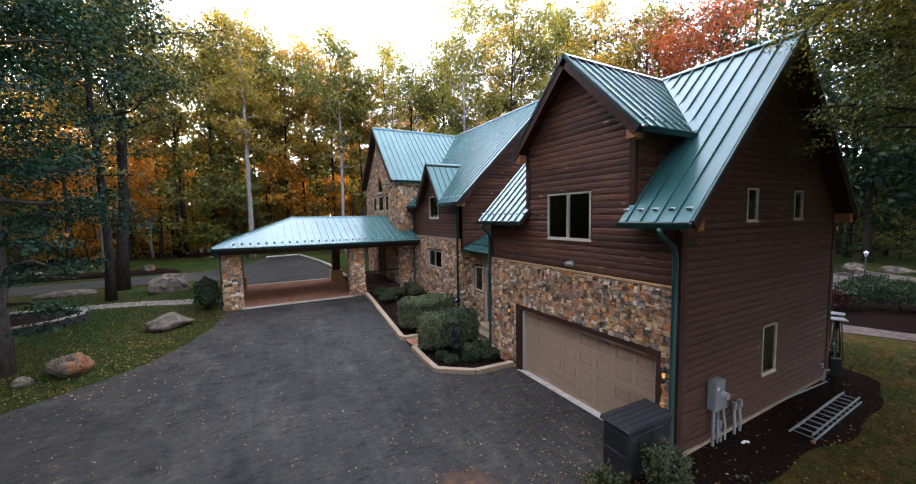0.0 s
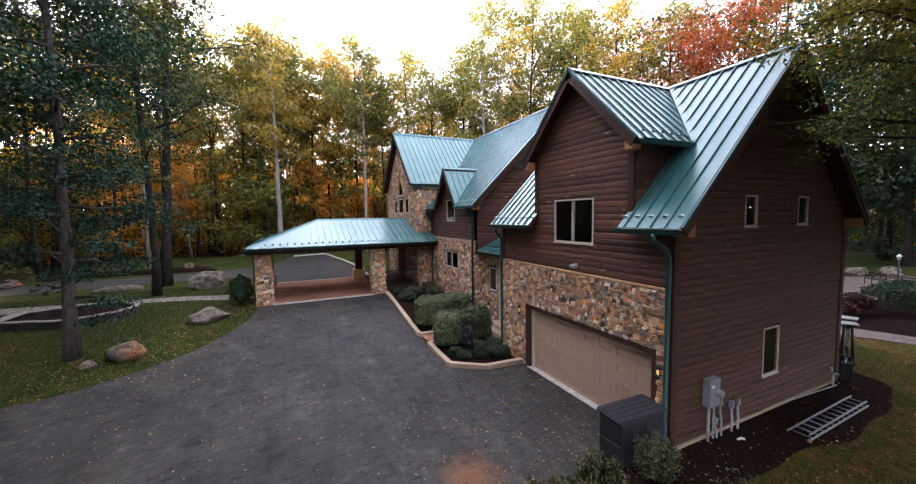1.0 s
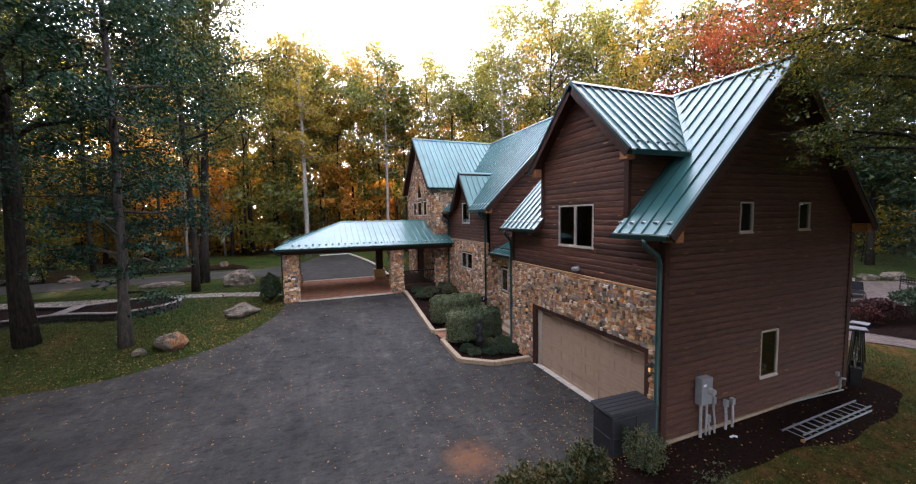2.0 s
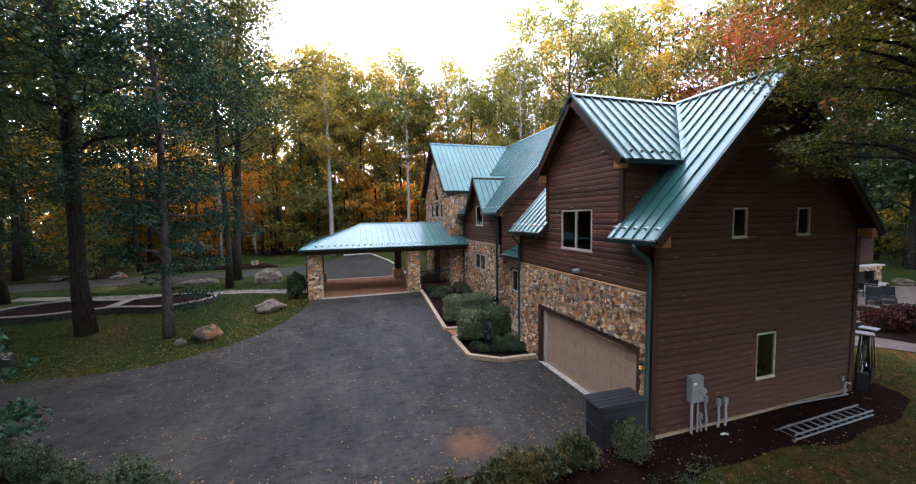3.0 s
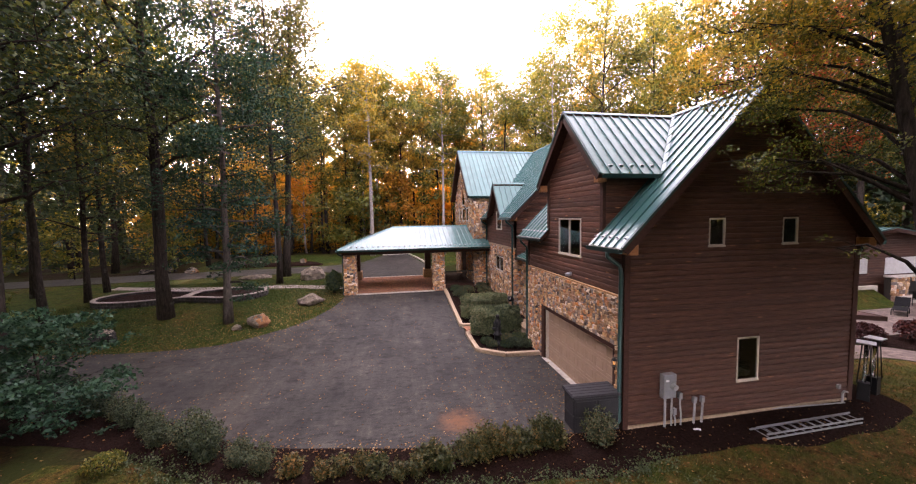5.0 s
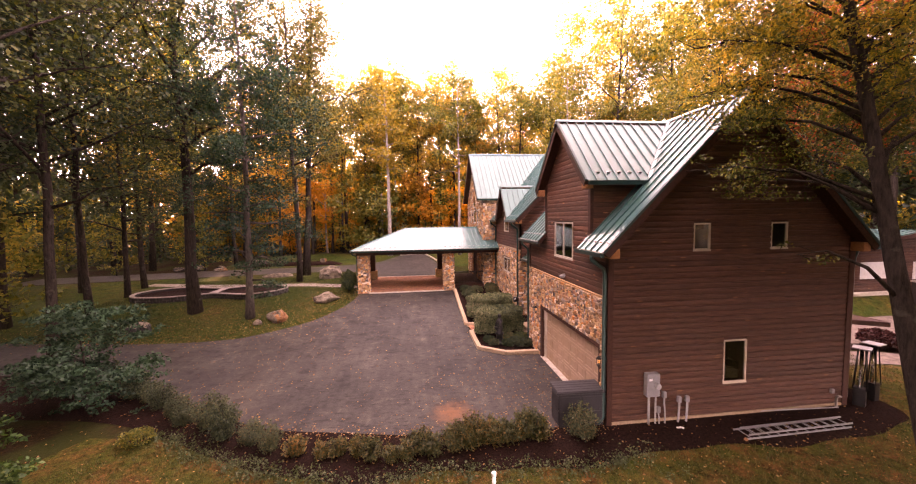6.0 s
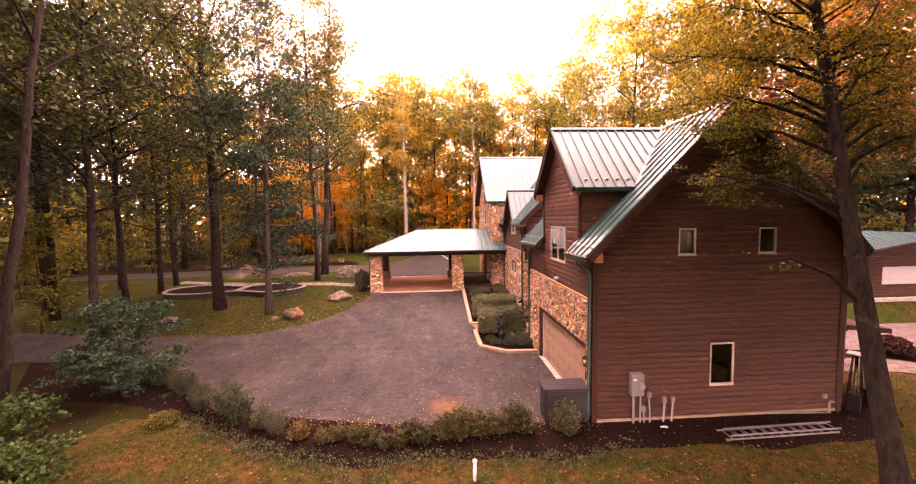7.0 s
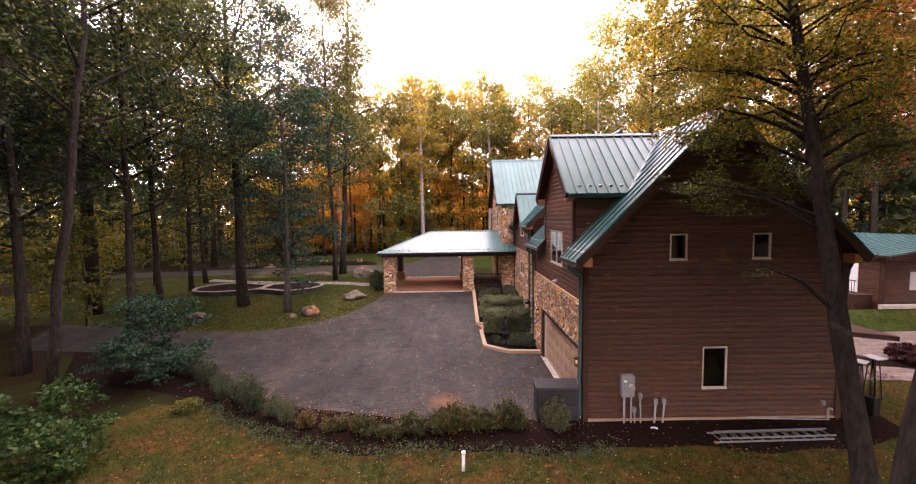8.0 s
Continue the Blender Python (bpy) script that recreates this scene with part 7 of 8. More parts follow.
def meter():
    t = thing("electric_meter", "grey electric meter box with conduits on the log wall", "meter", (1.27, -0.05, -0.03))
    b = box_part("box", (-0.2, 0.2, -0.18, 0.0, 0.9, 1.58), GALV, t, "", 0.012)
    vs, fs = tube([(0.08, -0.17, 1.25), (0.08, -0.3, 1.25)], [0.085, 0.08], 14)
    mesh_object("meter_glass", vs, fs, PVC, t, "round glass meter")
    tube_part("conduit", [(-0.08, -0.09, 0.92), (-0.08, -0.09, -0.15)], 0.032, PVC, t, 10)
    tube_part("conduit", [(0.14, -0.08, 0.92), (0.14, -0.08, -0.1)], 0.025, PVC, t, 8)
    box_part("label_plate", (-0.14, -0.04, -0.186, -0.178, 1.38, 1.44), WHITE, t)


meter()
for x, h, bend, r in ((1.7, 0.86, 0.0, 0.022), (2.18, 0.68, 0.14, 0.03), (2.44, 0.68, 0.14, 0.03), (1.52, 0.42, 0.0, 0.022)):
    t = thing("conduit_box", "small grey service box on a conduit", "conduit", (x, -0.05, 0), group="service conduits")
    tube_part("pipe", [(-bend * 0.5, -0.1, -0.15), (-bend * 0.3, -0.1, h * 0.4), (0, -0.06, h * 0.7), (0, -0.05, h)], r, PVC, t, 8)
    box_part("box", (-0.05, 0.05, -0.1, 0.0, h - 0.1, h + 0.08), GALV, t, "", 0.008)
t = thing("vent_pipe", "grey vent pipe at the wall's corner", "pipe", (7.55, -0.05, 0))
tube_part("pipe", [(0, -0.06, -0.1), (0, -0.06, 0.3), (0.01, -0.09, 0.38), (0.0, -0.18, 0.4)], 0.033, PVC, t, 8)
box_part("box", (-0.2, -0.09, -0.08, 0.0, 0.46, 0.6), GALV, t, "", 0.01)
t = thing("loose_elbow", "white plastic elbow lying on the mulch", "pipe", (1.95, -0.42, -0.05))
tube_part("pipe", [(-0.08, 0, 0.05), (0.05, 0, 0.06), (0.1, -0.06, 0.06)], 0.035, WHITE, t, 8)


def ladder():
    t = thing("ladder", "aluminium extension ladder lying on the mulch", "ladder", (5.2, -0.91, 0.0), 1.2)
    for y, x0, x1, z in ((-0.24, -1.9, 1.5, 0.03), (0.2, -1.85, 1.6, 0.03), (-0.18, -1.75, 1.62, 0.1), (0.14, -1.7, 1.66, 0.1)):
        box_part("rail", (x0, x1, y - 0.015, y + 0.015, z - 0.022, z + 0.022), ALU, t, "", 0.006)
    for i in range(11):
        x = -1.72 + i * 0.305
        tube_part("rung", [(x, -0.24, 0.03), (x, 0.2, 0.03)], 0.011, ALU, t, 6)
        tube_part("rung", [(x + 0.12, -0.18, 0.1), (x + 0.12, 0.14, 0.1)], 0.011, ALU, t, 6)
    box_part("foot", (-1.94, -1.88, -0.28, -0.21, 0.0, 0.06), RAWWOOD, t)


ladder()
t = thing("metal_pole", "thin pale pole lying beside the wall", "pole", (6.15, -0.14, 0.03), -5)
tube_part("rod", [(-1.35, 0, 0.02), (1.35, 0.05, 0.03)], 0.02, ALU, t, 8)
t = thing("marker_stake", "white plastic marker pipe in the lawn", "stake", (-3.83, -2.0, -0.12))
tube_part("pipe", [(0, 0, -0.1), (0.01, 0.0, 0.48)], 0.045, WHITE, t, 10)
tube_part("pipe_cap", [(0.01, 0, 0.48), (0.01, 0, 0.54), (0.01, 0, 0.56)], [0.056, 0.056, 0.03], WHITE, t, 10)
tagged(drape("well_cover", [(-3.95 + 0.33 * math.cos(k * 0.628), -3.05 + 0.33 * math.sin(k * 0.628)) for k in range(10)], CONCRETE, 0.05, None, 0.2), "round concrete cover in the grass", "cover", kind="structure")


def garden_statue(at):
    """A dark cast figure on a stepped pedestal, with a basin held before it: one plain mesh."""
    lathe = [((0, 0), [(0.0, 0.24), (0.07, 0.24), (0.09, 0.17), (0.44, 0.15), (0.46, 0.2), (0.52, 0.2), (0.54, 0.13), (0.74, 0.16), (0.93, 0.12), (1.06, 0.15), (1.15, 0.13), (1.2, 0.05), (1.23, 0.05), (1.28, 0.085), (1.35, 0.09), (1.41, 0.05)]),
             ((-0.2, -0.06), [(0.66, 0.02), (0.72, 0.05), (0.8, 0.13), (0.83, 0.14), (0.82, 0.1)])]
    chunks = [tube([(x, y, z) for z, _ in prof], [r for _, r in prof], 14) for (x, y), prof in lathe]
    for side in (-1, 1):
        chunks.append(tube([(0.0, 0.13 * side, 1.1), (-0.08, 0.17 * side, 0.95), (-0.18, 0.08 * side - 0.03, 0.82)], [0.045, 0.04, 0.03], 8))
    ob = mesh_object("garden_statue", *join(chunks), BLACKMETAL, None, "", True)
    ob.matrix_basis = pose(*at, ground_z(*at) + 0.03, 0, 0, 20)
    tagged(ob, "dark cast garden statue on a pedestal in the planted bed", "statue")


garden_statue((-1.5, 7.15))
t = thing("hose_reel", "black hose reel hung on the stone corner", "hose reel", (0.3, 10.55, 1.35))
tube_part("drum", [(-0.15, 0, 0), (0.12, 0, 0)], 0.16, BLACKMETAL, t, 14)
tube_part("arm", [(0.0, 0, 0), (-0.1, -0.2, 0.1), (-0.2, -0.35, 0.05)], 0.03, PVC, t, 6)


# ---- patio heaters at the far corner ----
def patio_heater(at, turn):
    t = thing("patio_heater", "pyramid patio heater with a white square top beside the garage corner", "patio heater", (*at, -0.02), turn, "patio heaters")
    box_part("base", (-0.14, 0.14, -0.14, 0.14, 0.0, 0.6), BLACKMETAL, t, "", 0.015)
    for sx, sy in ((1, 1), (1, -1), (-1, 1), (-1, -1)):
        tube_part("frame_leg", [(0.15 * sx, 0.15 * sy, 0.55), (0.08 * sx, 0.08 * sy, 1.86)], 0.016, BLACKMETAL, t, 5)
    tube_part("flame_tube", [(0, 0, 0.6), (0, 0, 1.85)], 0.045, GLASS, t, 10)
    bm = bmesh.new()
    add_box(bm, -0.21, 0.21, -0.21, 0.21, 1.86, 1.89, 0.006)
    part("reflector", bm, PVC, t, "pale square reflector")


patio_heater((8.4, -0.1), 30)
patio_heater((9.2, 0.15), 12)


# ---- garden behind ----
def bench(at, turn):
    t = thing("garden_bench", "black iron garden bench on the patio", "bench", (*at, ground_z(*at) + 0.03), turn, "patio benches")
    for i in range(5):
        box_part("seat_slat", (-0.7, 0.7, -0.25 + i * 0.1, -0.18 + i * 0.1, 0.42, 0.45), BLACKMETAL, t)
    for z in (0.55, 0.72, 0.9):
        box_part("back_rail", (-0.72, 0.72, 0.25, 0.28, z, z + 0.05), BLACKMETAL, t)
    for i in range(9):
        x = -0.65 + i * 0.1625
        box_part("back_bar", (x - 0.012, x + 0.012, 0.255, 0.275, 0.55, 0.92), BLACKMETAL, t)
    for x in (-0.7, 0.7):
        tube_part("leg", [(x, -0.24, 0), (x, -0.22, 0.45)], 0.025, BLACKMETAL, t, 6)
        tube_part("leg", [(x, 0.26, 0), (x, 0.26, 0.95)], 0.025, BLACKMETAL, t, 6)
        tube_part("armrest", [(x, -0.24, 0.45), (x, -0.24, 0.66), (x, 0.26, 0.68)], 0.022, BLACKMETAL, t, 6)


def lounger(at, turn):
    t = thing("sun_lounger", "dark sling sun lounger on the patio", "sun lounger", (*at, ground_z(*at) + 0.03), turn, "patio loungers")
    box_part("bed", (-0.9, 0.45, -0.3, 0.3, 0.33, 0.35), SLING, t, "", 0.01)
    box_part("backrest", (0.0, 0.72, -0.3, 0.3, -0.01, 0.01), SLING, t, "", 0.01, pose(0.45, 0, 0.36, 0, -42, 0))
    for x in (-0.75, 0.35):
        for y in (-0.3, 0.3):
            tube_part("leg", [(x, y, 0), (x, y, 0.34)], 0.02, BLACKMETAL, t, 6)


bench((30.3, 5.4), 62)
bench((29.2, 3.4), 55)
lounger((23.7, 6.3), 25)
lounger((25.0, 6.2), 25)
lounger((22.7, 6.9), 25)
t = thing("street_lamp", "black garden lamp post with a white lantern", "lamp post", (26.2, 3.5, 0.03))
tube_part("pole", [(0, 0, 0), (0, 0, 0.2), (0, 0, 2.3)], [0.09, 0.05, 0.04], BLACKMETAL, t, 8)
tube_part("lantern", [(0, 0, 2.3), (0, 0, 2.52)], [0.06, 0.1], PVC, t, 6)
tube_part("lantern_hood", [(0, 0, 2.52), (0, 0, 2.57), (0, 0, 2.68)], [0.13, 0.12, 0.02], WHITE, t, 6)
DARKRED = mat_leaf("barberry_leaf", [(0.1, (0.018, 0.007, 0.008)), (0.6, (0.06, 0.014, 0.013)), (0.95, (0.12, 0.03, 0.018))], 0.3)
for k, (x, y, r, h, m) in enumerate([(15.2, 4.0, 0.7, 0.8, LEAFRED), (17.2, 3.2, 0.85, 1.0, LEAFRED), (18.6, 3.0, 0.9, 1.15, LEAFRED), (20.4, 2.4, 1.0, 1.6, LEAFBLUE), (19.4, -0.6, 0.8, 1.0, LEAFRED), (21.2, 0.9, 1.0, 1.7, LEAFBLUE), (18.3, -1.6, 0.7, 0.8, LEAFRED), (23.4, 2.6, 1.1, 1.5, LEAFBLUE), (22.6, -1.4, 0.8, 1.0, LEAFBLUE), (20.2, -4.0, 0.9, 1.3, LEAFBLUE)]):
    shrub("dark red-leaved shrub in the garden bed" if m is LEAFRED else "bluish conifer shrub in the garden bed", (x, y), 260 + k, r, r, h, 2200, 0.12, DARKRED if m is LEAFRED else m, "garden shrubs", shell=0.5)


def cabin():
    """A low garden building; its gable end faces the patio, with shutters over a stone fireplace."""
    t = thing("cabin", "dark log garden building with a low teal metal roof", "cabin", (0.0, 0.0, 0.0))
    to, west = plane_map("y", 9.8, -1), plane_map("x", 20.9, -1)
    shut = [(22.4, 24.85, 1.85, 2.92), (26.35, 29.1, 1.72, 2.85)]
    ridge_x, ridge_z, fall = 26.2, 4.9, 0.168
    gable = wall_slab("wall", to, [(20.9, 3.9, 0.0), (ridge_x, 4.75), (31.5, 3.9)], shut, LOGBROWN, t, 0.2, 0.0, "dark log gable wall")
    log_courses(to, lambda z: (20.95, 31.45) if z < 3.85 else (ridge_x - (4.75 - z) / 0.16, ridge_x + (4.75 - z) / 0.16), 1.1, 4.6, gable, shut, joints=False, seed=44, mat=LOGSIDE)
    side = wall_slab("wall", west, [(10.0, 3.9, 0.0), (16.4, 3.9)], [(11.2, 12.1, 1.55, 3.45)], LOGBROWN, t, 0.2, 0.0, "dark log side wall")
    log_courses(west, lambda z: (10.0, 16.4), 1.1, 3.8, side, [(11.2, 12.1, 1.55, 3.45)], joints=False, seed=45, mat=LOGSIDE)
    wall_slab("wall", plane_map("y", 16.4, 1), [(20.9, 3.9, 0.0), (ridge_x, 4.75), (31.5, 3.9)], [], LOGBROWN, t)
    wall_slab("wall", plane_map("x", 31.5, 1), [(10.0, 3.9, 0.0), (16.4, 3.9)], [], LOGBROWN, t)
    box_part("floor", (21.1, 31.3, 10.0, 16.2, 0.9, 1.1), DARKROOM, t)
    for u0, u1, z0, z1 in shut:
        sh = part("shutter", slab_bm(to, u0, u1, z0, z1, 0.02, -0.06), SHUTTER, t, "white roller shutter")
        for k in range(7):
            z = z0 + (k + 0.08) * (z1 - z0) / 7
            part("slat", slab_bm(to, u0 + 0.02, u1 - 0.02, z, z + (z1 - z0) / 7 * 0.86, 0.035, 0.021), SHUTTER, sh)
    door = part("door", slab_bm(west, 11.2, 12.1, 1.55, 3.45, -0.02, -0.07), WHITE, t, "white side door")
    part("frame", frame_bm(west, 11.12, 12.18, 1.5, 3.53, 0.08, 0.06, -0.05), WHITE, door)
    rail = box_part("porch_rail", (19.9, 19.96, 10.4, 13.0, 2.3, 2.36), BLACKMETAL, t, "black porch railing")
    for k in range(18):
        box_part("baluster", (19.92, 19.94, 10.45 + k * 0.145, 10.47 + k * 0.145, 1.5, 2.3), BLACKMETAL, rail)
    box_part("porch_floor", (19.8, 20.88, 10.3, 13.1, 0.0, 1.5), LOGBROWN, t)
    box_part("foundation", (20.6, 25.4, 9.5, 9.78, 0.0, 1.05), CONCRETE, t, "pale stone foundation ledge", 0.03)
    run = 5.7 * math.hypot(1, fall)
    roof(t, (20.5, 9.2, ridge_z - 5.7 * fall), (0, 1, 0), (1, 0, fall), [(0, 0), (7.8, 0), (7.8, run), (0, run)], guards=False)
    roof(t, (31.9, 9.2, ridge_z - 5.7 * fall), (0, 1, 0), (-1, 0, fall), [(0, 0), (7.8, 0), (7.8, run), (0, run)], guards=False)
    for x0 in (20.5, 31.9):
        strip_between("rake_board", (x0, 9.2, ridge_z - 5.7 * fall - 0.04), (ridge_x, 9.2, ridge_z - 0.04), (0, -1, 0), 0.04, (0, 0, -1), 0.22, LOGBROWN, t)


def outdoor_fireplace():
    t = thing("outdoor_fireplace", "wide stone patio fireplace with a pale mantel and dark opening", "fireplace")
    to = plane_map("y", 9.15, -1)
    body = wall_slab("body", to, [(25.9, 1.62, 0.0), (31.0, 1.62)], [(27.4, 30.2, 0.5, 1.28)], MORTAR, t, 0.34)
    lay_stones(to, pack_stones(25.9, 31.0, 0.05, 1.6, [(27.35, 30.25, 0.45, 1.33)], 51, 0.09), body)
    box_part("firebox", (27.4, 30.2, 9.46, 9.49, 0.5, 1.28), BLACKMETAL, t, "sooty black firebox")
    box_part("mantel", (25.75, 31.15, 8.98, 9.5, 1.62, 1.73), CONCRETE, t, "pale stone mantel", 0.02)
    box_part("hearth", (26.1, 30.8, 8.55, 8.98, 0.03, 0.42), CONCRETE, t, "pale stone hearth", 0.02)


def dining_chair(at, turn):
    t = thing("patio_chair", "dark metal dining chair on the patio", "chair", (*at, 0.03), turn, "patio chairs")
    box_part("seat", (-0.25, 0.25, -0.25, 0.25, 0.42, 0.46), BLACKMETAL, t, "", 0.01)
    box_part("backrest", (-0.25, 0.25, 0.22, 0.26, 0.5, 0.92), BLACKMETAL, t, "", 0.01)
    for x in (-0.23, 0.23):
        for y in (-0.23, 0.24):
            tube_part("leg", [(x, y, 0), (x, y, 0.9 if y > 0 else 0.64)], 0.018, BLACKMETAL, t, 6)
        tube_part("armrest", [(x, -0.23, 0.64), (x, 0.24, 0.66)], 0.018, BLACKMETAL, t, 6)


def patio_table(at):
    t = thing("patio_table", "small round dark metal table on the patio", "table", (*at, 0.03))
    tube_part("tabletop", [(0, 0, 0.7), (0, 0, 0.73)], 0.48, BLACKMETAL, t, 20)
    for k in range(4):
        a = k * math.pi / 2 + 0.4
        tube_part("leg", [(0.36 * math.cos(a), 0.36 * math.sin(a), 0), (0.3 * math.cos(a), 0.3 * math.sin(a), 0.7)], 0.02, BLACKMETAL, t, 6)


def lawn_bank():
    """The grass slope from the patio up to the building's foot."""
    rows = [(8.02, 0.03), (8.6, 0.24), (9.1, 0.58), (9.5, 0.84), (9.52, -0.05)]
    xs = [14.0 + 0.5 * k for k in range(23)]
    vs = [(x, y, z * (min(1, (x - 13.4) / 4)) + 0.04 * noise.noise((x, y * 2, 0)) * (z > 0.1)) for y, z in rows for x in xs]
    w = len(xs)
    fs = [(j * w + i, j * w + i + 1, (j + 1) * w + i + 1, (j + 1) * w + i) for j in range(len(rows) - 1) for i in range(w - 1)]
    tagged(mesh_object("lawn_bank", vs, fs, LAWN, None, "", True), "grassy bank between the patio and the garden building", "lawn", kind="structure")


cabin()
outdoor_fireplace()
lawn_bank()
patio_table((26.6, 7.9))
for spot in ((25.8, 7.7, 70), (27.4, 8.0, -75), (26.5, 7.1, 185)):
    dining_chair(spot[:2], spot[2])


# ---- far kerbs behind the porch ----
t = thing("parking_kerb", "pale concrete kerb of the parking area", "kerb")
for a, b in (((-2.6, 29.4), (-3.0, 33.5)), ((-3.0, 33.5), (-3.6, 38.0)), ((-3.6, 38.0), (-4.2, 42.0)), ((-4.2, 42.1), (-7.6, 41.2)), ((-2.6, 29.4), (-2.6, 22.4))):
    strip_between("kerb", (*a, 0.98), (*b, 0.98), (1, 0, 0), 0.18, (0, 0, 1), 0.17, CONCRETE, t) if abs(a[0] - b[0]) < 2 else strip_between("kerb", (*a, 0.98), (*b, 0.98), (0, 1, 0), 0.18, (0, 0, 1), 0.17, CONCRETE, t)


# ---- fallen leaves and grass ----
def inside(poly, x, y):
    c = False
    for (x1, y1), (x2, y2) in zip(poly, poly[1:] + poly[:1]):
        if (y1 > y) != (y2 > y) and x < (x2 - x1) * (y - y1) / (y2 - y1) + x1:
            c = not c
    return c


def fallen_leaves():
    rng = np.random.default_rng(31)
    pts = []
    for k in range(13500):
        if k >= 12000:
            x, y = rng.uniform(-16, 0), rng.uniform(0.2, 15)
        elif k >= 8500:
            i = rng.integers(0, len(LAWN_EDGE))
            x, y = LAWN_EDGE[i][0] - abs(rng.normal(0, 1.6)), LAWN_EDGE[i][1] + abs(rng.normal(0, 1.5)) - 0.1
        elif k < 1200:
            x, y = rng.uniform(-20, 0), rng.uniform(-0.5, 15)
        elif k < 1800:
            x, y = rng.uniform(-14, 8), rng.normal(-0.9, 0.6)
        elif k < 3300:
            x, y = rng.uniform(-24, -9), rng.uniform(8.5, 22)
        elif k < 6700:
            x, y = rng.uniform(-13, 9), rng.uniform(-7, -1.4)
        elif k < 7300:
            i = rng.integers(0, len(LAWN_EDGE))
            x, y = LAWN_EDGE[i][0] + rng.normal(0, 0.3), LAWN_EDGE[i][1] + rng.normal(0, 0.25)
        else:
            i = rng.integers(14, len(SHRUB_EDGE))
            x, y = SHRUB_EDGE[i][0] + rng.normal(0, 0.4), SHRUB_EDGE[i][1] - 0.05 + rng.normal(0, 0.28)
        if k % 17 == 0:
            x, y = -0.3 - abs(rng.normal(0, 2.6)), 0.4 + abs(rng.normal(0, 3.2))
        if x > -0.1 and -0.1 < y < 25:
            continue
        if y > 0.9 and x > -8.5 and k % 17 and rng.uniform() < 0.5:
            continue
        pts.append((x, y, ground_z(x, y) + 0.045))
    rng2 = np.random.default_rng(32)
    v, q = leaf_cards(np.array(pts), 0.058, rng2, 1.7)
    v[:, 2] = np.maximum(v[:, 2], np.array([ground_z(a, b) + 0.035 for a, b in v[:, :2]]))
    tagged(fast_mesh("fallen_leaves", v, q, DRYLEAF), "scattered dry yellow and brown fallen leaves", "leaves", kind="stuff")


DRYLEAF = mat_leaf("dry_leaf", [(0.1, (0.05, 0.025, 0.012)), (0.4, (0.17, 0.08, 0.03)), (0.65, (0.32, 0.17, 0.06)), (0.9, (0.5, 0.4, 0.25))], 0.2)
fallen_leaves()


def weeds():
    """Small leafy weeds and tufts that blur the edge between bed and lawn."""
    rng = np.random.default_rng(35)
    edge = [p for p in BED_EDGE if -13 < p[0] < 0.5 and p[1] < 1.5]
    pts = []
    for k in range(620):
        x, y = edge[rng.integers(0, len(edge))]
        x, y = x + rng.normal(0, 0.25), y + rng.normal(-0.05, 0.16)
        if k % 4 == 0:
            x, y = rng.uniform(-12, 1), rng.uniform(-5, -1.8)
        r = rng.uniform(0.04, 0.14)
        for q in range(int(rng.integers(6, 22))):
            pts.append((x + rng.normal(0, r), y + rng.normal(0, r), ground_z(x, y) + rng.uniform(0.02, 0.05 + r)))
    v, q = leaf_cards(np.array(pts), 0.055, rng, 0.5)
    tagged(fast_mesh("weeds", v, q, WEEDLEAF), "small grey-green weeds along the mulch's edge", "weeds", kind="stuff")


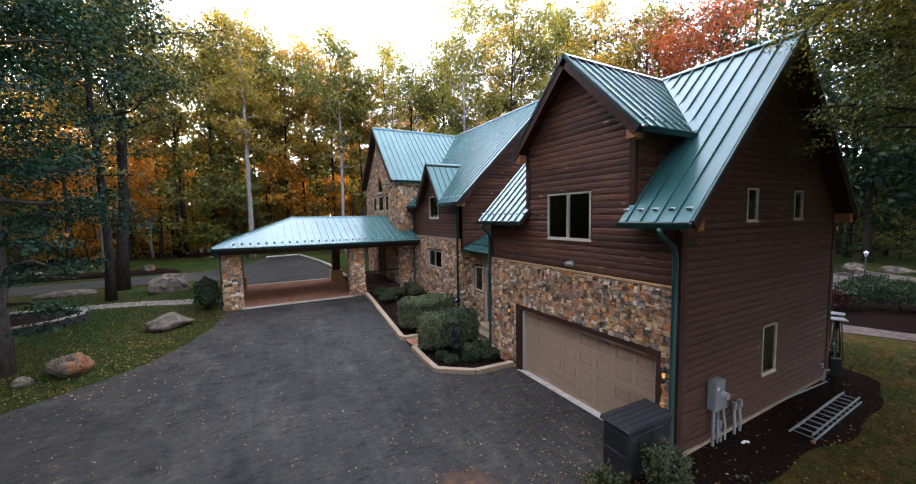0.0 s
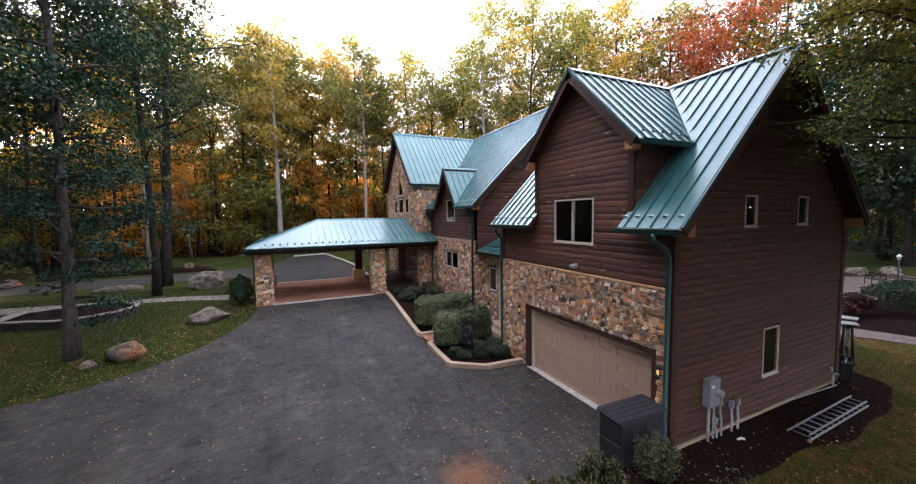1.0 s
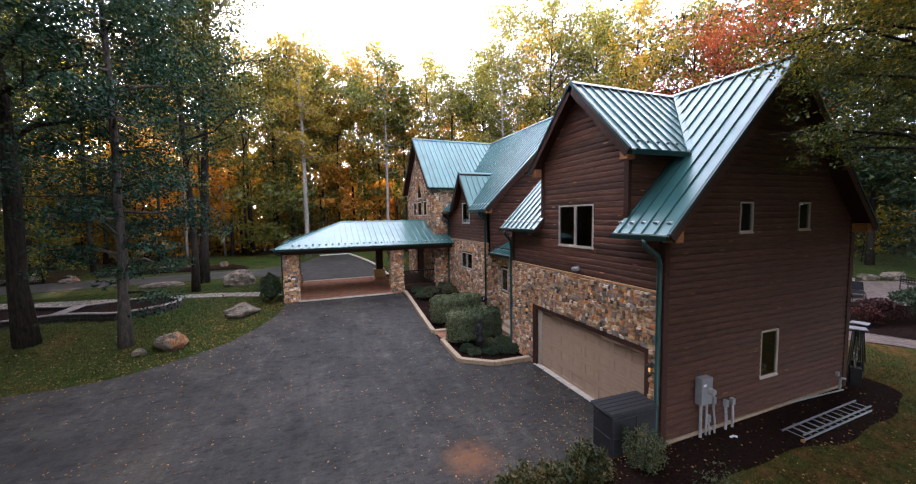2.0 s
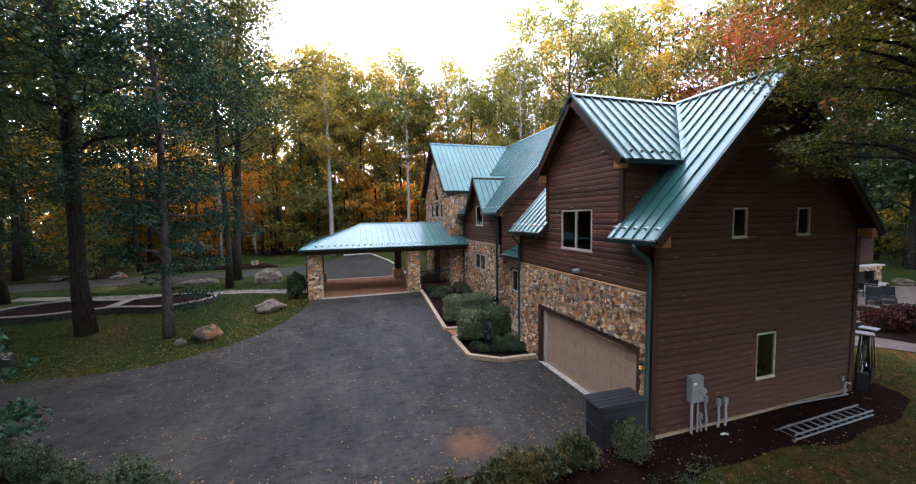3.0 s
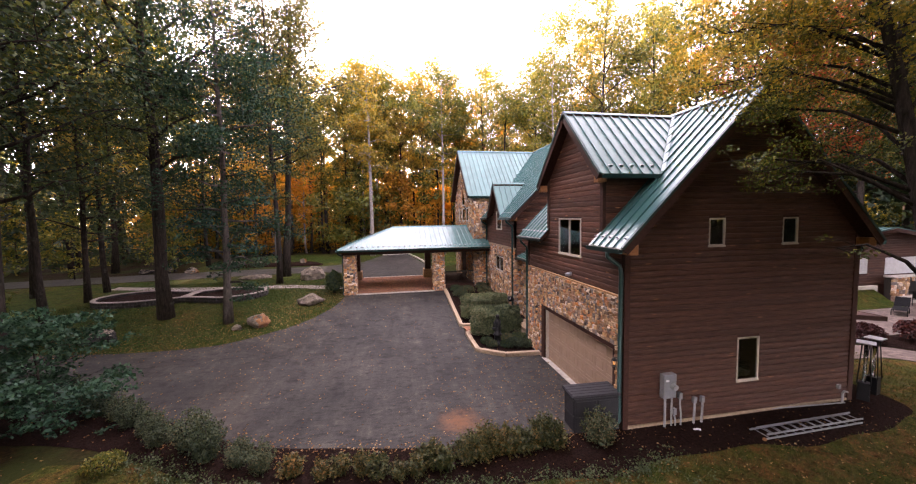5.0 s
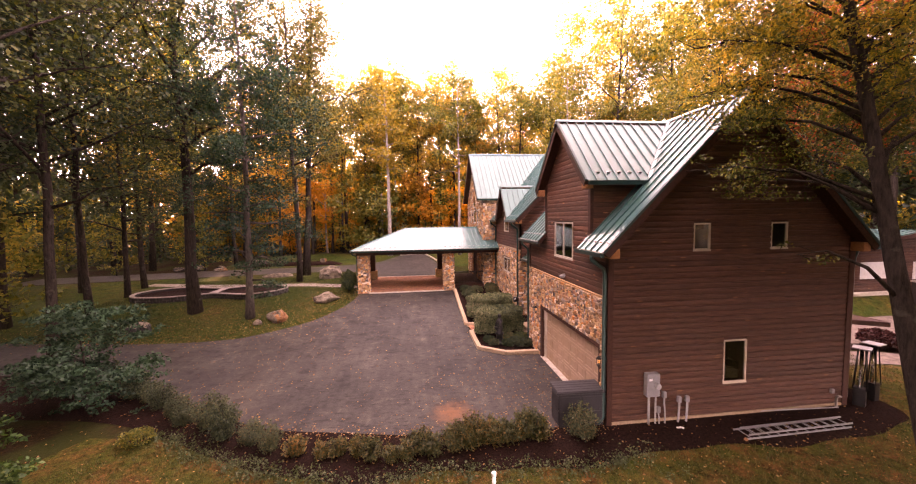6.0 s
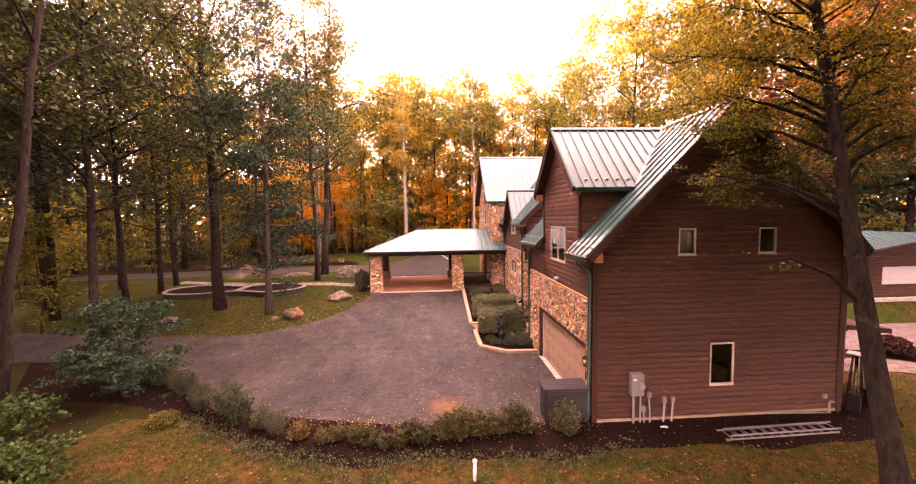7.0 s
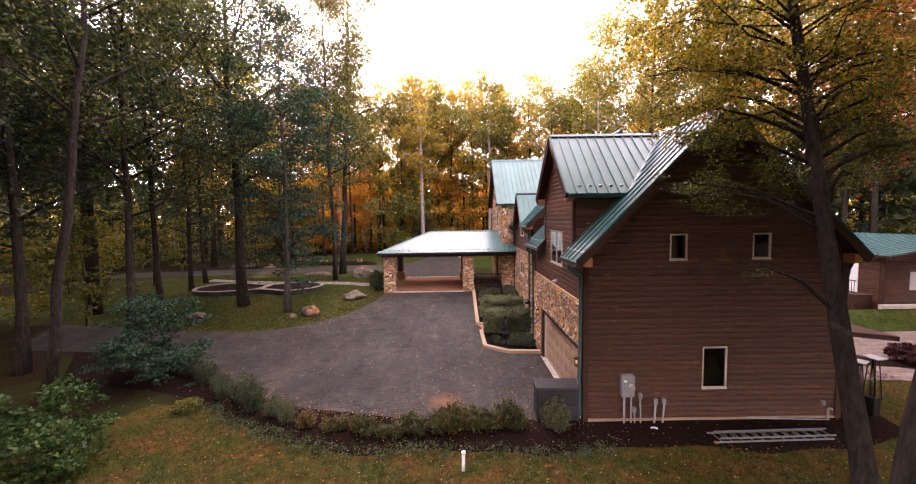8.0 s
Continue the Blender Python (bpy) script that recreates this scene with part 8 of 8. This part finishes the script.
WEEDLEAF = mat_leaf("weed_leaf", [(0.1, (0.02, 0.04, 0.014)), (0.45, (0.05, 0.075, 0.03)), (0.7, (0.1, 0.12, 0.06)), (0.95, (0.16, 0.14, 0.06))], 0.3)
weeds()


def grass():
    """Blades on the lawns."""
    rng = np.random.default_rng(33)
    side = [p for p in BED_EDGE[:-1] if p[0] > -12.6] + [(9.5, 8.0), (12.5, 8.0), (13.5, 0.0), (10.0, -10.0), (-18.0, -9.0), (-16.3, -3.0), (-14.0, 0.4)]
    front = LAWN_EDGE + [(-9.4, 15.4), (-9.4, 22.5), (-14.0, 24.0), (-24.0, 23.0), (-26.0, 12.0)]
    P = []
    for poly, n, box in ((side, 140000, (-18, 13, -10, 8)), (front, 60000, (-26, -9, 8, 24))):
        for x, y in zip(rng.uniform(box[0], box[1], n), rng.uniform(box[2], box[3], n)):
            if inside(poly, x, y):
                P.append((x, y, ground_z(x, y)))
    P = np.array(P)
    n = len(P)
    th = rng.uniform(0, 6.28, n)
    h = rng.uniform(0.05, 0.12, n)
    w = 0.008 + 0.006 * rng.uniform(0, 1, n)
    dx, dy = np.cos(th), np.sin(th)
    a = P - np.stack([dx * w, dy * w, np.zeros(n)], 1)
    b = P + np.stack([dx * w, dy * w, np.zeros(n)], 1)
    c = P + np.stack([rng.normal(0, 0.05, n), rng.normal(0, 0.05, n), h], 1)
    v = np.stack([a, b, c], 1).reshape(-1, 3)
    q = np.arange(n * 3).reshape(-1, 3)
    dry = P[:, 1] < 8
    tagged(fast_mesh("grass_blades", v, q[~dry], GRASSBLADE), "short green grass blades of the front lawn", "grass", kind="stuff")
    tagged(fast_mesh("grass_blades", v, q[dry], DRYBLADE), "short olive grass blades with brown patches", "grass", kind="stuff")


DRYBLADE = mat_leaf("dry_grass_blade", [(0.15, (0.03, 0.045, 0.009)), (0.4, (0.055, 0.066, 0.014)), (0.6, (0.09, 0.075, 0.02)), (0.85, (0.19, 0.1, 0.035))], 0.3)
GRASSBLADE = mat_leaf("grass_blade", [(0.15, (0.014, 0.03, 0.006)), (0.45, (0.032, 0.056, 0.011)), (0.65, (0.07, 0.066, 0.017)), (0.9, (0.15, 0.08, 0.03))], 0.3)
grass()
